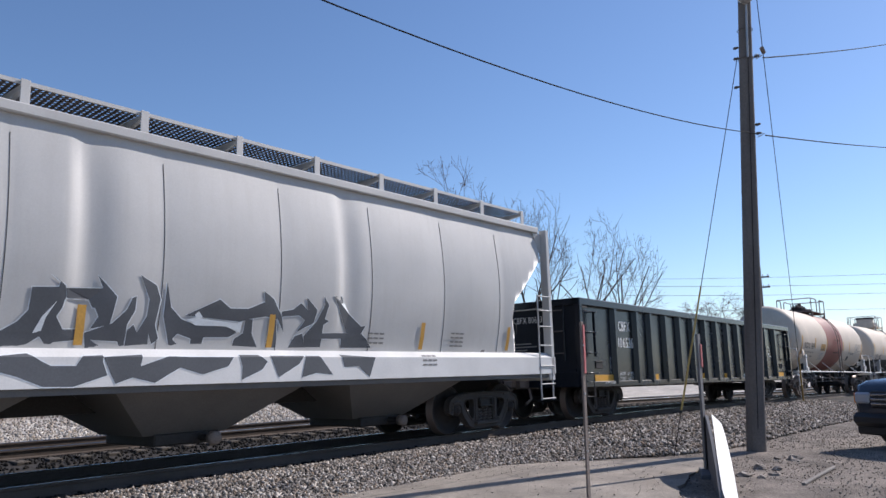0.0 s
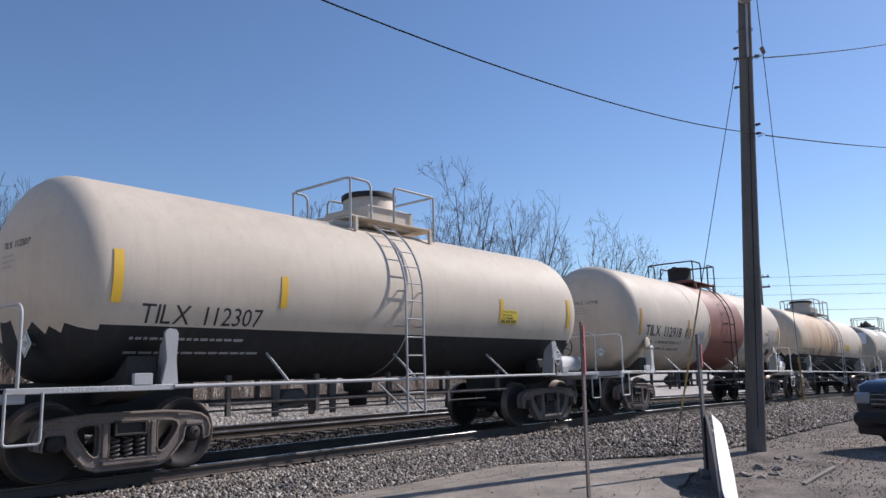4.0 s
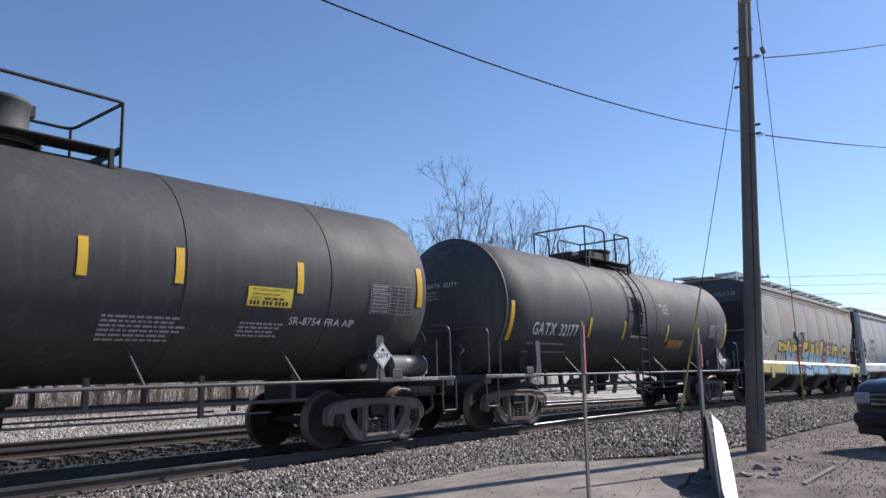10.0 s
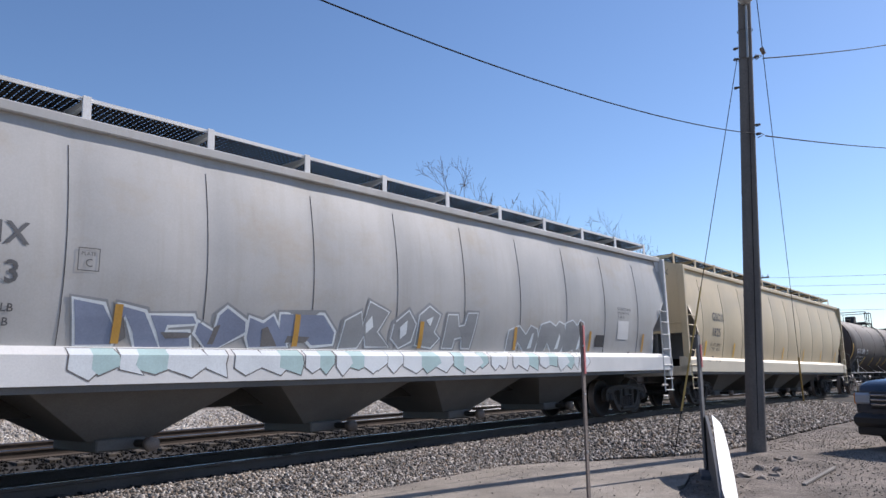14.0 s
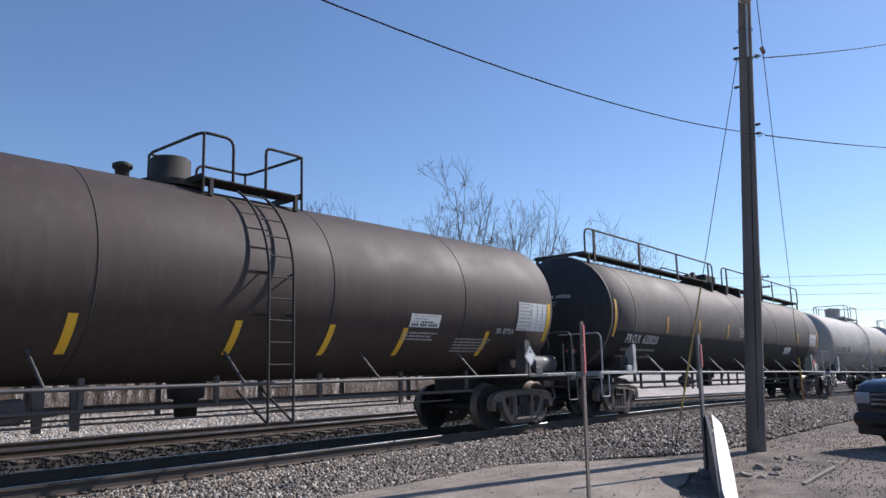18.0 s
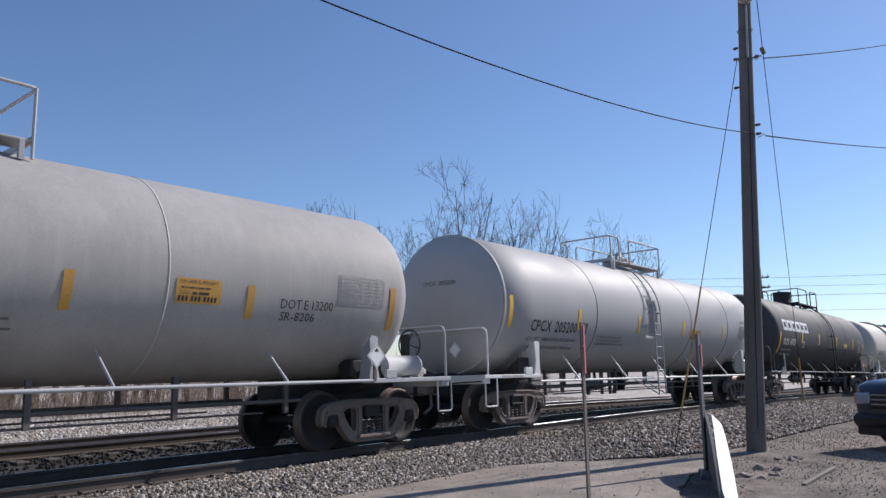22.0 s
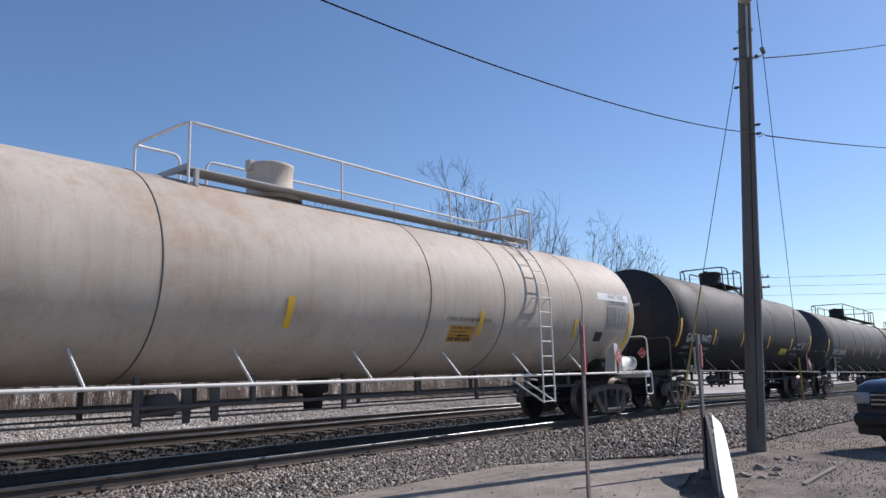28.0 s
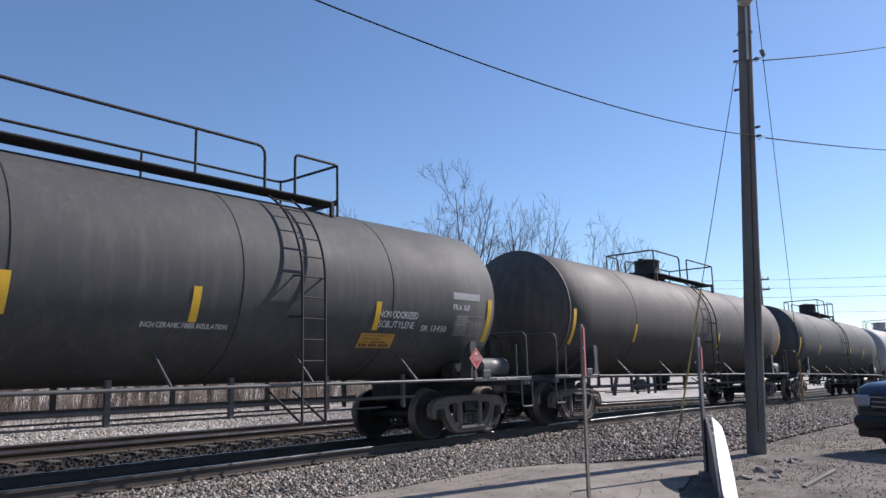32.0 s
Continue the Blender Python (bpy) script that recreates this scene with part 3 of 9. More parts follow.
    for p in rails:
        ob = part("railing" if top is None else "rail_loop", Shape().tube(p, 0.024, 7), rail_mat, car if top is None else top)
        top = top or ob
    for x in (xa + 0.02, xb - 0.02):
        for y in (-w, w):
            part("post", Shape().tube([(x, y, z - 0.25), (x, y, t)], 0.022, 7), rail_mat, top)
    k = max(0, int((xb - xa) / 2.4) - 1)
    for i in range(k):
        x = xa + (xb - xa) * (i + 1) / (k + 1)
        if not gap0 - 0.1 < x < gap1 + 0.1:
            part("post", Shape().tube([(x, -w, z), (x, -w, t)], 0.02, 6), rail_mat, top)
        part("post", Shape().tube([(x, w, z), (x, w, t)], 0.02, 6), rail_mat, top)
    return deck


def manway(car, x, z, kind, mat):
    up = Matrix.Translation((x, 0, z)) @ Matrix.Rotation(radians(-90), 4, "Y")
    if kind == "small_drum":
        d = part("manway_housing", Shape().lathe([(-0.08, 0.36), (0.0, 0.36), (0.02, 0.30), (0.40, 0.30), (0.43, 0.27), (0.45, 0.0)], up, 28), mat, car)
        part("base_flange", Shape().lathe([(-0.06, 0.5), (0.03, 0.5)], up, 28), mat, d)
        part("vent_valve", Shape().lathe([(-0.05, 0.10), (0.12, 0.10), (0.14, 0.14), (0.2, 0.14), (0.24, 0.05), (0.25, 0.0)], Matrix.Translation((x - 0.75, 0, z)) @ Matrix.Rotation(radians(-90), 4, "Y"), 14), mat, d)
    elif kind == "drum":
        d = part("manway_housing", Shape().lathe([(-0.08, 0.44), (0.0, 0.44), (0.02, 0.39), (0.50, 0.39), (0.53, 0.41), (0.57, 0.41), (0.60, 0.36), (0.61, 0.0)], up, 28), mat, car)
        part("lid_lug", Shape().box(x - 0.46, x - 0.36, -0.07, 0.07, z + 0.45, z + 0.62, 0.01), mat, d)
        part("lid_lug", Shape().box(x + 0.36, x + 0.46, -0.07, 0.07, z + 0.45, z + 0.62, 0.01), mat, d)
        part("base_flange", Shape().lathe([(-0.06, 0.55), (0.03, 0.55)], up, 28), mat, d)
    elif kind == "low_drum":
        d = part("manway_housing", Shape().lathe([(-0.08, 0.56), (0.02, 0.56), (0.03, 0.50), (0.36, 0.50), (0.37, 0.54), (0.41, 0.54), (0.45, 0.40), (0.46, 0.0)], up, 32), mat, car)
        part("lid_hinge", Shape().box(x + 0.50, x + 0.68, -0.12, 0.12, z + 0.22, z + 0.42, 0.04), mat, d)
        part("splash_plate", Shape().box(x - 1.27, x - 0.17, -0.64, -0.61, z + 0.06, z + 0.24, 0.006), dusty_steel, d)
        part("splash_plate", Shape().box(x - 1.27, x - 1.24, -0.61, 0.5, z + 0.06, z + 0.24, 0.006), mat, d)
        part("fitting_box", Shape().box(x - 1.7, x - 1.3, -0.35, 0.35, z - 0.02, z + 0.22, 0.02), mat, d)
        part("fitting_box", Shape().box(x + 1.0, x + 1.5, -0.35, 0.3, z - 0.02, z + 0.2, 0.02), mat, d)
    elif kind == "box":
        d = part("manway_housing", Shape().lathe([(0.0, 0.5), (0.62, 0.5), (0.64, 0.47), (0.66, 0.0)], up, 28), mat, car)
        part("splash_box", Shape().box(x - 0.62, x + 0.62, -0.6, 0.6, z - 0.05, z + 0.34, 0.02), mat, d)
        part("lid_ring", Shape().lathe([(0.58, 0.53), (0.68, 0.53), (0.69, 0.5), (0.69, 0.0)], up, 28), black_steel, d)
    else:
        d = part("manway", Shape().lathe([(-0.08, 0.42), (0.10, 0.42), (0.12, 0.50), (0.17, 0.50), (0.20, 0.44), (0.25, 0.0)], up, 28), mat, car)
        for i, (dx, dy, h, w) in enumerate(((-0.28, -0.1, 0.38, 0.09), (0.02, 0.0, 0.52, 0.13), (0.22, -0.16, 0.36, 0.08), (-0.1, 0.25, 0.45, 0.07), (-0.5, 0.0, 0.42, 0.10))):
            v = Matrix.Translation((x + dx, dy, z)) @ Matrix.Rotation(radians(-90), 4, "Y")
            part("valve", Shape().lathe([(0.1, w), (h * 0.5, w), (h * 0.55, w * 1.35), (h * 0.75, w * 1.35), (h * 0.8, w * 0.7), (h, w * 0.7), (h, 0)], v, 14), mat, d)
        for i in range(8):
            a = i * math.pi / 4
            part("bolt", Shape().block(Matrix.Translation((x + 0.46 * math.cos(a), 0.46 * math.sin(a), z + 0.17)), (0.03, 0.03, 0.05)), mat, d)
    return d


def placard(car, x, z, y, number, mat, ink):
    d = 0.21
    p = part("placard", Shape().slab([(x - d, z), (x, z - d), (x + d, z), (x, z + d)], "y", y, y + 0.012), mat, car, "diamond placard")
    part("placard_border", Shape().add([(x - d * k, y - 0.003, z) if a == 0 else (x, y - 0.003, z - d * k) if a == 1 else (x + d * k, y - 0.003, z) if a == 2 else (x, y - 0.003, z + d * k)
                                        for k in (0.9, 0.84) for a in range(4)], [(i, (i + 1) % 4, 4 + (i + 1) % 4, 4 + i) for i in range(4)]), ink, p)
    part("placard_holder", Shape().slab([(x - d * 0.86, z), (x, z - d * 0.86), (x + d * 0.86, z), (x, z + d * 0.86)], "y", y + 0.013, y + 0.03), dusty_steel, p)
    part("placard_post", Shape().box(x - 0.03, x + 0.03, y + 0.031, y + 0.06, 1.06, z), dusty_steel, p)
    part("placard_symbol", Shape().add([(x - d * 0.28, y - 0.003, z + d * 0.32), (x + d * 0.28, y - 0.003, z + d * 0.32), (x, y - 0.003, z + d * 0.62)], [(0, 1, 2)]), ink, p)
    if number == "1789":
        part("placard_field", Shape().add([(x - d * 0.45, y - 0.003, z - d * 0.36), (x + d * 0.45, y - 0.003, z - d * 0.36), (x, y - 0.003, z - d * 0.78)], [(0, 2, 1)]), ink, p)
    if number:
        vs, fs, w = letters(number, 0.085)
        part("placard_number", Shape().add([(x - w / 2 + v[0], y - 0.004, z - 0.04 + v[1]) for v in vs], fs), ink, p)
    return p


def tank_car(i, lead, length, r, label, shell, heads=("flat", "flat"), insets=(0.95, 0.95), second=None, rule=None, rings=(), trim=None, frame_mat=None, ladder=None,
             plat=None, dome=None, dome_kind="valves", dome_mat=None, deck_mat=None, rail_mat=None, strips=(), tape=None, seam=None, breaks=(), bottom=1.12, brake_end=1, tall=(2.6, 1.8), high=0.66, strip_in=None, truck_in=1.60, mid=None, recess=False, rail_z=1.07, post_in=1.91, paddle=False):
    zc = bottom + r
    h = length / 2
    trim, frame_mat = trim or black_steel, frame_mat or brown_steel
    car = thing("tank_car", label, "tank car", "cars of the freight train")
    u = lambda off: off * ALONG - h
    xa, xb = -h + insets[0] * ALONG, h - insets[1] * ALONG

    def head(kind):
        if kind == "flat":
            return [(0.0, 1.0), (0.012, 0.99), (0.03, 0.982), (0.10, 0.95), (0.20, 0.89), (0.34, 0.78), (0.48, 0.62), (0.58, 0.44), (0.64, 0.26), (0.67, 0.12), (0.68, 0.0)]
        return [(0.0, 1.0), (0.10, 0.99), (0.22, 0.955), (0.34, 0.885), (0.44, 0.79), (0.54, 0.63), (0.61, 0.43), (0.64, 0.22), (0.65, 0.0)]
    prof = [(xa - d, k * r) for d, k in head(heads[0])[::-1]]
    stops = sorted(u(b) for b in breaks)
    k = 14
    prof += sorted([(xa + (xb - xa) * j / k, r) for j in range(1, k)] + [(s, r) for s in stops])
    prof += [(xb + d, q * r) for d, q in head(heads[1])]
    if recess:
        xl = u(ladder)
        prof = sorted(prof + [(xl + e * d, r) for e in (-1, 1) for d in (0.31, 0.28, 0.265, 0.22)])
    s = Shape().lathe(prof, Matrix.Translation((0, 0, zc)), 112)
    if recess:
        # the jacket is drawn in behind the ladder
        k = (r - 0.14) / r
        s.v = [(x, y * k, zc + (z - zc) * k) if abs(x - xl) < 0.27 and y < 0 and -0.50 < z - zc < 0.36 else (x, y, z) for x, y, z in s.v]
    me = s.mesh("tank")
    if second:
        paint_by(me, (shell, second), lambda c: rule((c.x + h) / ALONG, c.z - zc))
    tank = part("tank", me, shell, car)
    for x in rings:
        part("seam", Shape().lathe([(u(x) - 0.012, r + 0.001), (u(x) - 0.010, r + 0.006), (u(x) + 0.010, r + 0.006), (u(x) + 0.012, r + 0.001)], Matrix.Translation((0, 0, zc)), 64), seam or black_steel, tank)
    if heads[0] == "flat":
        part("rim_band", Shape().lathe([(xa - 0.03, r + 0.001), (xa - 0.025, r + 0.009), (xa + 0.035, r + 0.009), (xa + 0.04, r + 0.001)], Matrix.Translation((0, 0, zc)), 64), shell, tank)
    # underframe
    for e, x0 in ((-1, -h), (1, h)):
        sill = part("end_sill", Shape().box(x0, x0 - e * 0.22, -1.42, 1.42, 0.93, 1.10, 0.012), trim, car)
        part("stub_sill", Shape().box(x0 - e * 0.1, x0 - e * 3.0, -0.22, 0.22, 0.72, 1.16, 0.015), black_steel, car)
        part("saddle", Shape().slab([(-1.28, 1.02), (-0.5, 0.86), (0.5, 0.86), (1.28, 1.02), (1.28, 1.45), (0.95, 1.2), (0.4, 1.1), (-0.4, 1.1), (-0.95, 1.2), (-1.28, 1.45)], "x", x0 - e * 1.42, x0 - e * 1.80), black_steel, car)
        part("coupler", COUPLER, brown_steel, car, at=pose(x0 + e * 0.1, 0, 0, 0, 0, 0 if e > 0 else 180))
        truck(car, x0 - e * truck_in, frame_mat)
        for sy in (-1, 1):
            part("walk_plate", Shape().box(x0, x0 - e * 1.95, sy * 1.46, sy * 1.16, 1.03, 1.10, 0.008), trim, car)
            foot = [(x0 - e * o, sy * 1.46, z) for o, z in ((0.0, 1.05), (0.0, 0.50), (0.38, 0.50), (0.38, 1.05))]
            part("sill_step", Shape().tube([foot[0]] + pipe_corner(foot[0], foot[1], foot[2], 0.05, 3) + pipe_corner(foot[1], foot[2], foot[3], 0.05, 3) + [foot[3]], 0.016, 6), trim, car)
            p = x0 - e * post_in
            post = part("jacking_post", Shape().slab([(p + e * 0.11, 1.10), (p - e * 0.11, 1.10), (p - e * 0.08, 1.40), (p - e * 0.10, 1.74), (p - e * 0.06, 1.79), (p + e * 0.05, 1.79), (p + e * 0.09, 1.74), (p + e * 0.05, 1.40)],
                                                     "y", sy * 1.43, sy * 1.39), trim, car)
            part("post_web", Shape().slab([(sy * 1.39, 1.10), (sy * 1.10, 1.10), (sy * 1.18, 1.60), (sy * 1.39, 1.80)], "x", p + e * 0.01, p - e * 0.03), trim, post)
            if paddle:
                # a round pad on the head of the post, with a lip below it
                part("post_pad", Shape().lathe([(-0.02, 0.0), (-0.02, 0.15), (-0.01, 0.165), (0.01, 0.165), (0.02, 0.15), (0.02, 0.0)], Matrix.Translation((p + e * 0.05, sy * 1.33, 1.83)) @ Matrix.Rotation(radians(90), 4, "Z"), 24), shell, post)
                part("pad_lip", Shape().box(p - e * 0.12, p + e * 0.18, sy * 1.46, sy * 1.34, 1.70, 1.735, 0.006), trim, post)
            if sy < 0:
                box = part("tool_box", Shape().box(x0 - e * 1.42, x0 - e * 1.66, -1.465, -1.40, 1.10, 1.24, 0.006), trim, post)
                vs, fs, w = letters("2 INCH HF COMP SHOES", 0.05)
                part("walk_plate_lettering", Shape().add([(x0 - e * 0.9 - 0.35 + v[0], -1.463, 1.045 + v[1]) for v in vs], fs), dark_ink if trim is white_paint else pale_ink, post)
        ends = [(x0 - e * 0.12, -1.44, 1.08)] + pipe_corner((x0 - e * 0.12, -1.44, 1.08), (x0 - e * 0.12, -1.44, 2.02), (x0 - e * 0.12, 1.44, 2.02), 0.16) \
            + pipe_corner((x0 - e * 0.12, -1.44, 2.02), (x0 - e * 0.12, 1.44, 2.02), (x0 - e * 0.12, 1.44, 1.08), 0.16) + [(x0 - e * 0.12, 1.44, 1.08)]
        part("end_railing", Shape().tube(ends, 0.02, 7), trim, car)
        if trim is dark_trim:
            part("end_railing_post", Shape().tube([(x0 - e * 0.5, -1.44, 1.08), (x0 - e * 0.5, -1.44, 1.75)], 0.018, 6), trim, car)
        part("cut_lever", Shape().tube([(x0 + e * 0.05, -1.4, 0.98), (x0 + e * 0.08, -0.6, 0.95), (x0 + e * 0.25, -0.2, 1.05)], 0.013, 5), black_steel, car)
    part("air_reservoir", Shape().lathe([(-0.50, 0.0), (-0.49, 0.10), (-0.45, 0.17), (-0.42, 0.175), (-0.42, 0.19), (-0.40, 0.19), (-0.40, 0.18), (0.40, 0.18), (0.40, 0.19), (0.42, 0.19), (0.42, 0.175), (0.45, 0.17), (0.49, 0.10), (0.5, 0.0)],
                                           Matrix.Translation((h - 1.12, -1.20, 1.30)), 24), trim, car)
    part("brake_valve", Shape().box(h - 2.1, h - 1.85, -1.1, -0.75, 1.12, 1.42, 0.03), black_steel, car)
    e = brake_end
    bw = part("brake_wheel", Shape().tube([(e * (h - 0.10), -0.55 + 0.27 * math.cos(a), 1.72 + 0.27 * math.sin(a)) for a in [j * math.pi / 10 for j in range(20)]], 0.016, 6, closed=True), black_steel, car)
    for a in (0.3, 1.9, 3.5, 5.0):
        part("spoke", Shape().tube([(e * (h - 0.13), -0.55, 1.72), (e * (h - 0.10), -0.55 + 0.27 * math.cos(a), 1.72 + 0.27 * math.sin(a))], 0.011, 5), black_steel, bw)
    part("brake_stand", Shape().box(e * (h - 0.28), e * (h - 0.16), -0.63, -0.47, 1.1, 1.9, 0.02), black_steel, car)
    # side rails and struts
    for sy in (-1, 1):
        rail = part("side_rail", Shape().tube([(-h + 1.95, sy * 1.46, rail_z), (h - 1.95, sy * 1.46, rail_z)], 0.026, 8), trim, car)
        n = max(3, round((length - 4) / 2.6))
        for j in range(n):
            x = -h + 2.4 + (length - 4.8) * (j + 0.5) / n
            a = -0.80
            part("strut", Shape().tube([(x, sy * 1.46, rail_z), (x - 0.04, sy * r * math.cos(a) * 1.0, zc + r * math.sin(a))], 0.022, 6), trim, rail)
        low = part("brake_pipe", Shape().tube([(-h + 2.9, sy * 0.78, 0.80), (h - 2.9, sy * 0.78, 0.80)], 0.03, 6), dusty_steel, car)
        rng = random.Random(i * 7 + sy)
        for j in range(n + 2):
            x = -h + 3.2 + (length - 6.4) * j / (n + 1)
            part("hanger", Shape().box(x - 0.035, x + 0.035, sy * 0.78 - 0.03, sy * 0.78 + 0.03, 0.62 if rng.random() > 0.5 else 0.78, 1.2), dusty_steel, low)
        part("lower_rod", Shape().tube([(-h + 3.6, sy * 0.74, 0.64), (h - 3.6, sy * 0.74, 0.64)], 0.016, 6), dusty_steel, low)
    part("bottom_outlet", Shape().lathe([(0.0, 0.0), (0.0, 0.16), (0.25, 0.18), (0.27, 0.26), (0.5, 0.28), (0.6, 0.0)], Matrix.Translation((0, 0, 0.62)) @ Matrix.Rotation(radians(-90), 4, "Y"), 18), black_steel, car)
    x = -h * 0.3
    part("brake_cylinder", Shape().lathe([(-0.32, 0.0), (-0.32, 0.05), (-0.2, 0.06), (-0.18, 0.15), (0.2, 0.16), (0.24, 0.12), (0.26, 0.0)], Matrix.Translation((x, -0.48, 0.82)), 18), dusty_steel, car)
    for j, dx in enumerate((-0.42, 0.30, 0.75)):
        part("brake_bracket", Shape().slab([(x + dx, 0.56), (x + dx + 0.10, 0.56), (x + dx + 0.13, 1.12), (x + dx - 0.03, 1.12)], "y", -0.62, -0.58), dusty_steel, car)
    part("brake_lever", Shape().slab([(x - 0.55, 0.70), (x - 0.45, 0.66), (x + 0.55, 0.76), (x + 0.55, 0.82)], "y", -0.70, -0.67), dusty_steel, car)
    if plat:
        deck = platform_tank(car, u(plat[0]), u(plat[1]), u(ladder if ladder is not None else plat[1]), r, zc, deck_mat or trim, rail_mat or trim, high)
    if ladder is not None:
        ladder_tank(car, u(ladder), r, zc, 0.78, rail_mat or trim)
    if dome is not None:
        manway(car, u(dome), zc + r + 0.02, dome_kind, dome_mat or shell)
    # reflective strips
    def level(z):
        return math.degrees(math.asin(max(-1, min(1, (z - zc) / r))))
    for x in (xa + (strip_in or (0.22 if heads[0] == "flat" else 0.12)), xb - 0.16):
        part("reflector", arc_strip(r, zc, x - 0.065, x + 0.065, level(tall[1]), level(tall[0]), 10, 0.010), tape or yellow_tape, car)
    mid = mid or (tall[0] + tall[1]) / 2 - 0.04
    for x in strips:
        part("reflector", arc_strip(r, zc, u(x) - 0.06, u(x) + 0.06, level(mid - 0.23), level(mid + 0.23), 6, 0.008), tape or yellow_tape, car)
    HEAD_TIP[i] = xa, [(d, k) for d, k in head(heads[0])]
    CARS.append((car, lead, length))
    return car, u, zc

# ---- hopper cars ----
SILL_TOP = {}
SKIN = {}


def hopper_side(z, top):
    """Half width of a hopper's bulged side at height z."""
    k = (z - 1.55) / (top - 1.55)
    return 1.40 + 0.155 * math.sin(math.pi * min(1, max(0, k)) ** 0.85)


def hopper_cut(z):
    """How far the end of the side sheet is drawn in at height z."""
    if z > 3.55:
        return 0.30
    if z > 2.55:
        return 0.30 + 1.10 * (3.55 - z) / 1.0
    if z > 2.2:
        return 1.40 + 0.06 * (2.55 - z) / 0.35
    return 1.46 - 0.22 * (2.2 - z) / 0.65


def boxed_cut(z):
    """The same for a car whose side sheets run out to its corners."""
    if z > 3.05:
        return 0.15
    if z > 2.2:
        return 0.15 + 0.85 * (3.05 - z) / 0.85
    return 1.0 - 0.15 * (2.2 - z) / 0.65


CREASES = {}


def swell(car, x, z, top):
    """How far a panel of a car's side bellies out between its seams."""
    first, pitch = SKIN[car.name]
    belly, rise = max(0.0, math.sin(math.pi * (((x - first) / pitch + 20) % 1.0))) ** 0.7, max(0.0, math.sin(math.pi * min(1, max(0, (z - 1.55) / (top - 1.5)))))
    dent = sum(0.075 * math.exp(-((x - c) / (0.30 if x > c else 0.11)) ** 2) for c in CREASES[car.name])
    return (0.03 * belly - dent) * rise


def write_side(car, body, x, z, height, top, ink, bold=0.0, lift=0.006, squeeze=1.0, name="lettering"):
    vs, fs, w = letters(body, height, bold)
    if height > 0.2:
        vs, fs = cut_rows(vs, fs, 0.14)
    s = Shape().add([(x + v[0] * squeeze, -(hopper_side(z + v[1], top) + lift + swell(car, x + v[0] * squeeze, z + v[1], top)), z + v[1]) for v in vs], fs)
    return part(name, s, ink, car)


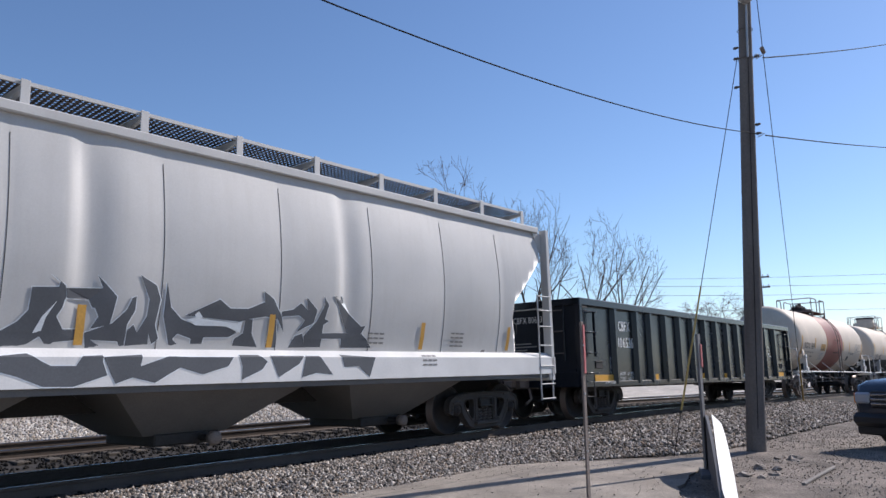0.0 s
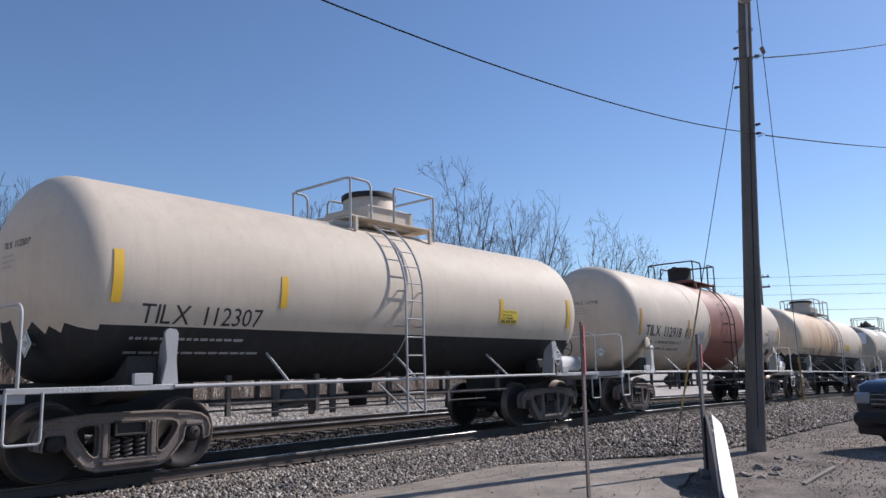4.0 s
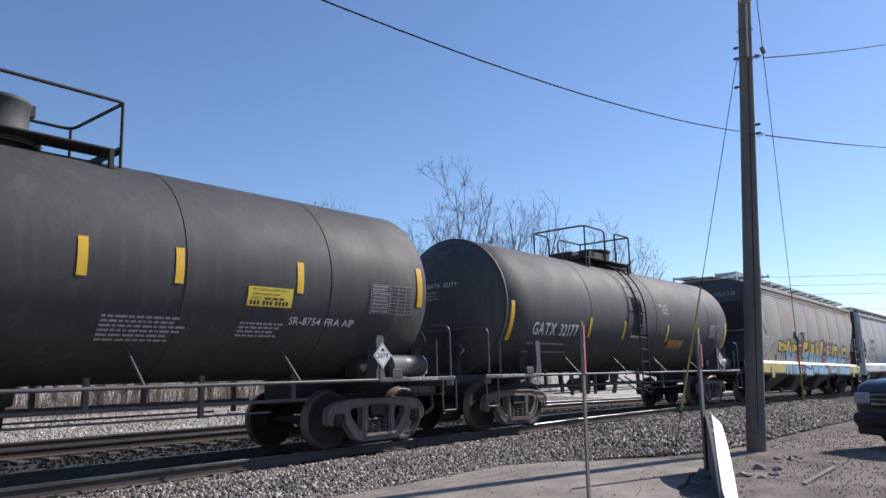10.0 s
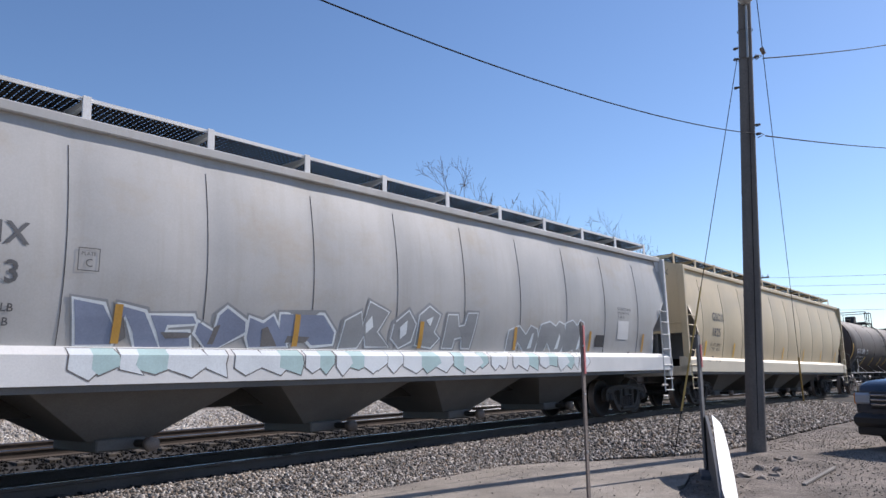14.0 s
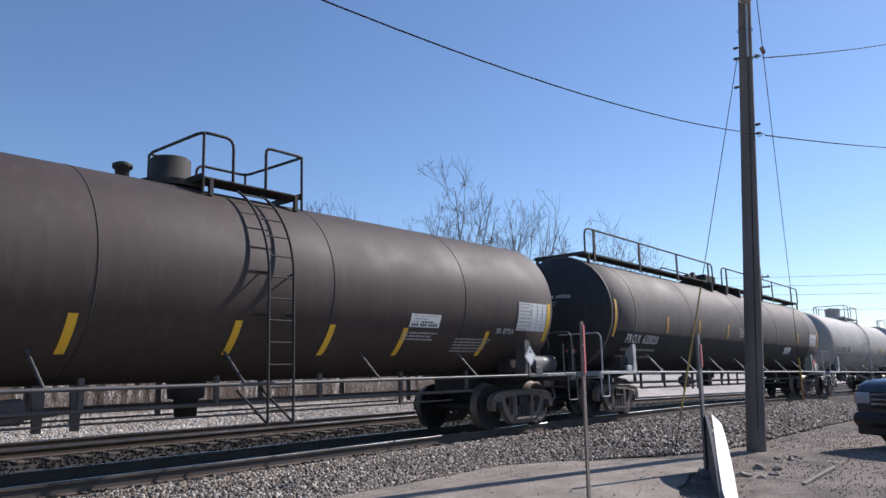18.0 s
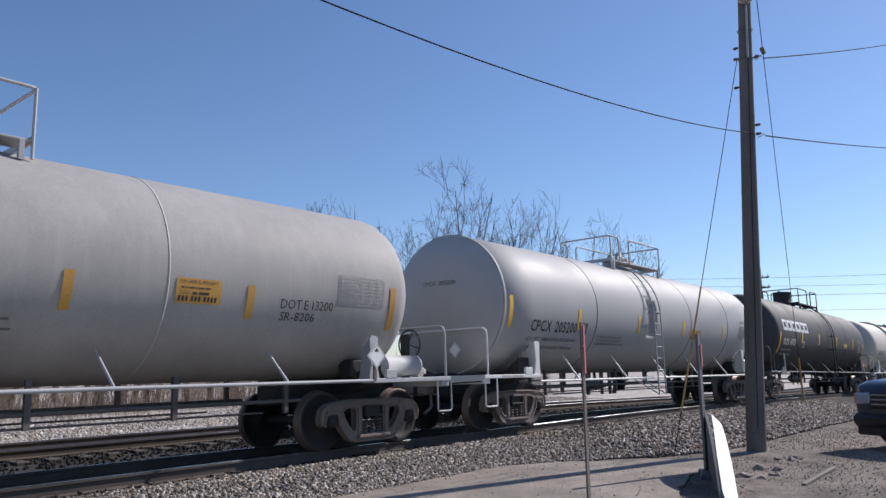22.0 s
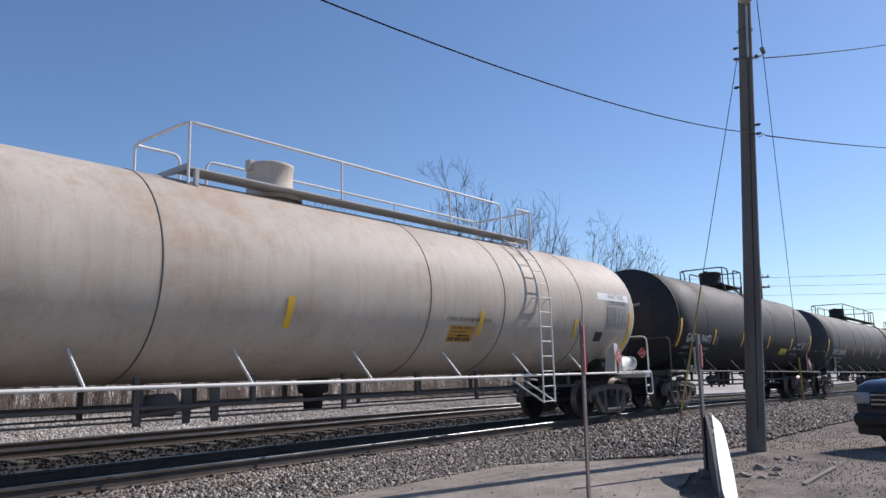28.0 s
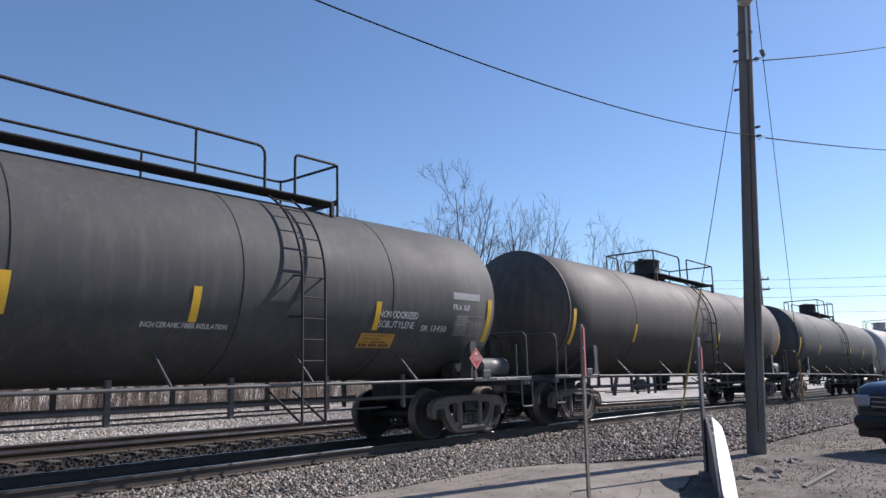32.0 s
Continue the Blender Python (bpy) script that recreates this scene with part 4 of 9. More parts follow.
def hopper_car(i, lead, length, label, body_mat, sill_mat, dark_mat, top=4.2, panels=9, bays=3, walk_posts=8, eave_ribs=False, ladder_mat=None, frame_mat=None, seam=None, tape=None, st=1.56, seams=(), tapes=(), end_mat=None, boxed=False, bay_at=(), creases=()):
    h = length / 2
    car = thing("hopper_car", label, "hopper car", "cars of the freight train")
    ladder_mat, end_mat = ladder_mat or body_mat, end_mat or body_mat
    SILL_TOP[car.name] = st
    CREASES[car.name] = [o - h for o in creases]
    SKIN[car.name] = (seams[0] - h, seams[1] - seams[0]) if seams else (0.3 - h, (length - 0.6) / panels)
    u = lambda off: off - h
    cut, edge = (boxed_cut, 0.15) if boxed else (hopper_cut, 0.30)
    zs = [st - 0.04, 1.75, 1.95, 2.2, 2.4, 2.55, 2.8, 3.05, 3.3, 3.55, 3.7, 3.9, 4.05, top]
    marks = sorted({round(v, 4) for v in [-h + edge] + [u(o) for o in seams or [0.3 + (length - 0.6) * j / panels for j in range(1, panels)]] + [h - edge] if -h + edge - 0.01 < v < h - edge + 0.01})
    cells = 24 if creases else 10
    xs = [a + (b - a) * k / cells for a, b in zip(marks, marks[1:]) for k in range(cells)] + [marks[-1]]
    n = len(xs) - 1
    s = Shape()
    rows = []
    for z in zs:
        c = cut(z)
        line = [min(max(x, -h + c), h - c) for x in xs]
        rows.append([(x, -hopper_side(z, top) - swell(car, x, z, top), z) for x in line] + [(x, hopper_side(z, top) + swell(car, x, z, top), z) for x in line[::-1]])
    m = len(rows[0])
    fs = [(a * m + j, a * m + (j + 1) % m, (a + 1) * m + (j + 1) % m, (a + 1) * m + j) for a in range(len(rows) - 1) for j in range(m)]
    flat = [p for r in rows for p in r]
    s.add(flat, [f for k, f in enumerate(fs) if k % m not in (n, m - 1)], True)
    body = part("hopper_body", s, body_mat, car)
    ends = Shape().add(flat, [f for k, f in enumerate(fs) if k % m in (n, m - 1)], False)
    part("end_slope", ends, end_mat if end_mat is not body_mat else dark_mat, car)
    # roof
    rs = Shape()
    prof = [(-hopper_side(top, top) - 0.03, top - 0.06), (-hopper_side(top, top) - 0.03, top), (-1.0, top + 0.16), (-0.5, top + 0.25), (0.5, top + 0.25), (1.0, top + 0.16), (hopper_side(top, top) + 0.03, top), (hopper_side(top, top) + 0.03, top - 0.06)]
    rs.slab(prof, "x", -h + edge - 0.04, h - edge + 0.04)
    part("roof", rs, body_mat, car)
    for sy in (-1, 1):
        e = part("eave", Shape().box(-h + edge - 0.04, h - edge + 0.04, sy * 1.40, sy * 1.50, top - 0.10, top + 0.03, 0.015), body_mat, car)
        if eave_ribs:
            for k in (0, 1, 2):
                part("eave_rib", Shape().box(-h + 0.3, h - 0.3, sy * 1.40, sy * 1.475, top - 0.20 - 0.09 * k, top - 0.16 - 0.09 * k, 0.01), body_mat, e)
        sill = part("side_sill", Shape().slab([(sy * 1.30, st - 0.44), (sy * 1.60, st - 0.44), (sy * 1.60, st - 0.10), (sy * 1.46, st), (sy * 1.30, st)][::sy], "x", -h, h), sill_mat, car)
        # dark strip that stands in for the shadow line below the sill
        part("sill_shadow_strip", Shape().box(-h + 0.02, h - 0.02, sy * 1.55, sy * 1.40, st - 0.52, st - 0.443), dark_mat, car)
        for x0, e in ((-h, 1), (h, -1)):
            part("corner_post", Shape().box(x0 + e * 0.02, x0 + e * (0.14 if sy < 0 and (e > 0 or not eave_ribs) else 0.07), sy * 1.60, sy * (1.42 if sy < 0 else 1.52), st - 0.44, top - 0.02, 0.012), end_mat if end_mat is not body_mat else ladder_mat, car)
            part("corner_gusset", Shape().slab([(x0 + e * 0.1, top - 0.7), (x0 + e * 0.1, top - 0.1), (x0 + e * 0.45, top - 0.1)], "y", sy * 1.44, sy * 1.46), ladder_mat, car)
            lad = part("ladder", Shape().tube([(x0 + e * 0.60, sy * 1.60, 0.55), (x0 + e * 0.60, sy * 1.60, 2.75)], 0.016, 6), ladder_mat, car)
            for z in (0.58, 0.88, 1.25, 1.68, 2.08, 2.42, 2.72):
                part("rung", Shape().tube([(x0 + e * 0.08, sy * 1.615, z), (x0 + e * 0.60, sy * 1.615, z)], 0.014, 5), ladder_mat, lad)
            part("stile", Shape().tube([(x0 + e * 0.14, sy * 1.60, 0.55), (x0 + e * 0.14, sy * 1.60, 1.2)], 0.016, 6), ladder_mat, lad)
        for x in [u(o) for o in seams] or [-h + 0.3 + (length - 0.6) * j / panels for j in range(1, panels)]:
            zz = [z for z in zs if cut(z) < x + h < length - cut(z)]
            part("seam", Shape().tube([(x, sy * (hopper_side(z, top) + 0.003 + swell(car, x, z, top)), z) for z in zz if z < top - 0.3], 0.004, 4), seam or black_steel, body)
    low = 2.2 if boxed else 3.55
    for x0, e in ((-h, 1), (h, -1)):
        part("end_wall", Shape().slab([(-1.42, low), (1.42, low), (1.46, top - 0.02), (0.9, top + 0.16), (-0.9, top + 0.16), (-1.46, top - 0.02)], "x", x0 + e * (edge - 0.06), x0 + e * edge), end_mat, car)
        # slope sheet and webs: the recess's shade is carried by a dark colour
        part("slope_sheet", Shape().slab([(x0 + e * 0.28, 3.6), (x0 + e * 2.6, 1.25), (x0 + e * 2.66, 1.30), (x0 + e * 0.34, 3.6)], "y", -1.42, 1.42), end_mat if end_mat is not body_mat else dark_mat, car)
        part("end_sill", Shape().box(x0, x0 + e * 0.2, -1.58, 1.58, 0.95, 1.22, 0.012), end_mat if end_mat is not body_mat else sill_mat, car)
        part("shear_plate", Shape().box(x0 + e * 0.1, x0 + e * 2.2, -1.45, 1.45, 1.12, 1.17), black_steel, car)
        part("stub_sill", Shape().box(x0 + e * 0.1, x0 + e * 3.0, -0.22, 0.22, 0.72, 1.16, 0.015), black_steel, car)
        for y in (-0.55, 0.55):
            part("end_brace", Shape().box(x0 + e * 0.12, x0 + e * 0.22, y - 0.035, y + 0.035, 1.2, 2.45, 0.01), dark_mat, car)
        part("center_web", Shape().slab([(x0 + e * 0.9, 1.2), (x0 + e * 2.3, 1.2), (x0 + e * 2.3, 1.6), (x0 + e * 0.9, 2.95)], "y", -0.04, 0.04), dark_mat, car)
        part("end_grab", Shape().tube([(x0 + e * 0.04, -1.4, 2.5), (x0 + e * 0.02, -0.5, 2.5)], 0.014, 5), ladder_mat, car)
        part("coupler", COUPLER, brown_steel, car, at=pose(x0 - e * 0.1, 0, 0, 0, 0, 180 if e > 0 else 0))
        truck(car, x0 + e * 1.85, frame_mat or black_steel_frame)
    part("air_reservoir", Shape().lathe([(-0.45, 0.0), (-0.44, 0.12), (-0.4, 0.2), (0.4, 0.2), (0.44, 0.12), (0.45, 0.0)], Matrix.Translation((h - 1.1, -0.8, 1.55)), 18), white_paint, car)
    part("brake_wheel", Shape().tube([(h - 0.06, -0.4 + 0.27 * math.cos(a), 2.1 + 0.27 * math.sin(a)) for a in [j * math.pi / 10 for j in range(20)]], 0.016, 6, closed=True), black_steel, car)
    # discharge bays
    b0, b1 = 3.1, length - 3.1
    g, gy, gz = (0.62, 0.6, 0.42) if bay_at else (0.42, 0.55, 0.42)
    for k in range(len(bay_at) or bays):
        c = u(bay_at[k]) if bay_at else u(b0 + (b1 - b0) * (k + 0.5) / bays)
        w, zt = (1.45, 1.04) if bay_at else ((b1 - b0) / bays / 2, 1.25)
        bay = Shape()
        vs = [(c - w, -1.42, zt), (c + w, -1.42, zt), (c + w, 1.42, zt), (c - w, 1.42, zt), (c - g, -gy, gz), (c + g, -gy, gz), (c + g, gy, gz), (c - g, gy, gz)]
        bay.add(vs, [(3, 2, 1, 0), (4, 5, 6, 7), (0, 1, 5, 4), (1, 2, 6, 5), (2, 3, 7, 6), (3, 0, 4, 7)])
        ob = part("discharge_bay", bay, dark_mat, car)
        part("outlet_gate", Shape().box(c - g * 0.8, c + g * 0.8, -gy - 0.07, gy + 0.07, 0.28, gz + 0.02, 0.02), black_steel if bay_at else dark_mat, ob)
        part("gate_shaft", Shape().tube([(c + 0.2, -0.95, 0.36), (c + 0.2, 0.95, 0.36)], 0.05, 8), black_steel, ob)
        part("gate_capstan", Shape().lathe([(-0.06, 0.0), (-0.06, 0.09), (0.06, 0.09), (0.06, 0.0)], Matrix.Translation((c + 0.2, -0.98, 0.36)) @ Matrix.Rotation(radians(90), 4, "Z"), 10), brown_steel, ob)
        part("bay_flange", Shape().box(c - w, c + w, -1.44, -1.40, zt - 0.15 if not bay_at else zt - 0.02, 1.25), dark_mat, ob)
    part("center_sill", Shape().box(-h + 2, h - 2, -0.2, 0.2, 0.75, 1.1), black_steel, car)
    # roof walkway: side rails on posts, crossed slats between them
    for sy in (-1, 1):
        wz = top + 0.40
        walkw = part("roof_walkway", Shape().box(-h + 0.35, h - 0.35, sy * 1.16, sy * 1.14, wz - 0.03, wz + 0.02), ladder_mat, car)
        part("walkway_edge", Shape().box(-h + 0.35, h - 0.35, sy * 0.42, sy * 0.40, wz - 0.03, wz + 0.02), ladder_mat, walkw)
        # an open lattice of cross bars and long bars
        gr = Shape()
        bw = 0.055 if eave_ribs else 0.068 if boxed else 0.052
        for j in range(int((length - 0.7) / 0.08)):
            x = -h + 0.36 + j * 0.08
            gr.add([(x, sy * 1.14, wz), (x + bw, sy * 1.14, wz), (x + 0.04 + bw, sy * 0.42, wz), (x + 0.04, sy * 0.42, wz)], [(0, 1, 2, 3)])
        for j in range(0 if eave_ribs else 8):
            y = sy * (0.42 + 0.09 * (j + 0.5))
            gr.add([(-h + 0.36, y - 0.024, wz - 0.012), (h - 0.36, y - 0.024, wz - 0.012), (h - 0.36, y + 0.024, wz - 0.012), (-h + 0.36, y + 0.024, wz - 0.012)], [(0, 1, 2, 3)])
        tagged(part("walkway_grating", gr, grey_paint if eave_ribs else black_steel if boxed else dusty_steel, walkw), kind="stuff")
        for j in range(walk_posts + 1):
            x = -h + 0.4 + (length - 0.8) * j / walk_posts
            part("walkway_post", Shape().box(x - 0.055, x + 0.055, sy * 1.19, sy * 1.17, top + 0.06, wz + 0.03, 0.004), ladder_mat, walkw)
            part("walkway_arm", Shape().slab([(sy * 1.15, wz - 0.07), (sy * 0.4, wz - 0.19), (sy * 0.4, wz - 0.02), (sy * 1.15, wz - 0.02)], "x", x - 0.03, x + 0.03), ladder_mat, walkw)
    for x0, e in ((-h, 1), (h, -1)):
        part("end_walkway", Shape().box(x0 + e * 0.02, x0 + e * 0.42, -0.45, 0.75, top + 0.24, top + 0.28, 0.008), ladder_mat, car)
    part("hatch_coaming", Shape().box(-h + 0.8, h - 0.8, -0.3, 0.3, top + 0.24, top + 0.32, 0.01), body_mat, car)
    for x in [u(o) for o in tapes] or [u(length * (j + 0.5) / panels) for j in range(0, panels, 2)] + [u(1.75)]:
        part("reflector", Shape().add([(x - 0.05, -(hopper_side(z, top) + 0.018 + swell(car, x, z, top)), z) for z in (st + 0.04, st + 0.25, st + 0.5)] + [(x + 0.05, -(hopper_side(z, top) + 0.018 + swell(car, x, z, top)), z) for z in (st + 0.04, st + 0.25, st + 0.5)], [(0, 3, 4, 1), (1, 4, 5, 2)]), tape or amber_tape, car)
    CARS.append((car, lead, length))
    return car, u, top


black_steel_frame = material("sooty_cast_steel", (0.07, 0.062, 0.056), 0.85, 0.2, grain=0.3, patch=0.3, bump=0.4)
oily_steel = material("oily_black_steel", (0.028, 0.027, 0.027), 0.75, 0.1, grain=0.3, patch=0.3, bump=0.4)


def gondola_car(i, lead, length, label, mat):
    h = length / 2
    car = thing("gondola_car", label, "gondola car", "cars of the freight train")
    zt, zb = 2.65, 0.82
    part("floor", Shape().box(-h + 0.1, h - 0.1, -1.42, 1.42, 1.0, 1.07), mat, car)
    for sy in (-1, 1):
        side = part("side_wall", Shape().box(-h + 0.05, h - 0.05, sy * 1.40, sy * 1.43, zb, zt, 0.005), mat, car)
        part("top_chord", Shape().box(-h, h, sy * 1.36, sy * 1.56, zt - 0.02, zt + 0.15, 0.015), mat, car)
        part("side_sill", Shape().box(-h + 0.02, h - 0.02, sy * 1.36, sy * 1.52, zb - 0.08, zb + 0.05, 0.012), mat, car)
        for o in (1.80, 3.01, 3.84, 4.82, 5.80, 6.77, 7.74, 8.70, 9.68, 10.66, 11.64, 12.75, 13.6, length - 1.8):
            x = o - h
            part("side_post", Shape().slab([(x - 0.11, sy * 1.43), (x - 0.055, sy * 1.55), (x + 0.055, sy * 1.55), (x + 0.11, sy * 1.43)][::-sy], "z", zb - 0.02, zt), mat, side)
        for j, x in enumerate((-h + 1.24, -h + 4.1, -h + 7.5, h - 7.0, h - 4.0, h - 1.24)):
            w = 0.46 if j in (0, 5) else 0.22
            part("reflector", Shape().box(x - w, x + w, sy * 1.434, sy * 1.446, zb + 0.05, zb + 0.20), gold_tape, car)
        for x0, e in ((-h, 1), (h, -1)):
            part("corner_post", Shape().box(x0, x0 + e * 0.13, sy * 1.40, sy * 1.56, zb - 0.05, zt, 0.012), mat, car)
            part("corner_bead", Shape().tube([(x0 + e * 0.145, sy * 1.555, zb), (x0 + e * 0.145, sy * 1.555, zt - 0.08)], 0.008, 5), dusty_steel, car)
            part("corner_plate", Shape().box(x0 + e * 0.08, x0 + e * 0.31, sy * 1.56, sy * 1.575, zt - 0.075, zt - 0.045), dusty_steel, car)
            lad = part("ladder", Shape().box(x0 + e * 0.63, x0 + e * 0.68, sy * 1.52, sy * 1.59, zb + 0.62, zt - 0.13, 0.006), mat, car)
            for z in (zb + 0.24, zb + 0.71, zb + 1.19, zb + 1.67):
                part("rung", Shape().tube([(x0 + e * 0.13, sy * 1.50, z), (x0 + e * 0.15, sy * 1.60, z), (x0 + e * 0.67, sy * 1.60, z), (x0 + e * 0.69, sy * 1.44, z)], 0.014, 6), mat, lad)
                for o in (0.15, 0.67):
                    part("bolt", Shape().lathe([(-0.012, 0.0), (-0.012, 0.018), (0.012, 0.018), (0.012, 0.0)], Matrix.Translation((x0 + e * o, sy * 1.607, z)) @ Matrix.Rotation(radians(90), 4, "Z"), 6), dusty_steel, lad)
            part("jacking_pocket", Shape().box(x0 + e * 0.84, x0 + e * 1.18, sy * 1.434, sy * 1.45, 1.17, 1.33, 0.006), black_steel, side)
            part("pocket_lip", Shape().box(x0 + e * 0.82, x0 + e * 1.20, sy * 1.434, sy * 1.462, 1.33, 1.345), dusty_steel, side)
            part("sill_step", Shape().tube([(x0 + e * 0.2, sy * 1.52, 0.9), (x0 + e * 0.2, sy * 1.52, 0.53), (x0 + e * 0.58, sy * 1.52, 0.53), (x0 + e * 0.58, sy * 1.52, 0.9)], 0.014, 6), dusty_steel, car)
    for x0, e in ((-h, 1), (h, -1)):
        end = part("end_wall", Shape().box(x0 + e * 0.06, x0 + e * 0.10, -1.40, 1.40, zb, zt + 0.1, 0.005), gondola_end, car)
        part("end_chord", Shape().box(x0, x0 + e * 0.18, -1.50, 1.50, zt - 0.02, zt + 0.15, 0.015), mat, car)
        part("end_rib", Shape().box(x0 + e * 0.02, x0 + e * 0.09, -1.38, 1.38, 1.08, 1.15, 0.01), gondola_end, end)
        lad = part("end_ladder", Shape().box(x0 - e * 0.06, x0 - e * 0.01, -e * 1.16, -e * 1.10, 1.35, zt - 0.05, 0.008), mat, car)
        part("stile", Shape().box(x0 - e * 0.06, x0 - e * 0.01, -e * 0.62, -e * 0.57, 1.35, zt - 0.05, 0.008), mat, lad)
        for z in (1.53, 2.04, 2.53):
            part("rung", Shape().tube([(x0 - e * 0.06, -e * 1.12, z), (x0 - e * 0.06, -e * 0.60, z)], 0.014, 6), dusty_steel, lad)
        part("end_sill", Shape().box(x0, x0 + e * 0.2, -1.45, 1.45, 0.75, 1.1, 0.012), gondola_end, car)
        part("coupler", COUPLER, brown_steel, car, at=pose(x0 - e * 0.1, 0, 0, 0, 0, 180 if e > 0 else 0))
        truck(car, x0 + e * 1.75, oily_steel)
    part("center_sill", Shape().box(-h + 0.2, h - 0.2, -0.2, 0.2, 0.72, 1.05, 0.01), black_steel, car)
    for j in range(9):
        x = -h + 2.8 + (length - 5.6) * j / 8
        part("cross_bearer", Shape().box(x - 0.07, x + 0.07, -1.36, 1.36, 0.85, 1.04), black_steel, car)
    part("brake_pipe", Shape().tube([(-h + 2.8, -0.9, 0.72), (h - 2.8, -0.9, 0.72)], 0.025, 6), black_steel, car)
    part("brake_cylinder", Shape().lathe([(-0.5, 0.0), (-0.5, 0.17), (0.5, 0.17), (0.5, 0.0)], Matrix.Translation((0.9, -0.75, 0.82)), 16), black_steel, car)
    CARS.append((car, lead, length))
    return car, h

# ---- the cars of the train, in order ----
cream = material("cream_tank_paint", (0.61, 0.525, 0.425), 0.66, grain=0.06, patch=0.08, bump=0.05, streak=(0.45, 0.38, 0.30), streak_amount=0.35, stain=(0.42, 0.34, 0.26), stain_amount=0.25, spec=0.25)
oxide = material("oxide_red_paint", (0.25, 0.088, 0.065), 0.6, grain=0.08, patch=0.1, bump=0.08)
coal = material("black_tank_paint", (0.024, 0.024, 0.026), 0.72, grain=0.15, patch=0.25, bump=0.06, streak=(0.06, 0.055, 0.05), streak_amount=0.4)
rusty_cream = material("rust_streaked_cream", (0.62, 0.53, 0.42), 0.66, grain=0.08, patch=0.1, bump=0.06, streak=(0.46, 0.27, 0.12), streak_amount=0.4, stain=(0.50, 0.32, 0.17), stain_amount=0.3, runs=((-2.6, 3.6, (0.46, 0.24, 0.09), 0.95), (-0.2, 0.95, (0.17, 0.06, 0.03), 1.0)), spec=0.25)
beige = material("faded_beige_paint", (0.42, 0.38, 0.32), 0.68, grain=0.08, patch=0.12, bump=0.06, streak=(0.30, 0.26, 0.21), streak_amount=0.35, spec=0.25)
patch_white = material("fresh_white_patch", (0.74, 0.74, 0.73), 0.6, grain=0.04, patch=0.05, bump=0.03, spec=0.25)
slate = material("weathered_black_paint", (0.046, 0.045, 0.046), 0.68, grain=0.15, patch=0.25, bump=0.08, streak=(0.10, 0.095, 0.09), streak_amount=0.5)
slate_dull = material("dusty_black_paint", (0.064, 0.063, 0.063), 0.72, grain=0.15, patch=0.2, bump=0.08, streak=(0.13, 0.12, 0.11), streak_amount=0.5)
brown_black = material("brown_black_paint", (0.052, 0.038, 0.033), 0.68, grain=0.15, patch=0.2, bump=0.08, streak=(0.10, 0.075, 0.065), streak_amount=0.4)
silver_grey = material("weathered_grey_paint", (0.36, 0.345, 0.325), 0.66, grain=0.1, patch=0.12, bump=0.08, streak=(0.46, 0.44, 0.41), streak_amount=0.4, spec=0.25)
silver = material("silver_grey_paint", (0.40, 0.39, 0.38), 0.58, grain=0.05, patch=0.06, bump=0.05, streak=(0.33, 0.33, 0.33), streak_amount=0.2, spec=0.25)
sand_grey = material("rust_stained_grey_paint", (0.50, 0.44, 0.37), 0.66, grain=0.1, patch=0.12, bump=0.08, streak=(0.38, 0.27, 0.18), streak_amount=0.5, stain=(0.36, 0.21, 0.11), stain_amount=0.45, spec=0.25)
white_gas = material("white_tank_enamel", (0.57, 0.525, 0.46), 0.62, grain=0.04, patch=0.06, bump=0.04, streak=(0.52, 0.48, 0.43), streak_amount=0.25, spec=0.25)
brown_grime = material("brown_grimed_paint", (0.078, 0.068, 0.061), 0.7, grain=0.15, patch=0.25, bump=0.08, streak=(0.18, 0.13, 0.10), streak_amount=0.5)
hopper_grey = material("light_grey_hopper_paint", (0.50, 0.49, 0.47), 0.5, grain=0.05, patch=0.06, bump=0.05, streak=(0.40, 0.38, 0.35), streak_amount=0.25)
hopper_white = material("white_sill_paint", (0.66, 0.65, 0.63), 0.5, grain=0.08, patch=0.1, bump=0.05)
# Dark grey for bays and end recesses, with their shade put into the colour.
hopper_dark = material("dark_grey_bay_shade", (0.13, 0.125, 0.12), 0.7, grain=0.15, patch=0.2, bump=0.1)
rust_grey = material("rust_patched_grey_paint", (0.39, 0.36, 0.31), 0.55, grain=0.08, patch=0.12, bump=0.06, streak=(0.30, 0.24, 0.18), streak_amount=0.35, stain=(0.42, 0.23, 0.11), stain_amount=0.8)
blue_grey = material("blue_grey_hopper_paint", (0.42, 0.41, 0.395), 0.5, grain=0.06, patch=0.08, bump=0.05, streak=(0.32, 0.28, 0.23), streak_amount=0.3, stain=(0.36, 0.27, 0.16), stain_amount=0.35)
tan = material("tan_hopper_paint", (0.56, 0.455, 0.29), 0.5, grain=0.05, patch=0.07, bump=0.05, streak=(0.40, 0.32, 0.22), streak_amount=0.25)
tan_sill = material("pale_tan_sill_paint", (0.58, 0.51, 0.39), 0.5, grain=0.06, patch=0.08, bump=0.05)
gondola_paint = material("blue_black_gondola_paint", (0.009, 0.012, 0.019), 0.24, grain=0.12, patch=0.3, bump=0.02, streak=(0.022, 0.025, 0.030), streak_amount=0.4, spec=0.4)
gondola_end = material("dull_blue_black_paint", (0.010, 0.013, 0.020), 0.5, grain=0.15, patch=0.3, bump=0.04, streak=(0.022, 0.025, 0.030), streak_amount=0.4, spec=0.15)
pale_seam = material("pale_weld", (0.50, 0.47, 0.43), 0.6, grain=0.1, bump=0.0)

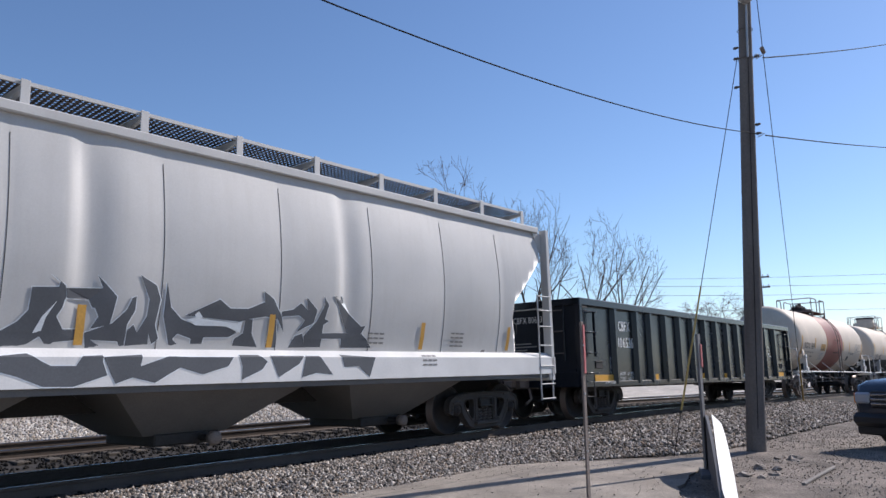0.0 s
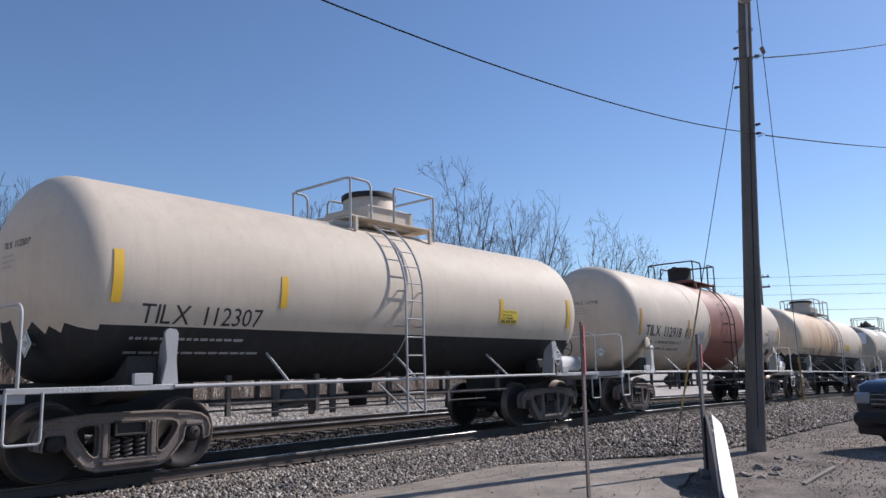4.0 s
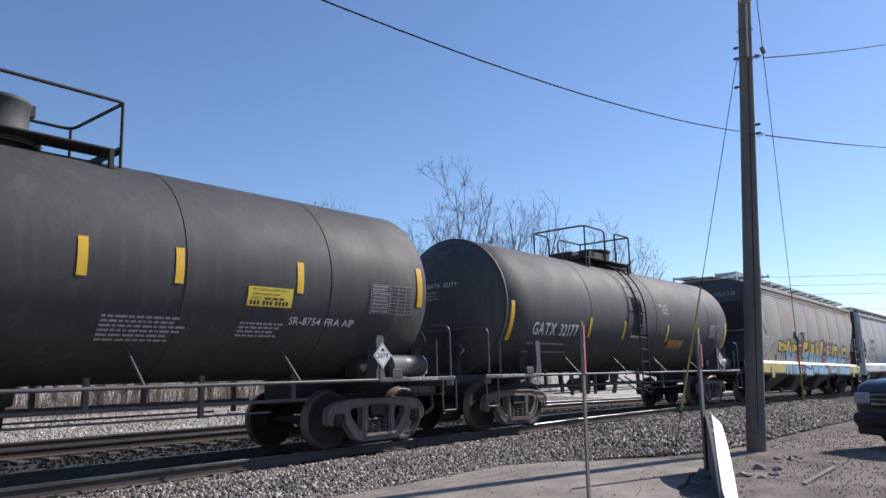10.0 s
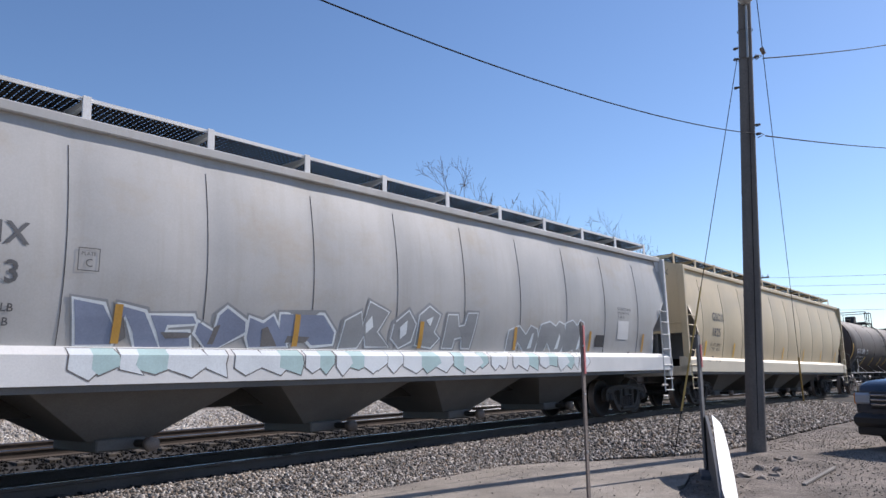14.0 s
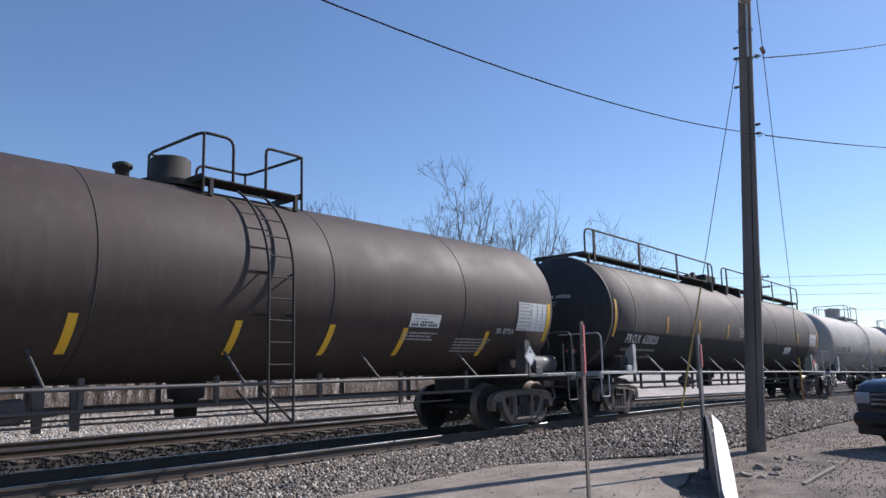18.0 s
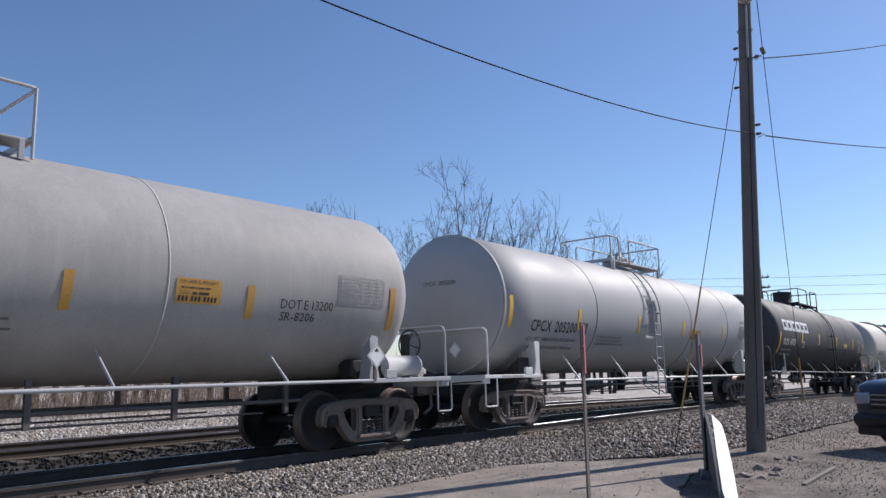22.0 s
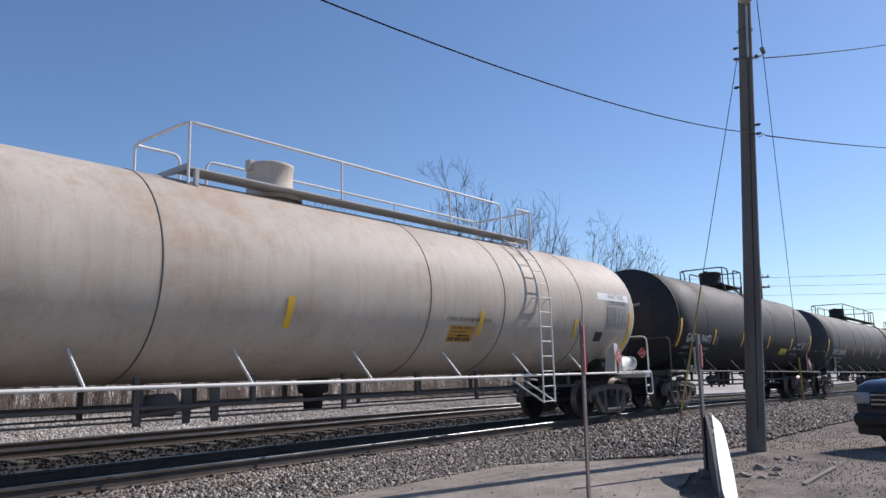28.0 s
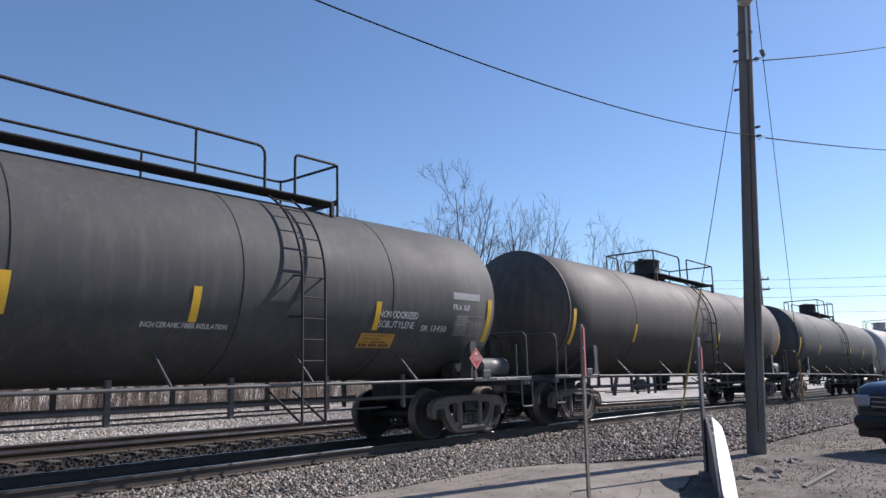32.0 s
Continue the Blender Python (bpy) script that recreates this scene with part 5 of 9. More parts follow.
# The hopper end's shade is put into this darker, bluer colour.
end_blue = material("shaded_blue_grey_end", (0.05, 0.057, 0.072), 0.6, grain=0.1, patch=0.15, bump=0.06)
lower_black = lambda cut: (lambda x, z: 1 if z < cut else 0)

hopper_car(0, -4.5, 18.5, "light grey covered hopper car with dark tags on its side", hopper_grey, hopper_white, hopper_dark, top=4.23, panels=10, bay_at=(6.55, 10.33, 14.1), creases=(8.39, 12.48), walk_posts=12, st=1.53, seams=(2.03, 3.87, 5.71, 7.55, 9.38, 11.21, 13.05, 14.89, 16.6), tapes=(2.4, 5.4, 8.42, 11.09, 14.32, 16.93))
gondola_car(1, 15.22, 16.6, "dark blue-black ribbed steel gondola car", gondola_paint)
tank_car(2, 33.08, 14.42, 1.408, "cream acid tank car with an oxide red middle band", cream, ("dome", "dome"), (1.13, 1.40), oxide, lambda x, z: 1 if 5.25 < x < 8.28 else 0, (), white_paint, brown_steel,
         6.9, (5.64, 8.05), 6.6, "valves", black_steel, brown_steel, brown_steel, (3.3, 5.25, 8.43, 9.69), amber_tape, pale_seam, (5.25, 8.28), high=0.62, mid=2.33, post_in=1.5, paddle=True)
tank_car(3, 48.5, 13.0, 1.385, "cream tank car with a black lower half", cream, ("dome", "dome"), (1.05, 0.95), coal, lower_black(-0.70), (6.3,), grey_paint, brown_steel, 6.2, (5.4, 7.6), 6.6, "box", cream, cream, grey_paint,
         (3.6, 8.9), yellow_tape, pale_seam, tall=(2.75, 2.1))
tank_car(4, 62.65, 14.95, 1.45, "cream acid tank car with an oxide red band and black drum", cream, ("dome", "dome"), (1.2, 1.25), oxide, lambda x, z: 1 if 6.15 < x < 9.18 else 0, (4.9,), white_paint, brown_steel,
         7.7, (6.7, 8.6), 7.47, "drum", black_steel, oxide, black_steel, (4.45, 6.1, 9.3, 10.4), amber_tape, pale_seam, (6.15, 9.18), tall=(2.75, 2.05), paddle=True)
tank_car(5, 78.6, 14.0, 1.388, "rust-streaked cream tank car with a black lower half", rusty_cream, ("dome", "dome"), (1.07, 1.07), coal, lower_black(-0.70), (4.05,), grey_paint, brown_steel, 7.33, (6.0, 8.53), 6.71, "box", cream, grey_paint, grey_paint,
         (3.7, 5.8, 8.75), yellow_tape, pale_seam, tall=(2.75, 2.1), brake_end=-1)
tank_car(6, 94.1, 14.6, 1.37, "faded beige tank car with fresh white patches", beige, ("dome", "dome"), (1.34, 1.44), patch_white, lambda x, z: 1 if (5.75 < x < 7.75 and z > -0.78) else 0, (), white_paint, brown_steel,
         6.9, (6.1, 7.95), 6.6, "valves", black_steel, white_paint, grey_paint, (4.18, 5.95, 7.9, 9.9), yellow_tape, pale_seam, (5.75, 7.75), tall=(2.97, 2.05), truck_in=1.76, paddle=True)
tank_car(7, 109.62, 14.43, 1.507, "weathered black tank car with a drum manway", slate, ("flat", "flat"), (0.88, 0.80), rings=(3.0, 5.2, 8.6, 11.0), trim=dark_trim, ladder=5.9, plat=(5.3, 8.05), dome=6.8, dome_kind="drum",
         dome_mat=slate, deck_mat=black_steel, rail_mat=black_steel, strips=(4.6, 7.3, 8.5, 10.4), tall=(2.98, 2.3), recess=True)
tank_car(8, 124.98, 14.4, 1.461, "dusty black tank car with low manway", slate_dull, ("flat", "flat"), (0.76, 0.92), rings=(4.17, 6.03, 7.71, 11.45), trim=dark_trim, ladder=6.56, plat=(5.2, 7.69), dome=6.9, dome_kind="low_drum",
         dome_mat=black_steel, deck_mat=black_steel, rail_mat=black_steel, strips=(4.15, 5.87, 8.45, 10.6), high=0.80, recess=True, brake_end=-1)
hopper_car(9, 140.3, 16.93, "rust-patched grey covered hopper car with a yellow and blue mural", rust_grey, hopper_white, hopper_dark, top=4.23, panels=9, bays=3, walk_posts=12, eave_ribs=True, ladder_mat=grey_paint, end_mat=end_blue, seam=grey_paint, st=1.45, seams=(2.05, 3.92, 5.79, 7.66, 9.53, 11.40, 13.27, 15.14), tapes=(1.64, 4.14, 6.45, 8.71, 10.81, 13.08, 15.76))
hopper_car(10, 158.7, 20.1, "blue-grey covered hopper car with pale tags on its sill", blue_grey, hopper_white, hopper_dark, top=4.23, panels=10, bays=4, walk_posts=11, ladder_mat=hopper_white, boxed=True, seams=(1.80, 3.60, 5.42, 7.24, 9.07, 10.9, 12.75, 14.6, 16.4, 18.2), tapes=(1.64, 4.26, 6.96, 9.7, 12.6, 15.67, 18.5))
hopper_car(11, 180.0, 19.6, "tan covered hopper car", tan, tan_sill, hopper_dark, boxed=True, top=4.23, panels=10, bays=4, walk_posts=11, tape=yellow_tape, st=1.50, seams=(1.40, 3.2, 5.0, 6.8, 8.6, 10.4, 12.2, 14.0, 15.8, 17.6), tapes=(1.64, 4.16, 6.9, 9.7, 12.6, 15.4, 18.0))
tank_car(12, 201.2, 17.85, 1.45, "brown-black tank car with a small drum", brown_black, ("flat", "flat"), (0.98, 0.85), rings=(3.4, 6.6, 10.2, 13.4), trim=dark_trim, ladder=9.1, plat=(8.3, 10.1), dome=8.25, dome_kind="small_drum",
         dome_mat=black_steel, deck_mat=black_steel, rail_mat=black_steel, strips=(4.3, 6.41, 8.6, 10.27, 11.9, 14.2), mid=1.72)
# Coal on the whole leading head puts that head's shade into the colour.
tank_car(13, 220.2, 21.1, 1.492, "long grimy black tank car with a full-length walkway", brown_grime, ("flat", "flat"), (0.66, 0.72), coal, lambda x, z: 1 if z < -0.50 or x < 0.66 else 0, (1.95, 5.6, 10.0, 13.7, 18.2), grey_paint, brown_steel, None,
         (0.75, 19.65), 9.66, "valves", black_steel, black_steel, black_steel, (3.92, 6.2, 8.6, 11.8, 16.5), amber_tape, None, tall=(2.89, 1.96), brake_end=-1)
tank_car(14, 242.25, 17.62, 1.454, "weathered silver-grey tank car with a drum manway", silver_grey, ("dome", "dome"), (1.2, 1.27), rings=(6.3, 11.6), trim=grey_paint, ladder=8.45, plat=(7.3, 10.2), dome=8.08, dome_kind="drum",
         dome_mat=silver_grey, deck_mat=grey_paint, rail_mat=grey_paint, strips=(4.3, 7.0, 10.4, 12.82), tape=amber_tape, seam=pale_seam, tall=(2.6, 1.9))
tank_car(15, 260.9, 16.8, 1.501, "clean silver-grey tank car with a low manway", silver, ("flat", "flat"), (0.68, 0.8), rings=(4.4, 10.0, 13.0), trim=white_paint, ladder=7.4, plat=(6.6, 9.66), dome=8.53, dome_kind="valves",
         dome_mat=silver, deck_mat=grey_paint, rail_mat=grey_paint, strips=(3.60, 6.62, 9.46, 12.60), tall=(2.7, 2.05), recess=True, rail_z=0.95)
tank_car(16, 278.75, 17.75, 1.538, "black tank car with large white block lettering", slate, ("dome", "dome"), (1.2, 1.33), rings=(3.4, 7.3, 12.0), trim=dark_trim, ladder=8.8, plat=(7.1, 10.19), dome=7.35, dome_kind="drum",
         dome_mat=black_steel, deck_mat=black_steel, rail_mat=black_steel, strips=(4.28, 6.9, 10.0, 13.3), tall=(2.6, 1.8), mid=2.5, brake_end=-1)
tank_car(17, 297.5, 16.75, 1.53, "white cryogenic tank car with reinforcing rings and a valve cabinet", white_gas, ("dome", "dome"), (1.02, 1.28), rings=(4.3, 8.0, 11.2), trim=white_paint, strips=(4.02, 6.64, 9.3, 12.3), seam=pale_seam, tall=(3.05, 2.16), strip_in=0.39, truck_in=1.76)
tank_car(18, 315.4, 20.92, 1.502, "long rust-stained pale grey tank car with a long walkway", sand_grey, ("flat", "dome"), (0.68, 0.95), rings=(3.0, 6.5, 11.5, 13.7, 16.7), trim=white_paint, ladder=14.93, plat=(7.2, 15.8), dome=9.16,
         dome_kind="drum", dome_mat=sand_grey, deck_mat=grey_paint, rail_mat=white_paint, strips=(4.5, 8.5, 13.0, 16.47), seam=slate_dull, tall=(2.58, 1.66), mid=2.1)
tank_car(19, 337.55, 16.25, 1.527, "matt black tank car with a drum manway", coal, ("flat", "dome"), (0.66, 1.15), rings=(2.9, 9.6, 12.2), trim=slate_dull, ladder=7.36, plat=(6.5, 8.45), dome=7.4, dome_kind="drum",
         dome_mat=black_steel, deck_mat=black_steel, rail_mat=black_steel, strips=(3.55, 6.10, 8.90, 11.72), recess=True, high=0.60)
tank_car(20, 354.9, 20.92, 1.482, "long dusty black tank car with a long walkway", slate_dull, ("flat", "flat"), (0.72, 1.2), rings=(2.9, 6.3, 8.5, 10.4, 13.3, 16.2), trim=dark_trim, ladder=14.4, plat=(7.6, 15.6), dome=9.68,
         dome_kind="drum", dome_mat=black_steel, deck_mat=black_steel, rail_mat=black_steel, strips=(4.25, 6.17, 8.16, 10.37, 12.62, 15.87))
tank_car(21, 376.75, 17.55, 1.494, "olive-brown grimed tank car with a drum manway", brown_grime, ("flat", "flat"), (0.7, 0.8), rings=(4.0, 8.0, 12.0), trim=dark_trim, ladder=9.0, plat=(6.8, 11.5), dome=8.0, dome_kind="drum",
         dome_mat=black_steel, deck_mat=black_steel, rail_mat=black_steel, strips=(4.0, 9.8, 12.8))
tank_car(22, 395.5, 17.5, 1.46, "dusty grey-black tank car with a low manway", slate_dull, ("flat", "flat"), (0.7, 0.8), rings=(4.0, 8.0, 12.0), trim=dark_trim, ladder=8.6, plat=(7.0, 10.0), dome=8.2, dome_kind="drum",
         dome_mat=black_steel, deck_mat=black_steel, rail_mat=black_steel, strips=(4.0, 9.8, 12.8))
tank_car(23, 414.2, 17.5, 1.46, "weathered pale tank car at the back of the train", silver_grey, ("dome", "dome"), (1.1, 1.1), rings=(4.0, 8.0, 12.0), trim=grey_paint, ladder=8.6, plat=(7.0, 10.0), dome=8.2, dome_kind="drum",
         dome_mat=silver_grey, deck_mat=grey_paint, rail_mat=grey_paint, strips=(4.0, 9.8, 12.8))

# ---- writing and painted marks on the cars ----
soft_ink = material("worn_dark_stencil", (0.16, 0.15, 0.145), 0.6, grain=0.2, patch=0.15, bump=0.0)
fine_rng = random.Random(11)
INFO = {c[0]: c for c in CARS}
BY = [c for c in CARS]
RAD = {2: 1.408, 3: 1.385, 4: 1.45, 5: 1.388, 6: 1.37, 7: 1.507, 8: 1.461, 12: 1.45, 13: 1.492, 14: 1.454, 15: 1.501, 16: 1.538, 17: 1.53, 18: 1.502, 19: 1.527, 20: 1.482, 21: 1.494}


def mark(i, body, x0, x1, z, height, ink, bold=0.0, sub=True, head=True):
    """A car's reporting mark from x0 to x1 with its two weight lines below and the small mark on its head."""
    car, lead, length = BY[i]
    r, zc, h = RAD[i], 1.12 + RAD[i], length / 2
    _, _, w = letters(body, height, bold)
    write_tank(car, body, x0 - h, z, height, r, zc, ink, bold, (x1 - x0) / w)
    if sub:
        for k, (dz, line) in enumerate(((0.20, sub[0] if isinstance(sub, tuple) else None), (0.37, sub[1] if isinstance(sub, tuple) else None))):
            if line:
                _, _, ww = letters(line, 0.085)
                write_tank(car, line, x0 - h - 0.05, z - dz, 0.085, r, zc, ink, 0.0, (x1 - x0) * 1.08 / ww)
            else:
                bars_tank(car, x0 - h - 0.05, z - dz, (x1 - x0) * 1.05, 1, 0.04, r, zc, grey_ink, fine_rng)
    if head:
        vs, fs, w = letters(body, 0.088)
        pts = [(0.12 - v[0], zc + 0.33 + v[1]) for v in vs]
        part("end_lettering", Shape().add([(head_x(i, y, z), y, z) for y, z in pts], fs), ink, car)
        bars_head(i, -0.25, zc + 0.22, grey_ink)


def head_x(i, y, z):
    """Where the leading head lies at a place across the car."""
    rim, prof = HEAD_TIP[i]
    k = math.hypot(y, z - 1.12 - RAD[i]) / RAD[i]
    for (d0, r0), (d1, r1) in zip(prof, prof[1:]):
        if r1 <= k <= r0:
            return rim - (d0 + (d1 - d0) * (r0 - k) / (r0 - r1)) - 0.008
    return rim - prof[-1][0] - 0.008


def bars_head(i, y, z, ink):
    car, lead, length = BY[i]
    s = Shape()
    for k in range(3):
        w = fine_rng.uniform(0.25, 0.42)
        y0 = y + 0.35
        for j in range(5):
            a, b = y0 - w * j / 5, y0 - w * (j + 0.8) / 5
            s.add([(head_x(i, p, z - k * 0.07 + q), p, z - k * 0.07 + q) for p, q in ((a, 0), (b, 0), (b, 0.025), (a, 0.025))], [(0, 1, 2, 3)])
    part("end_fine_print", s, ink, car)


def table(i, x0, x1, z0, z1, paper, ink):
    """A stencilled test table: ruled lines and rows of print."""
    ink = {dark_ink: soft_ink, pale_ink: grey_ink}.get(ink, ink)
    car, lead, length = BY[i]
    r, zc, h = RAD[i], 1.12 + RAD[i], length / 2
    t = None
    if paper:
        t = panel_tank(car, x0 - h, x1 - h, z0, z1, r, zc, paper, "test_table", "printed table panel", 0.004)
    s = Shape()
    rows = 8
    for k in range(rows + 1):
        z = z0 + (z1 - z0) * k / rows
        a = math.asin((z - zc) / r)
        y0, zz = -(r + 0.011) * math.cos(a), zc + (r + 0.011) * math.sin(a)
        s.tube([(x0 - h, y0, zz), (x1 - h, y0, zz)], 0.003, 4)
    for k in (0, 0.45, 0.65, 0.83, 1.0):
        x = x0 - h + (x1 - x0) * k
        s.tube([(x, -(r + 0.011) * math.cos(a), zc + (r + 0.011) * math.sin(a)) for a in [math.asin((z0 + (z1 - z0) * q / 5 - zc) / r) for q in range(6)]], 0.003, 4)
    p = part("table_grid", s, ink, t or car)
    for k in range(rows):
        bars_tank(t or car, x0 - h + 0.04, z0 + (z1 - z0) * (k + 0.35) / rows, (x1 - x0) * 0.4, 1, 0.018, r, zc, ink, fine_rng, name="table_print", lift=0.012)


def emergency(i, x0, x1, z0, z1, mat=None, ink=None):
    car, lead, length = BY[i]
    r, zc, h = RAD[i], 1.12 + RAD[i], length / 2
    p = panel_tank(car, x0 - h, x1 - h, z0, z1, r, zc, mat or yellow_sign, "emergency_sign", "", 0.007)
    d, wide = z1 - z0, x1 - x0
    for body, k, hi, span in (("FOR CHEMICAL EMERGENCY", 0.20, 0.13, 0.84), ("CALL", 0.64, 0.13, 0.22)):
        _, _, w = letters(body, d * hi)
        write_tank(p, body, x0 - h + wide * 0.08, z1 - d * k, d * hi, r, zc, ink or dark_ink, 0.0, wide * span / w, 0.011, "sign_lettering")
    bars_tank(p, x0 - h + wide * 0.10, z1 - d * 0.40, wide * 0.6, 1, d * 0.06, r, zc, ink or dark_ink, fine_rng, lift=0.011)
    bars_tank(p, x0 - h + wide * 0.36, z1 - d * 0.64, wide * 0.45, 1, d * 0.11, r, zc, ink or dark_ink, fine_rng, lift=0.011)
    for c in (0.08, 0.16, 0.24, 0.36, 0.44, 0.52, 0.64, 0.72, 0.80, 0.88):
        panel_tank(p, x0 - h + wide * (c - 0.026), x0 - h + wide * (c + 0.026), z0 + d * 0.08, z0 + d * 0.29, r, zc, ink or dark_ink, "number_bar", "", 0.011)


def plate_c(i, x0, x1, z0, z1, ink):
    car, lead, length = BY[i]
    r, zc, h = RAD[i], 1.12 + RAD[i], length / 2
    s = Shape()
    a = [math.asin((z - zc) / r) for z in (z0, z1)]
    loop = [(x0, a[0]), (x1, a[0]), (x1, (a[0] + a[1]) / 2), (x1, a[1]), (x0, a[1]), (x0, (a[0] + a[1]) / 2)]
    s.tube([(x - h, -(r + 0.008) * math.cos(b), zc + (r + 0.008) * math.sin(b)) for x, b in loop], 0.008, 4, closed=True)
    part("clearance_box", s, ink, car)
    write_tank(car, "PLATE", x0 - h + 0.05, z1 - 0.09, 0.05, r, zc, ink)
    write_tank(car, "C", x0 - h + 0.09, z0 + 0.04, 0.09, r, zc, ink)


def line_of(i, body, x0, x1, z, height, ink):
    car, lead, length = BY[i]
    _, _, w = letters(body, height)
    write_tank(car, body, x0 - length / 2, z, height, RAD[i], 1.12 + RAD[i], ink, 0.0, (x1 - x0) / w)


def print_block(i, x, z, wide, rows, ink, height=0.032):
    ink = {dark_ink: soft_ink, pale_ink: grey_ink}.get(ink, ink)
    car, lead, length = BY[i]
    bars_tank(car, x - length / 2, z, wide, rows, height, RAD[i], 1.12 + RAD[i], ink, fine_rng)


def sign_of(i, x0, x1, z0, z1, mat, name="sign", label="", lift=0.003):
    car, lead, length = BY[i]
    return panel_tank(car, x0 - length / 2, x1 - length / 2, z0, z1, RAD[i], 1.12 + RAD[i], mat, name, label, lift)


def hazard(i, number, mat=None, ink=None, back=1.95, z=1.46):
    car, lead, length = BY[i]
    placard(car, length / 2 - back, z, -1.52, number, mat or white_sign, ink or dark_ink)
    # its twin on the leading head, held off the shell
    d, yc, zz = 0.16, -0.56, 1.62
    x = min(head_x(i, yc + e * d, zz + g * d) for e in (-1, 0, 1) for g in (-1, 0, 1)) - 0.02
    p = part("head_placard", Shape().slab([(yc - d, zz), (yc, zz - d), (yc + d, zz), (yc, zz + d)], "x", x, x + 0.012), mat or white_sign, car, "diamond placard on the head")
    part("placard_border", Shape().add([(x - 0.003, yc + (d * k if a == 2 else -d * k if a == 0 else 0), zz + (d * k if a == 3 else -d * k if a == 1 else 0)) for k in (0.92, 0.84) for a in range(4)],
                                       [(n, (n + 1) % 4, 4 + (n + 1) % 4, 4 + n) for n in range(4)]), ink or dark_ink, p)
    if number:
        vs, fs, w = letters(number, 0.07)
        part("placard_number", Shape().add([(x - 0.004, yc + w / 2 - v[0], zz - 0.035 + v[1]) for v in vs], fs), ink or dark_ink, p)
    part("placard_stem", Shape().tube([(x + 0.012, yc, zz), (x + 0.3, yc, zz)], 0.02, 6), dusty_steel, p)


mark(2, "RCRX  1304", 1.73, 3.28, 2.08, 0.25, dark_ink, 0.004, ("LD LMT  205400 LB  93 200 KG", "LT WT   57600 LB  26 100 KG  NEW 1-92"))
emergency(2, 4.41, 5.2, 2.03, 2.33, amber_tape)
print_block(2, 4.45, 1.9, 0.7, 6, grey_ink)
print_block(2, 8.6, 1.72, 1.0, 3, dark_ink)
line_of(2, "HYDROCHLORIC ACID", 9.96, 11.15, 1.96, 0.12, dark_ink)
sign_of(2, 9.85, 10.24, 1.67, 1.88, dark_ink, "consolidated_stencil", "black stencil panel")
table(2, 11.26, 12.33, 2.02, 2.5, None, grey_ink)
hazard(2, "1789")
mark(3, "TILX  112307", 1.56, 3.40, 1.87, 0.26, dark_ink)
emergency(3, 9.2, 9.8, 2.12, 2.40)
hazard(3, "1789")
mark(4, "TILX  112918", 1.72, 4.10, 2.06, 0.28, dark_ink, 0.004, ("LD LMT  219600 LB  99600 KG", "LT WT   66400 LB  30100 KG"))
plate_c(4, 4.45, 4.76, 2.07, 2.33, dark_ink)
print_block(4, 5.1, 1.95, 1.0, 8, grey_ink)
sign_of(4, 5.35, 5.85, 2.05, 2.28, grey_ink, "worn_stencil", "worn grey stencil block")
emergency(4, 9.57, 10.36, 2.07, 2.36)
print_block(4, 9.35, 1.86, 1.0, 4, grey_ink)
line_of(4, "AAR ST-402", 11.79, 12.26, 2.38, 0.10, dark_ink)
line_of(4, "HYDROCHLORIC ACID", 11.01, 12.26, 1.99, 0.125, dark_ink)
table(4, 12.32, 13.35, 2.06, 2.6, None, grey_ink)
sign_of(4, 12.35, 12.75, 1.68, 1.89, dark_ink, "consolidated_stencil", "black stencil panel")
print_block(4, 10.8, 1.85, 1.1, 4, dark_ink)
hazard(4, "1789")
mark(5, "TILX  112306", 1.53, 3.38, 1.86, 0.26, dark_ink)
plate_c(5, 4.03, 4.36, 1.87, 2.11, dark_ink)
emergency(5, 9.18, 9.92, 2.14, 2.42)
table(5, 12.1, 12.95, 2.1, 2.5, None, grey_ink)
print_block(5, 4.4, 1.68, 1.3, 6, grey_ink, 0.05)
print_block(5, 8.7, 1.7, 1.8, 4, grey_ink)
hazard(5, "1789")
mark(6, "GATX  72741", 2.04, 3.93, 2.10, 0.27, dark_ink, 0.004, ("LD LMT  204800 LBS  92900 KGS", "LT WT   58200 LBS  26400 KGS"))
line_of(6, "NEW 03-99", 3.1, 3.7, 1.58, 0.09, dark_ink)
for x0, x1, z0, z1 in ((5.2, 5.6, 2.6, 2.98), (2.8, 4.1, 3.30, 3.64), (8.3, 8.75, 3.05, 3.35), (8.95, 10.3, 3.05, 3.4), (10.6, 12.1, 3.02, 3.4), (11.3, 12.0, 1.75, 2.0), (9.9, 10.35, 1.75, 2.0)):
    sign_of(6, x0, x1, z0, z1, patch_white, "paint_patch", "fresh white paint patch")
for ya, yb, za, zb in ((-0.20, 0.45, 2.2, 2.9), (-0.98, -0.45, 2.75, 3.42)):
    part("paint_patch", Shape().add([(head_x(6, ya + (yb - ya) * p / 6, za + (zb - za) * q / 6) - 0.006, ya + (yb - ya) * p / 6, za + (zb - za) * q / 6) for q in range(7) for p in range(7)],
                                    [(7 * q + p, 7 * q + p + 1, 7 * q + p + 8, 7 * q + p + 7) for q in range(6) for p in range(6)]), patch_white, BY[6][0], "fresh white paint patch")
emergency(6, 8.75, 9.46, 2.2, 2.48)
print_block(6, 4.55, 2.25, 1.0, 6, dark_ink)
line_of(6, "SR 13450", 11.28, 11.94, 2.62, 0.12, dark_ink)
line_of(6, "FRA AIP", 11.32, 11.86, 2.46, 0.12, dark_ink)
table(6, 12.01, 13.09, 2.29, 2.72, None, dark_ink)
line_of(6, "FRA-AIP 201901", 12.29, 12.77, 2.82, 0.05, dark_ink)
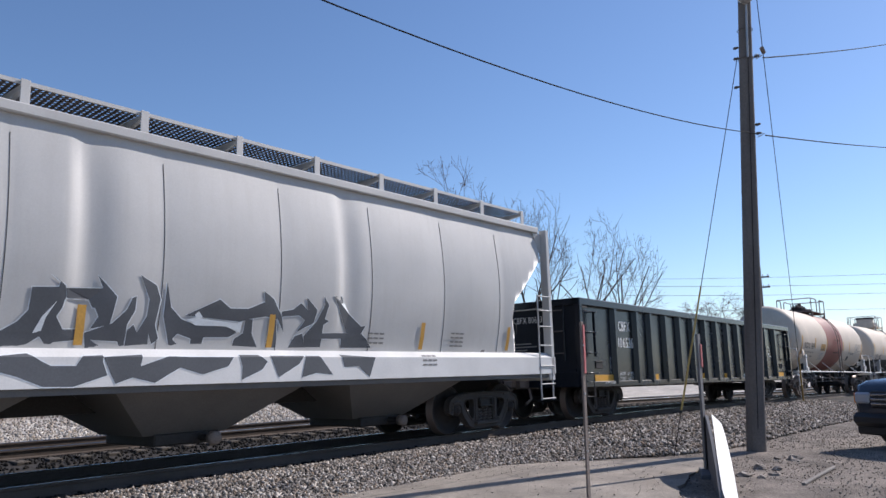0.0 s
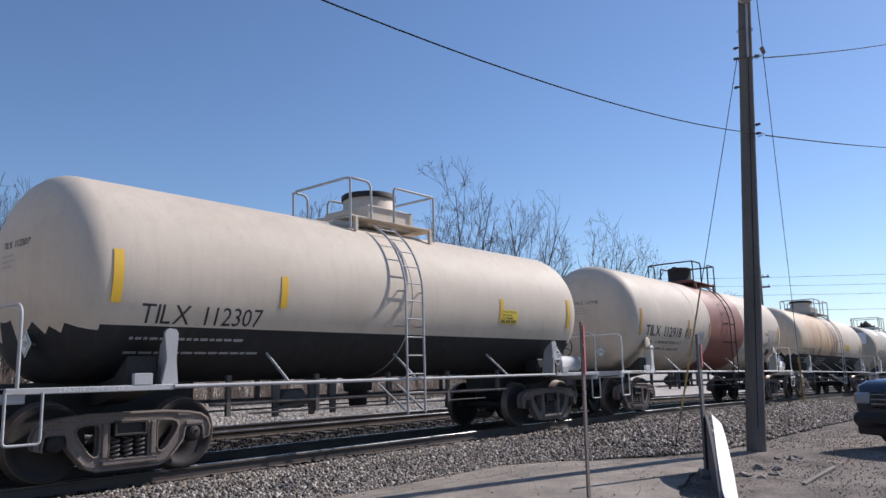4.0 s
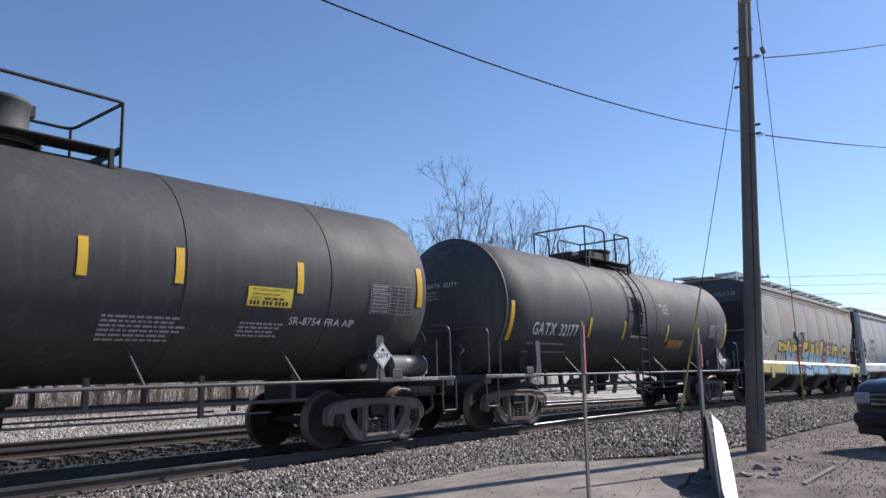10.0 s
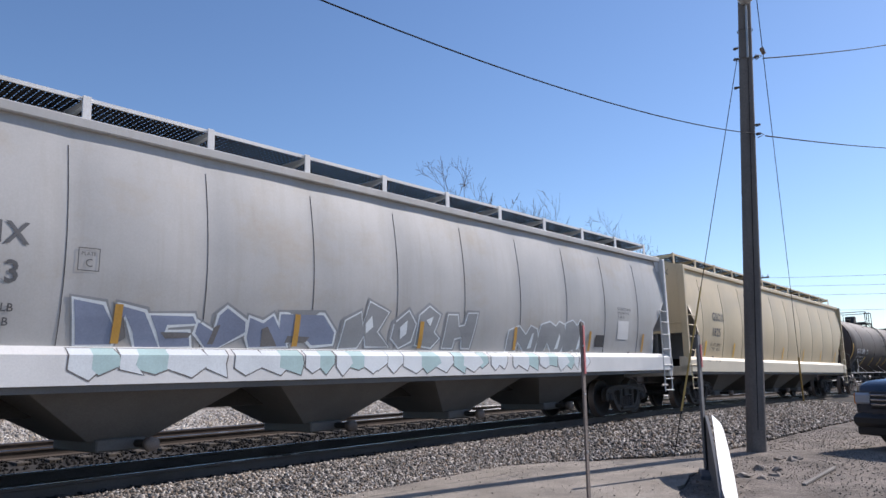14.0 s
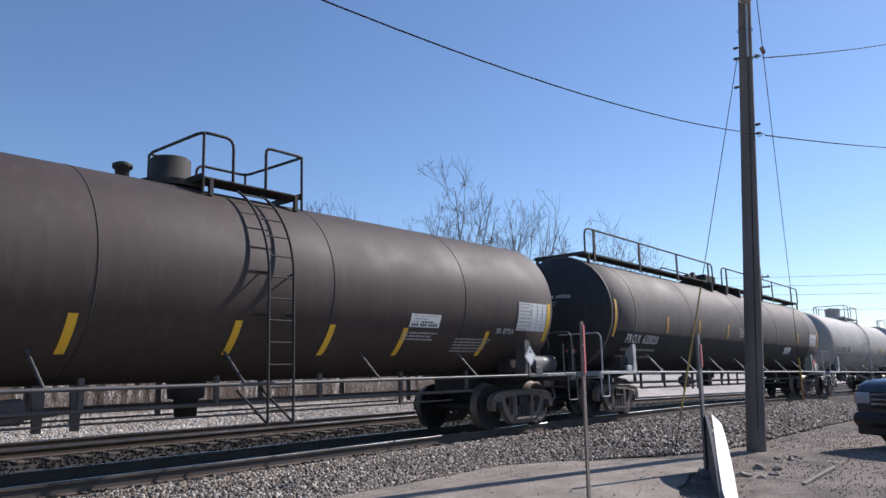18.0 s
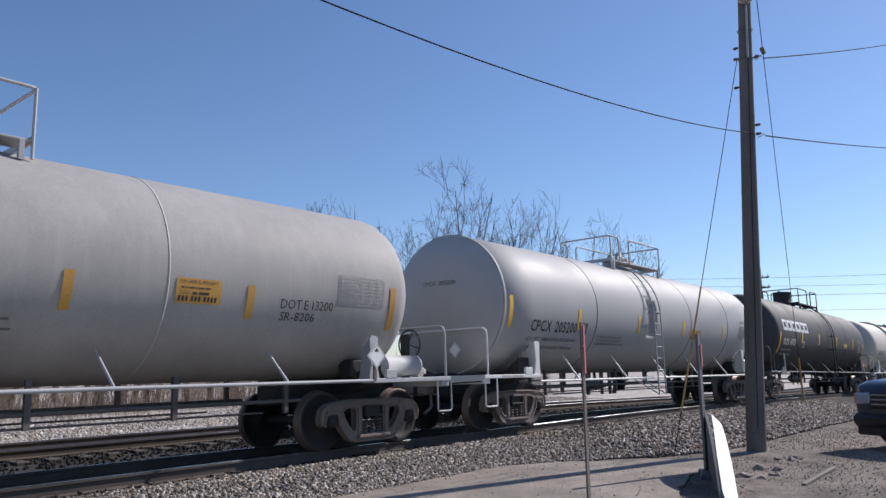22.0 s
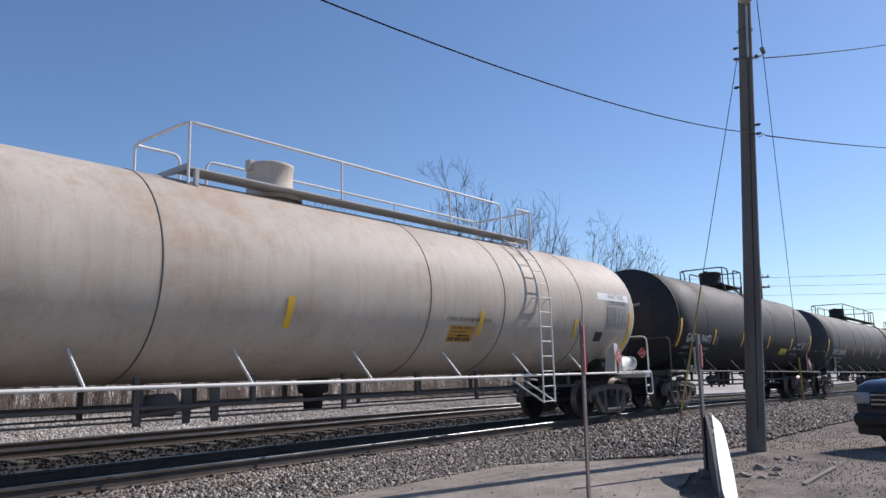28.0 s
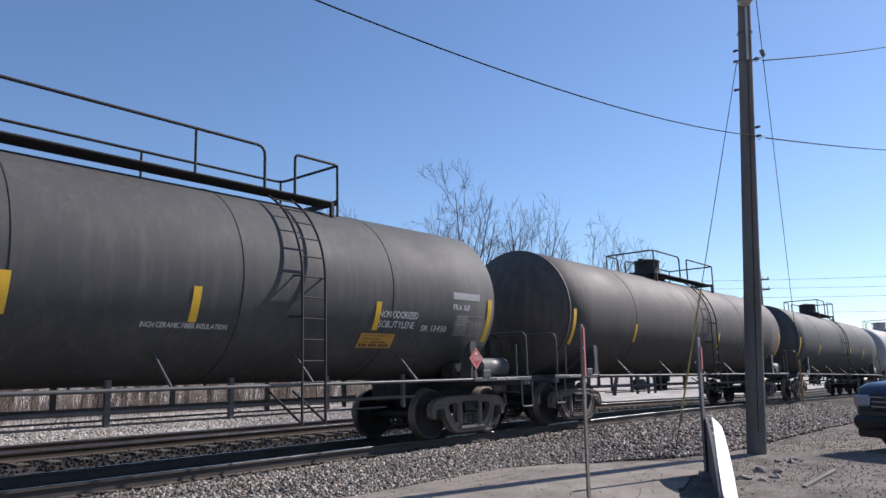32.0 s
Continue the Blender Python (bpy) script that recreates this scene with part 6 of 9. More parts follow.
line_of(6, "DOT 111S100W5", 12.34, 12.75, 2.75, 0.05, dark_ink)
hazard(6, "1789")
mark(7, "GATX  217910", 1.88, 4.05, 2.13, 0.27, pale_ink, 0.002)
plate_c(7, 4.3, 4.55, 2.1, 2.32, grey_ink)
emergency(7, 9.88, 10.66, 2.15, 2.42)
line_of(7, "SR-8754  FRA AIP", 10.69, 11.98, 1.92, 0.12, pale_ink)
table(7, 12.25, 13.25, 2.16, 2.62, None, grey_ink)
print_block(7, 7.9, 1.92, 1.1, 6, grey_ink)
print_block(7, 9.85, 1.9, 0.7, 4, grey_ink)
hazard(7, "2078")
mark(8, "GATX  32177", 1.86, 3.75, 1.94, 0.27, pale_ink, 0.002)
line_of(8, "WATER CAPACITY", 8.17, 8.79, 2.88, 0.07, pale_ink)
line_of(8, "77872 LBS", 8.38, 8.8, 2.78, 0.07, pale_ink)
line_of(8, "35300 KGS", 8.4, 8.8, 2.68, 0.07, pale_ink)
table(8, 11.9, 13.0, 2.1, 2.5, None, grey_ink)
emergency(8, 9.0, 10.0, 1.75, 1.98, amber_tape)
hazard(8, "2078")
mark(12, "GATX  96181", 2.2, 4.15, 2.08, 0.27, pale_ink, 0.004, ("LD LMT  187300 LB   84950 KG", "LT WT   75700 LB   34350 KG  NEW 6-97"))
plate_c(12, 4.6, 4.85, 2.05, 2.28, pale_ink)
emergency(12, 12.4, 13.2, 1.97, 2.2, white_sign)
table(12, 15.66, 16.75, 2.0, 2.58, white_sign, dark_ink)
line_of(12, "SR 8754", 15.0, 15.6, 1.92, 0.11, pale_ink)
print_block(12, 12.3, 1.86, 0.9, 3, pale_ink)
print_block(12, 13.8, 1.78, 1.2, 5, pale_ink)
hazard(12, "")
mark(13, "PROX  633020", 1.71, 3.62, 1.84, 0.24, pale_ink, 0.003, ("LD LMT 165300 LBS 75 000 KGS", "LT WT   97700 LBS 44 300 KGS"))
line_of(13, "WATER CAPY", 10.05, 10.5, 2.47, 0.075, pale_ink)
line_of(13, "280837 LBS", 10.05, 10.5, 2.36, 0.075, pale_ink)
line_of(13, "127388 KG", 10.05, 10.46, 2.25, 0.075, pale_ink)
emergency(13, 15.57, 16.41, 1.78, 2.04, white_sign)
table(13, 18.9, 19.95, 2.18, 2.66, white_sign, dark_ink)
hazard(13, "1219", red_sign, pale_ink)
mark(14, "TELX  73242", 1.93, 4.02, 2.07, 0.25, dark_ink, 0.0, ("LD LMT  212800 LB  96500 KG", "LT WT    73200 LB  33300 KG"))
plate_c(14, 4.45, 4.74, 2.10, 2.35, dark_ink)
emergency(14, 12.14, 12.81, 2.14, 2.46, amber_tape)
table(14, 14.95, 15.95, 2.3, 2.72, None, grey_ink)
line_of(14, "DOT E 13200", 13.83, 14.83, 2.15, 0.14, dark_ink)
line_of(14, "SR-8206", 13.85, 14.5, 1.98, 0.13, dark_ink)
print_block(14, 6.9, 1.9, 1.3, 2, dark_ink)
print_block(14, 9.3, 1.85, 0.9, 4, dark_ink)
hazard(14, "")
mark(15, "CPCX  205200", 1.75, 3.66, 2.02, 0.24, dark_ink, 0.004, ("LD LMT  188000 LB  85 300 KG", "LT WT   75000 LB  34 000 KG  NEW 8-05"))
plate_c(15, 3.85, 4.11, 2.02, 2.26, dark_ink)
line_of(15, "EXTERIOR HEATER PIPES INLET OR", 4.75, 6.0, 1.94, 0.06, dark_ink)
line_of(15, "OUTLET PIPE CAPS REQUIRED. MAXIMUM", 4.75, 6.1, 1.86, 0.06, dark_ink)
line_of(15, "OPERATING PRESSURE FOR HTR COILS 150 PSI", 4.75, 6.2, 1.78, 0.06, dark_ink)
emergency(15, 10.35, 11.11, 2.05, 2.32, amber_tape)
table(15, 14.58, 15.62, 2.15, 2.6, None, dark_ink)
line_of(15, "DOT 111A100W1", 14.60, 15.1, 2.68, 0.08, dark_ink)
hazard(15, "", white_sign, back=1.68)
mark(16, "PROX  44773", 1.81, 3.46, 2.13, 0.26, pale_ink, 0.003)
plate_c(16, 4.55, 4.8, 2.1, 2.33, pale_ink)
emergency(16, 11.8, 12.5, 2.25, 2.45)
table(16, 14.9, 16.1, 2.1, 2.5, None, pale_ink)
line_of(16, "DOT 111A100W1", 14.95, 15.7, 2.58, 0.09, pale_ink)
hazard(16, "1219", red_sign, pale_ink)
mark(17, "IAPX  1137", 2.01, 3.51, 2.10, 0.25, dark_ink, 0.004, ("LD LMT 201300 LBS 91300 KGS", "LT WT   84700 LBS 38400 KGS"))
line_of(17, "ARGON   REFRIGATED LIQUID", 7.60, 9.80, 2.07, 0.12, dark_ink)
sign_of(17, 7.89, 8.26, 2.44, 2.58, red_sign, "product_sign", "small red number panel")
sign_of(17, 7.91, 8.24, 2.46, 2.56, white_sign, "product_sign_face", "", 0.004)
line_of(17, "1951", 7.95, 8.2, 2.47, 0.08, dark_ink)
sign_of(17, 12.4, 13.2, 2.35, 2.65, grey_ink, "test_panel", "grey test panel")
table(17, 14.2, 14.9, 2.05, 2.6, None, grey_ink)
print_block(17, 3.7, 1.75, 1.3, 4, dark_ink)
print_block(17, 1.9, 1.62, 1.0, 2, dark_ink)
hazard(17, "")
mark(18, "GATX  203895", 1.4, 3.59, 2.10, 0.25, grey_ink)
line_of(18, "1/2 INCH CERAMIC FIBER INSULATION", 12.42, 13.8, 2.12, 0.075, dark_ink)
emergency(18, 12.58, 13.35, 1.74, 2.04, amber_tape)
sign_of(18, 18.14, 19.75, 2.84, 3.02, white_sign, "white_strip", "white paint strip")
sign_of(18, 18.5, 19.75, 2.14, 2.835, silver_grey, "grey_patch", "pale grey paint patch", 0.003)
line_of(18, "ISOBUTYLENE", 18.69, 19.5, 2.90, 0.11, dark_ink)
line_of(18, "NON-ODORIZED", 18.67, 19.58, 2.74, 0.11, dark_ink)
table(18, 18.55, 19.5, 2.2, 2.68, None, dark_ink)
sign_of(18, 18.08, 18.44, 1.84, 2.06, dark_ink, "consolidated_stencil", "black stencil panel")
hazard(18, "1055", red_sign, pale_ink)
mark(19, "GATX  94471", 1.46, 3.43, 1.95, 0.26, pale_ink, 0.003, ("LD LMT  178000 LBS  80700 KGS", "LT WT   84000 LBS  38100 KGS"))
plate_c(19, 3.75, 4.0, 1.93, 2.14, grey_ink)
emergency(19, 10.9, 11.8, 1.75, 1.98)
line_of(19, "FRA AIP", 13.0, 13.5, 2.12, 0.11, pale_ink)
line_of(19, "ISOBUTYLENE", 12.54, 13.53, 1.95, 0.12, pale_ink)
line_of(19, "NON   ODORIZED", 12.4, 13.4, 1.74, 0.10, grey_ink)
table(19, 13.65, 14.7, 1.95, 2.28, None, grey_ink)
hazard(19, "1055", red_sign, pale_ink)
mark(20, "GATX  203960", 2.0, 4.26, 1.93, 0.25, pale_ink, 0.003, ("LD LMT  165200 LBS  74950 KGS", "LT WT   97800 LBS  44360 KGS"))
plate_c(20, 4.5, 4.75, 1.92, 2.13, grey_ink)
line_of(20, "INCH CERAMIC FIBER INSULATION", 12.39, 13.65, 1.85, 0.075, pale_ink)
line_of(20, "NON ODORIZED", 16.5, 17.45, 2.14, 0.12, pale_ink)
line_of(20, "ISOBUTYLENE", 16.5, 17.4, 1.98, 0.12, pale_ink)
emergency(20, 16.2, 17.0, 1.65, 1.88, amber_tape)
line_of(20, "SR 13450", 17.6, 18.3, 1.95, 0.11, pale_ink)
line_of(20, "FRA AIP", 18.4, 18.9, 2.35, 0.11, pale_ink)
sign_of(20, 18.4, 19.2, 2.55, 2.68, silver, "pale_strip", "pale paint strip")
table(20, 18.5, 19.3, 1.9, 2.25, None, grey_ink)
hazard(20, "1055", red_sign, pale_ink)


def block_logo():
    """Six white block shapes on the black tank car."""
    car, lead, length = BY[16]
    r, zc, h = RAD[16], 1.12 + RAD[16], length / 2
    w, t, hi = 0.56, 0.12, 0.44
    glyphs = [[(0, 0, t, hi), (t, hi - t, w, hi), (t, 0, w, t), (w - t, t, w, hi - t)]] * 6
    a0 = math.asin((2.70 - zc) / r)
    for k, g in enumerate(glyphs):
        s = Shape()
        for x0, z0, x1, z1 in g:
            n = 4
            vs = []
            for j in range(n + 1):
                a = a0 + (z0 + (z1 - z0) * j / n) / r
                for x in (x0, x1):
                    vs.append((1.82 + k * 0.605 + x - h, -(r + 0.008) * math.cos(a), zc + (r + 0.008) * math.sin(a)))
            s.add(vs, [(2 * j, 2 * j + 1, 2 * j + 3, 2 * j + 2) for j in range(n)])
        part("logo_shape", s, pale_ink, car)


block_logo()


def argon_fittings():
    """Reinforcing rings, the valve cabinet and its pipe on the white tank car."""
    car, lead, length = BY[17]
    r, zc, h = RAD[17], 1.12 + RAD[17], length / 2
    for x in (5.76, 10.29):
        m = Matrix.Translation((0, 0, zc))
        part("stiffening_ring", Shape().lathe([(x - h - 0.07, r + 0.0), (x - h - 0.07, r + 0.12), (x - h + 0.07, r + 0.12), (x - h + 0.07, r + 0.0)], m, 64), white_gas, car)
    part("relief_pipe", Shape().tube([(10.45 - h, -(r + 0.10) * math.cos(a), zc + (r + 0.10) * math.sin(a)) for a in [radians(100 - 14 * j) for j in range(10)]], 0.035, 8), black_steel, car)
    part("relief_pipe", Shape().tube([(10.58 - h, -(r + 0.10) * math.cos(a), zc + (r + 0.10) * math.sin(a)) for a in [radians(100 - 14 * j) for j in range(10)]], 0.03, 8), grey_paint, car)
    part("relief_stack", Shape().tube([(x - h, -(r + d) * math.cos(radians(a)), zc + (r + d) * math.sin(radians(a))) for x, d, a in ((10.45, 0.10, 74), (10.30, 0.17, 72), (10.05, 0.17, 69), (9.92, 0.12, 65))], 0.045, 8), black_steel, car)
    cab = part("valve_cabinet", Shape().box(7.45 - h, 9.68 - h, -1.58, -0.3, 0.52, 1.95, 0.02), white_gas, car, "white steel valve cabinet")
    for x0, x1 in ((7.52, 8.52), (8.60, 9.62)):
        door = part("cabinet_door", Shape().box(x0 - h, x1 - h, -1.60, -1.58, 0.58, 1.90, 0.008), white_gas, cab)
        part("door_latch", Shape().box((x1 if x0 < 8 else x0) - h - 0.06, (x1 if x0 < 8 else x0) - h + 0.06, -1.63, -1.60, 1.2, 1.28, 0.01), yellow_sign, door)
    lime = material("lime_spray_paint", (0.55, 0.58, 0.10), 0.6, grain=0.15, patch=0.2, bump=0.0)
    rng = random.Random(3)
    for k, (cx, w) in enumerate(((7.85, 0.42), (8.35, 0.3), (8.85, 0.3), (9.25, 0.38))):
        s = Shape()
        pts = [(cx - h + w * math.cos(a) * rng.uniform(0.8, 1.05), 1.27 + 0.48 * math.sin(a) * rng.uniform(0.85, 1.1)) for a in [j * math.pi / 8 for j in range(16)]]
        s.add([(x, -1.604 - 0.001 * k, z) for x, z in pts], [tuple(range(16))])
        part("tag_fill", s, lime, cab)
        loop = Shape().tube([(x, -1.608, z) for x, z in pts], 0.018, 4, closed=True)
        part("tag_outline", loop, dark_ink, cab)
        part("tag_stroke", Shape().tube([(cx - h - 0.2, -1.608, 1.5), (cx - h + 0.1, -1.608, 1.15), (cx - h - 0.05, -1.608, 0.95), (cx - h + 0.22, -1.608, 1.35)], 0.016, 4), dark_ink, cab)
    for k in range(5):
        x = 7.5 - h + k * 0.42
        part("tag_stroke", Shape().tube([(x, -1.56, 2.0), (x + 0.14, -1.58, 1.75), (x + 0.28, -1.57, 2.02), (x + 0.38, -1.59, 1.8)], 0.022, 4), dark_ink, cab)


argon_fittings()


# ---- paint on the hoppers ----
def side_point(x, z, top, lift, st=1.53, car=None):
    """A point on the near side of a hopper car, on its sheet or on its sill below."""
    if z >= st:
        return (x, -(hopper_side(z, top) + lift + 0.004 + (swell(car, x, z, top) if car else 0.02)), z)
    if z >= st - 0.10:
        return (x, -(1.60 - 1.4 * (z - st + 0.10) + lift), z)
    return (x, -(1.60 + lift), z)


def laid(car, pts, levels, top, lift, st, keep=None):
    """A flat outline cut at level lines and laid on a hopper's side; keep = (height, +1 above or -1 below)."""
    bm = bmesh.new()
    try:
        bm.faces.new([bm.verts.new((x, z, 0)) for x, z in pts])
    except ValueError:
        bm.free()
        return None
    bmesh.ops.triangulate(bm, faces=bm.faces[:])
    if keep:
        bmesh.ops.bisect_plane(bm, geom=bm.verts[:] + bm.edges[:] + bm.faces[:], plane_co=(0, keep[0], 0), plane_no=(0.0, -keep[1], 0), clear_outer=True)
    lo, hi = min(p[1] for p in pts), max(p[1] for p in pts)
    for z in levels:
        if lo < z < hi:
            bmesh.ops.bisect_plane(bm, geom=bm.verts[:] + bm.edges[:] + bm.faces[:], plane_co=(0, z, 0), plane_no=(0, 1, 0))
    bm.verts.index_update()
    s = Shape().add([side_point(v.co.x, v.co.y, top, 0.001 + lift * 0.45, st, car) for v in bm.verts], [tuple(v.index for v in f.verts) for f in bm.faces])
    bm.free()
    return s if s.v else None


def paint_shape(car, pts, mat, top, lift, name):
    """A flat painted outline laid on the side, cut at the sill and at level lines."""
    st = SILL_TOP[car.name]
    s = laid(car, pts, (st - 0.10, st, 1.7, 1.9, 2.1, 2.3, 2.5, 2.7), top, lift, st)
    return part(name, s, mat, car) if s else None


def two_tone(car, pts, split, upper, lower, top, lift, st):
    for mat, keep in ((upper, 1), (lower, -1)):
        s = laid(car, pts, (st - 0.10, st, 1.7, 1.9, 2.1, 2.3, 2.5, 2.7), top, lift, st, (split, keep))
        if s:
            part("mural_letter", s, mat, car)


def grow(pts, d):
    """The outline moved outward by d."""
    n = len(pts)
    turn = sum(pts[i][0] * pts[(i + 1) % n][1] - pts[(i + 1) % n][0] * pts[i][1] for i in range(n))
    out = []
    for i in range(n):
        a, b, c = Vector(pts[i - 1]), Vector(pts[i]), Vector(pts[(i + 1) % n])
        n1, n2 = (b - a), (c - b)
        n1, n2 = Vector((n1.y, -n1.x)).normalized(), Vector((n2.y, -n2.x)).normalized()
        m = (n1 + n2)
        m = m.normalized() if m.length > 0.3 else n1
        out.append(tuple(b + m * d * (1 if turn > 0 else -1)))
    return out


mural_yellow = material("mural_yellow", (0.68, 0.50, 0.06), 0.5, grain=0.08, patch=0.12, bump=0.0)
mural_blue = material("mural_sky_blue", (0.27, 0.47, 0.66), 0.5, grain=0.08, patch=0.12, bump=0.0)
mural_black = material("mural_black", (0.03, 0.03, 0.035), 0.5, grain=0.1, patch=0.1, bump=0.0)
mural_red = material("mural_dark_red", (0.22, 0.03, 0.045), 0.5, grain=0.1, patch=0.15, bump=0.0)
mural_plum = material("mural_plum", (0.24, 0.06, 0.17), 0.5, grain=0.1, patch=0.15, bump=0.0)
mural_olive = material("mural_olive", (0.33, 0.29, 0.06), 0.5, grain=0.1, patch=0.15, bump=0.0)
mural_sill = material("mural_sill_yellow", (0.56, 0.44, 0.14), 0.5, grain=0.08, patch=0.2, bump=0.0)
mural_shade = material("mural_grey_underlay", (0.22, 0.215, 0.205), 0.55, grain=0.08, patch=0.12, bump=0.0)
pencil_grey = material("pencil_grey", (0.19, 0.185, 0.18), 0.6, grain=0.08, patch=0.1, bump=0.0)
tag_dark = material("dark_grey_spray", (0.085, 0.09, 0.10), 0.55, grain=0.12, patch=0.2, bump=0.0)
tag_blue = material("blue_grey_spray", (0.22, 0.25, 0.34), 0.55, grain=0.12, patch=0.2, bump=0.0)
tag_teal = material("pale_teal_spray", (0.42, 0.56, 0.55), 0.55, grain=0.1, patch=0.15, bump=0.0)
tag_pale = material("pale_spray", (0.68, 0.71, 0.72), 0.55, grain=0.1, patch=0.12, bump=0.0)


def mural(i):
    """Block letters, yellow above and blue below, with dark edges, and two plain painted figures between the words."""
    car, lead, length = BY[i]
    h, top, st = length / 2, 4.23, SILL_TOP[car.name]
    letters_, panels, gaps, fills, blobs, reds, plums, eyes, mouths, shades = [], [], [], [], [], [], [], [], [], []
    letters_.append([(3.52, 2.22), (4.54, 2.09), (4.53, 1.87), (4.21, 1.87), (4.14, 0.98), (3.90, 0.98), (3.98, 1.86), (3.47, 1.86)])
    letters_.append([(4.54, 2.29), (4.85, 2.26), (4.82, 1.72), (4.90, 1.72), (4.92, 2.13), (5.16, 2.02), (5.09, 0.97), (4.87, 0.98), (4.81, 1.38), (4.68, 1.38), (4.64, 0.97), (4.35, 0.97), (4.52, 1.52), (4.56, 1.91)])
    letters_.append([(5.34, 2.17), (5.94, 2.10), (5.92, 1.93), (5.59, 1.86), (5.59, 1.80), (5.92, 1.82), (5.91, 1.58), (5.59, 1.61), (5.46, 1.30), (5.99, 1.23), (5.99, 0.96), (5.20, 0.97), (5.33, 1.52)])
    letters_.append([(6.88, 2.31), (7.69, 2.27), (7.69, 2.03), (7.10, 2.00), (7.10, 1.83), (7.73, 1.95), (7.83, 2.03), (7.57, 1.40), (7.49, 1.19), (6.63, 1.32), (6.64, 1.37), (7.47, 1.40), (7.61, 1.67), (6.84, 1.52), (6.84, 1.93)])
    letters_.append([(8.13, 2.26), (8.51, 2.24), (8.64, 1.70), (8.60, 1.25), (8.57, 1.02), (7.88, 1.02), (7.86, 1.38), (8.05, 1.81)])
    letters_.append([(8.89, 2.35), (9.15, 2.34), (9.13, 2.15), (9.34, 2.07), (9.59, 1.21), (9.50, 0.97), (8.67, 0.99), (8.69, 1.38), (8.87, 1.90)])
    letters_.append([(9.68, 2.37), (9.98, 2.42), (10.07, 2.30), (9.83, 1.24), (10.18, 1.20), (10.18, 0.96), (9.54, 0.97), (9.64, 1.27), (9.64, 1.66)])
    letters_.append([(10.71, 2.24), (11.63, 2.25), (11.67, 2.03), (11.44, 1.80), (11.80, 1.81), (11.73, 1.03), (10.73, 1.01), (10.87, 1.22), (10.95, 1.77), (10.88, 1.97), (10.74, 1.98)])
    letters_.append([(11.75, 2.31), (12.65, 2.29), (12.73, 2.08), (12.51, 1.80), (12.85, 1.75), (12.79, 1.37), (12.82, 0.99), (11.81, 0.99), (11.82, 1.38), (11.90, 1.83), (11.79, 2.04)])
    letters_.append([(13.10, 2.19), (13.43, 2.21), (13.57, 1.77), (13.56, 1.37), (13.52, 0.98), (12.84, 0.97), (12.85, 1.37), (13.01, 1.83)])
    letters_.append([(13.66, 2.30), (14.62, 2.26), (14.60, 2.05), (14.70, 2.01), (14.62, 1.37), (14.61, 0.97), (13.62, 0.96), (13.59, 1.29), (13.70, 1.69)])
    panels.append([(6.66, 1.22), (7.51, 1.12), (7.73, 1.28), (7.75, 0.92), (6.64, 0.93)])
    gaps.append([(8.32, 1.83), (8.42, 1.51), (8.34, 1.32), (8.24, 1.25), (8.13, 1.33), (8.28, 1.63)])
    gaps.append([(9.04, 1.91), (9.25, 1.24), (8.92, 1.24)])
    gaps.append([(8.98, 2.17), (9.08, 2.13), (9.07, 1.65)])
    gaps.append([(11.25, 1.99), (11.48, 2.00), (11.21, 1.66), (11.66, 1.67), (11.69, 1.57), (11.03, 1.57), (11.03, 1.64)])
    gaps.append([(11.23, 1.46), (11.70, 1.48), (11.60, 1.23), (11.12, 1.22)])
    gaps.append([(12.20, 2.06), (12.45, 2.05), (12.13, 1.66), (12.67, 1.67), (12.71, 1.59), (11.98, 1.58)])
    gaps.append([(12.05, 1.42), (12.53, 1.43), (12.52, 1.01), (12.02, 1.01)])
    gaps.append([(13.27, 1.76), (13.25, 1.37), (13.10, 1.21), (13.01, 1.37)])
    gaps.append([(13.95, 2.06), (14.58, 2.02), (14.40, 1.87), (13.97, 1.90)])
    gaps.append([(13.91, 1.81), (14.43, 1.82), (14.46, 1.71), (13.92, 1.70)])
    gaps.append([(13.82, 1.50), (14.60, 1.51), (14.38, 1.25), (13.57, 1.28)])
    fills.append([(8.34, 1.63), (8.31, 1.32), (8.23, 1.29), (8.17, 1.35), (8.31, 1.54)])
    fills.append([(9.09, 1.65), (9.17, 1.27), (8.96, 1.27)])
    fills.append([(11.18, 1.43), (11.55, 1.44), (11.54, 1.27), (11.16, 1.26)])
    fills.append([(12.10, 1.37), (12.46, 1.38), (12.46, 1.03), (12.06, 1.03)])
    fills.append([(13.75, 1.42), (14.33, 1.42), (14.30, 1.30), (13.67, 1.31)])
    blobs.append([(5.05, 2.27), (5.16, 2.32), (5.28, 2.28), (5.26, 2.20), (5.13, 2.16), (5.05, 2.20)])
    blobs.append([(7.78, 2.35), (7.89, 2.42), (7.99, 2.32), (7.90, 2.23), (7.78, 2.25)])
    blobs.append([(9.23, 2.29), (9.31, 2.33), (9.47, 2.26), (9.39, 2.19), (9.27, 2.22)])
    blobs.append([(9.37, 2.16), (9.49, 2.19), (9.57, 2.11), (9.49, 2.05), (9.40, 2.08)])
    blobs.append([(8.63, 2.14), (8.71, 2.17), (8.75, 2.09), (8.73, 2.00), (8.65, 2.02)])
    blobs.append([(12.72, 2.23), (12.80, 2.30), (12.86, 2.22), (12.95, 2.15), (12.90, 2.04), (12.78, 2.09)])
    blobs.append([(14.80, 1.76), (14.98, 1.72), (15.21, 1.59), (15.31, 1.46), (14.83, 1.46)])
    blobs.append([(15.33, 1.95), (15.47, 2.02), (15.54, 1.91), (15.45, 1.80), (15.57, 1.68), (15.39, 1.62), (15.27, 1.72), (15.37, 1.83)])
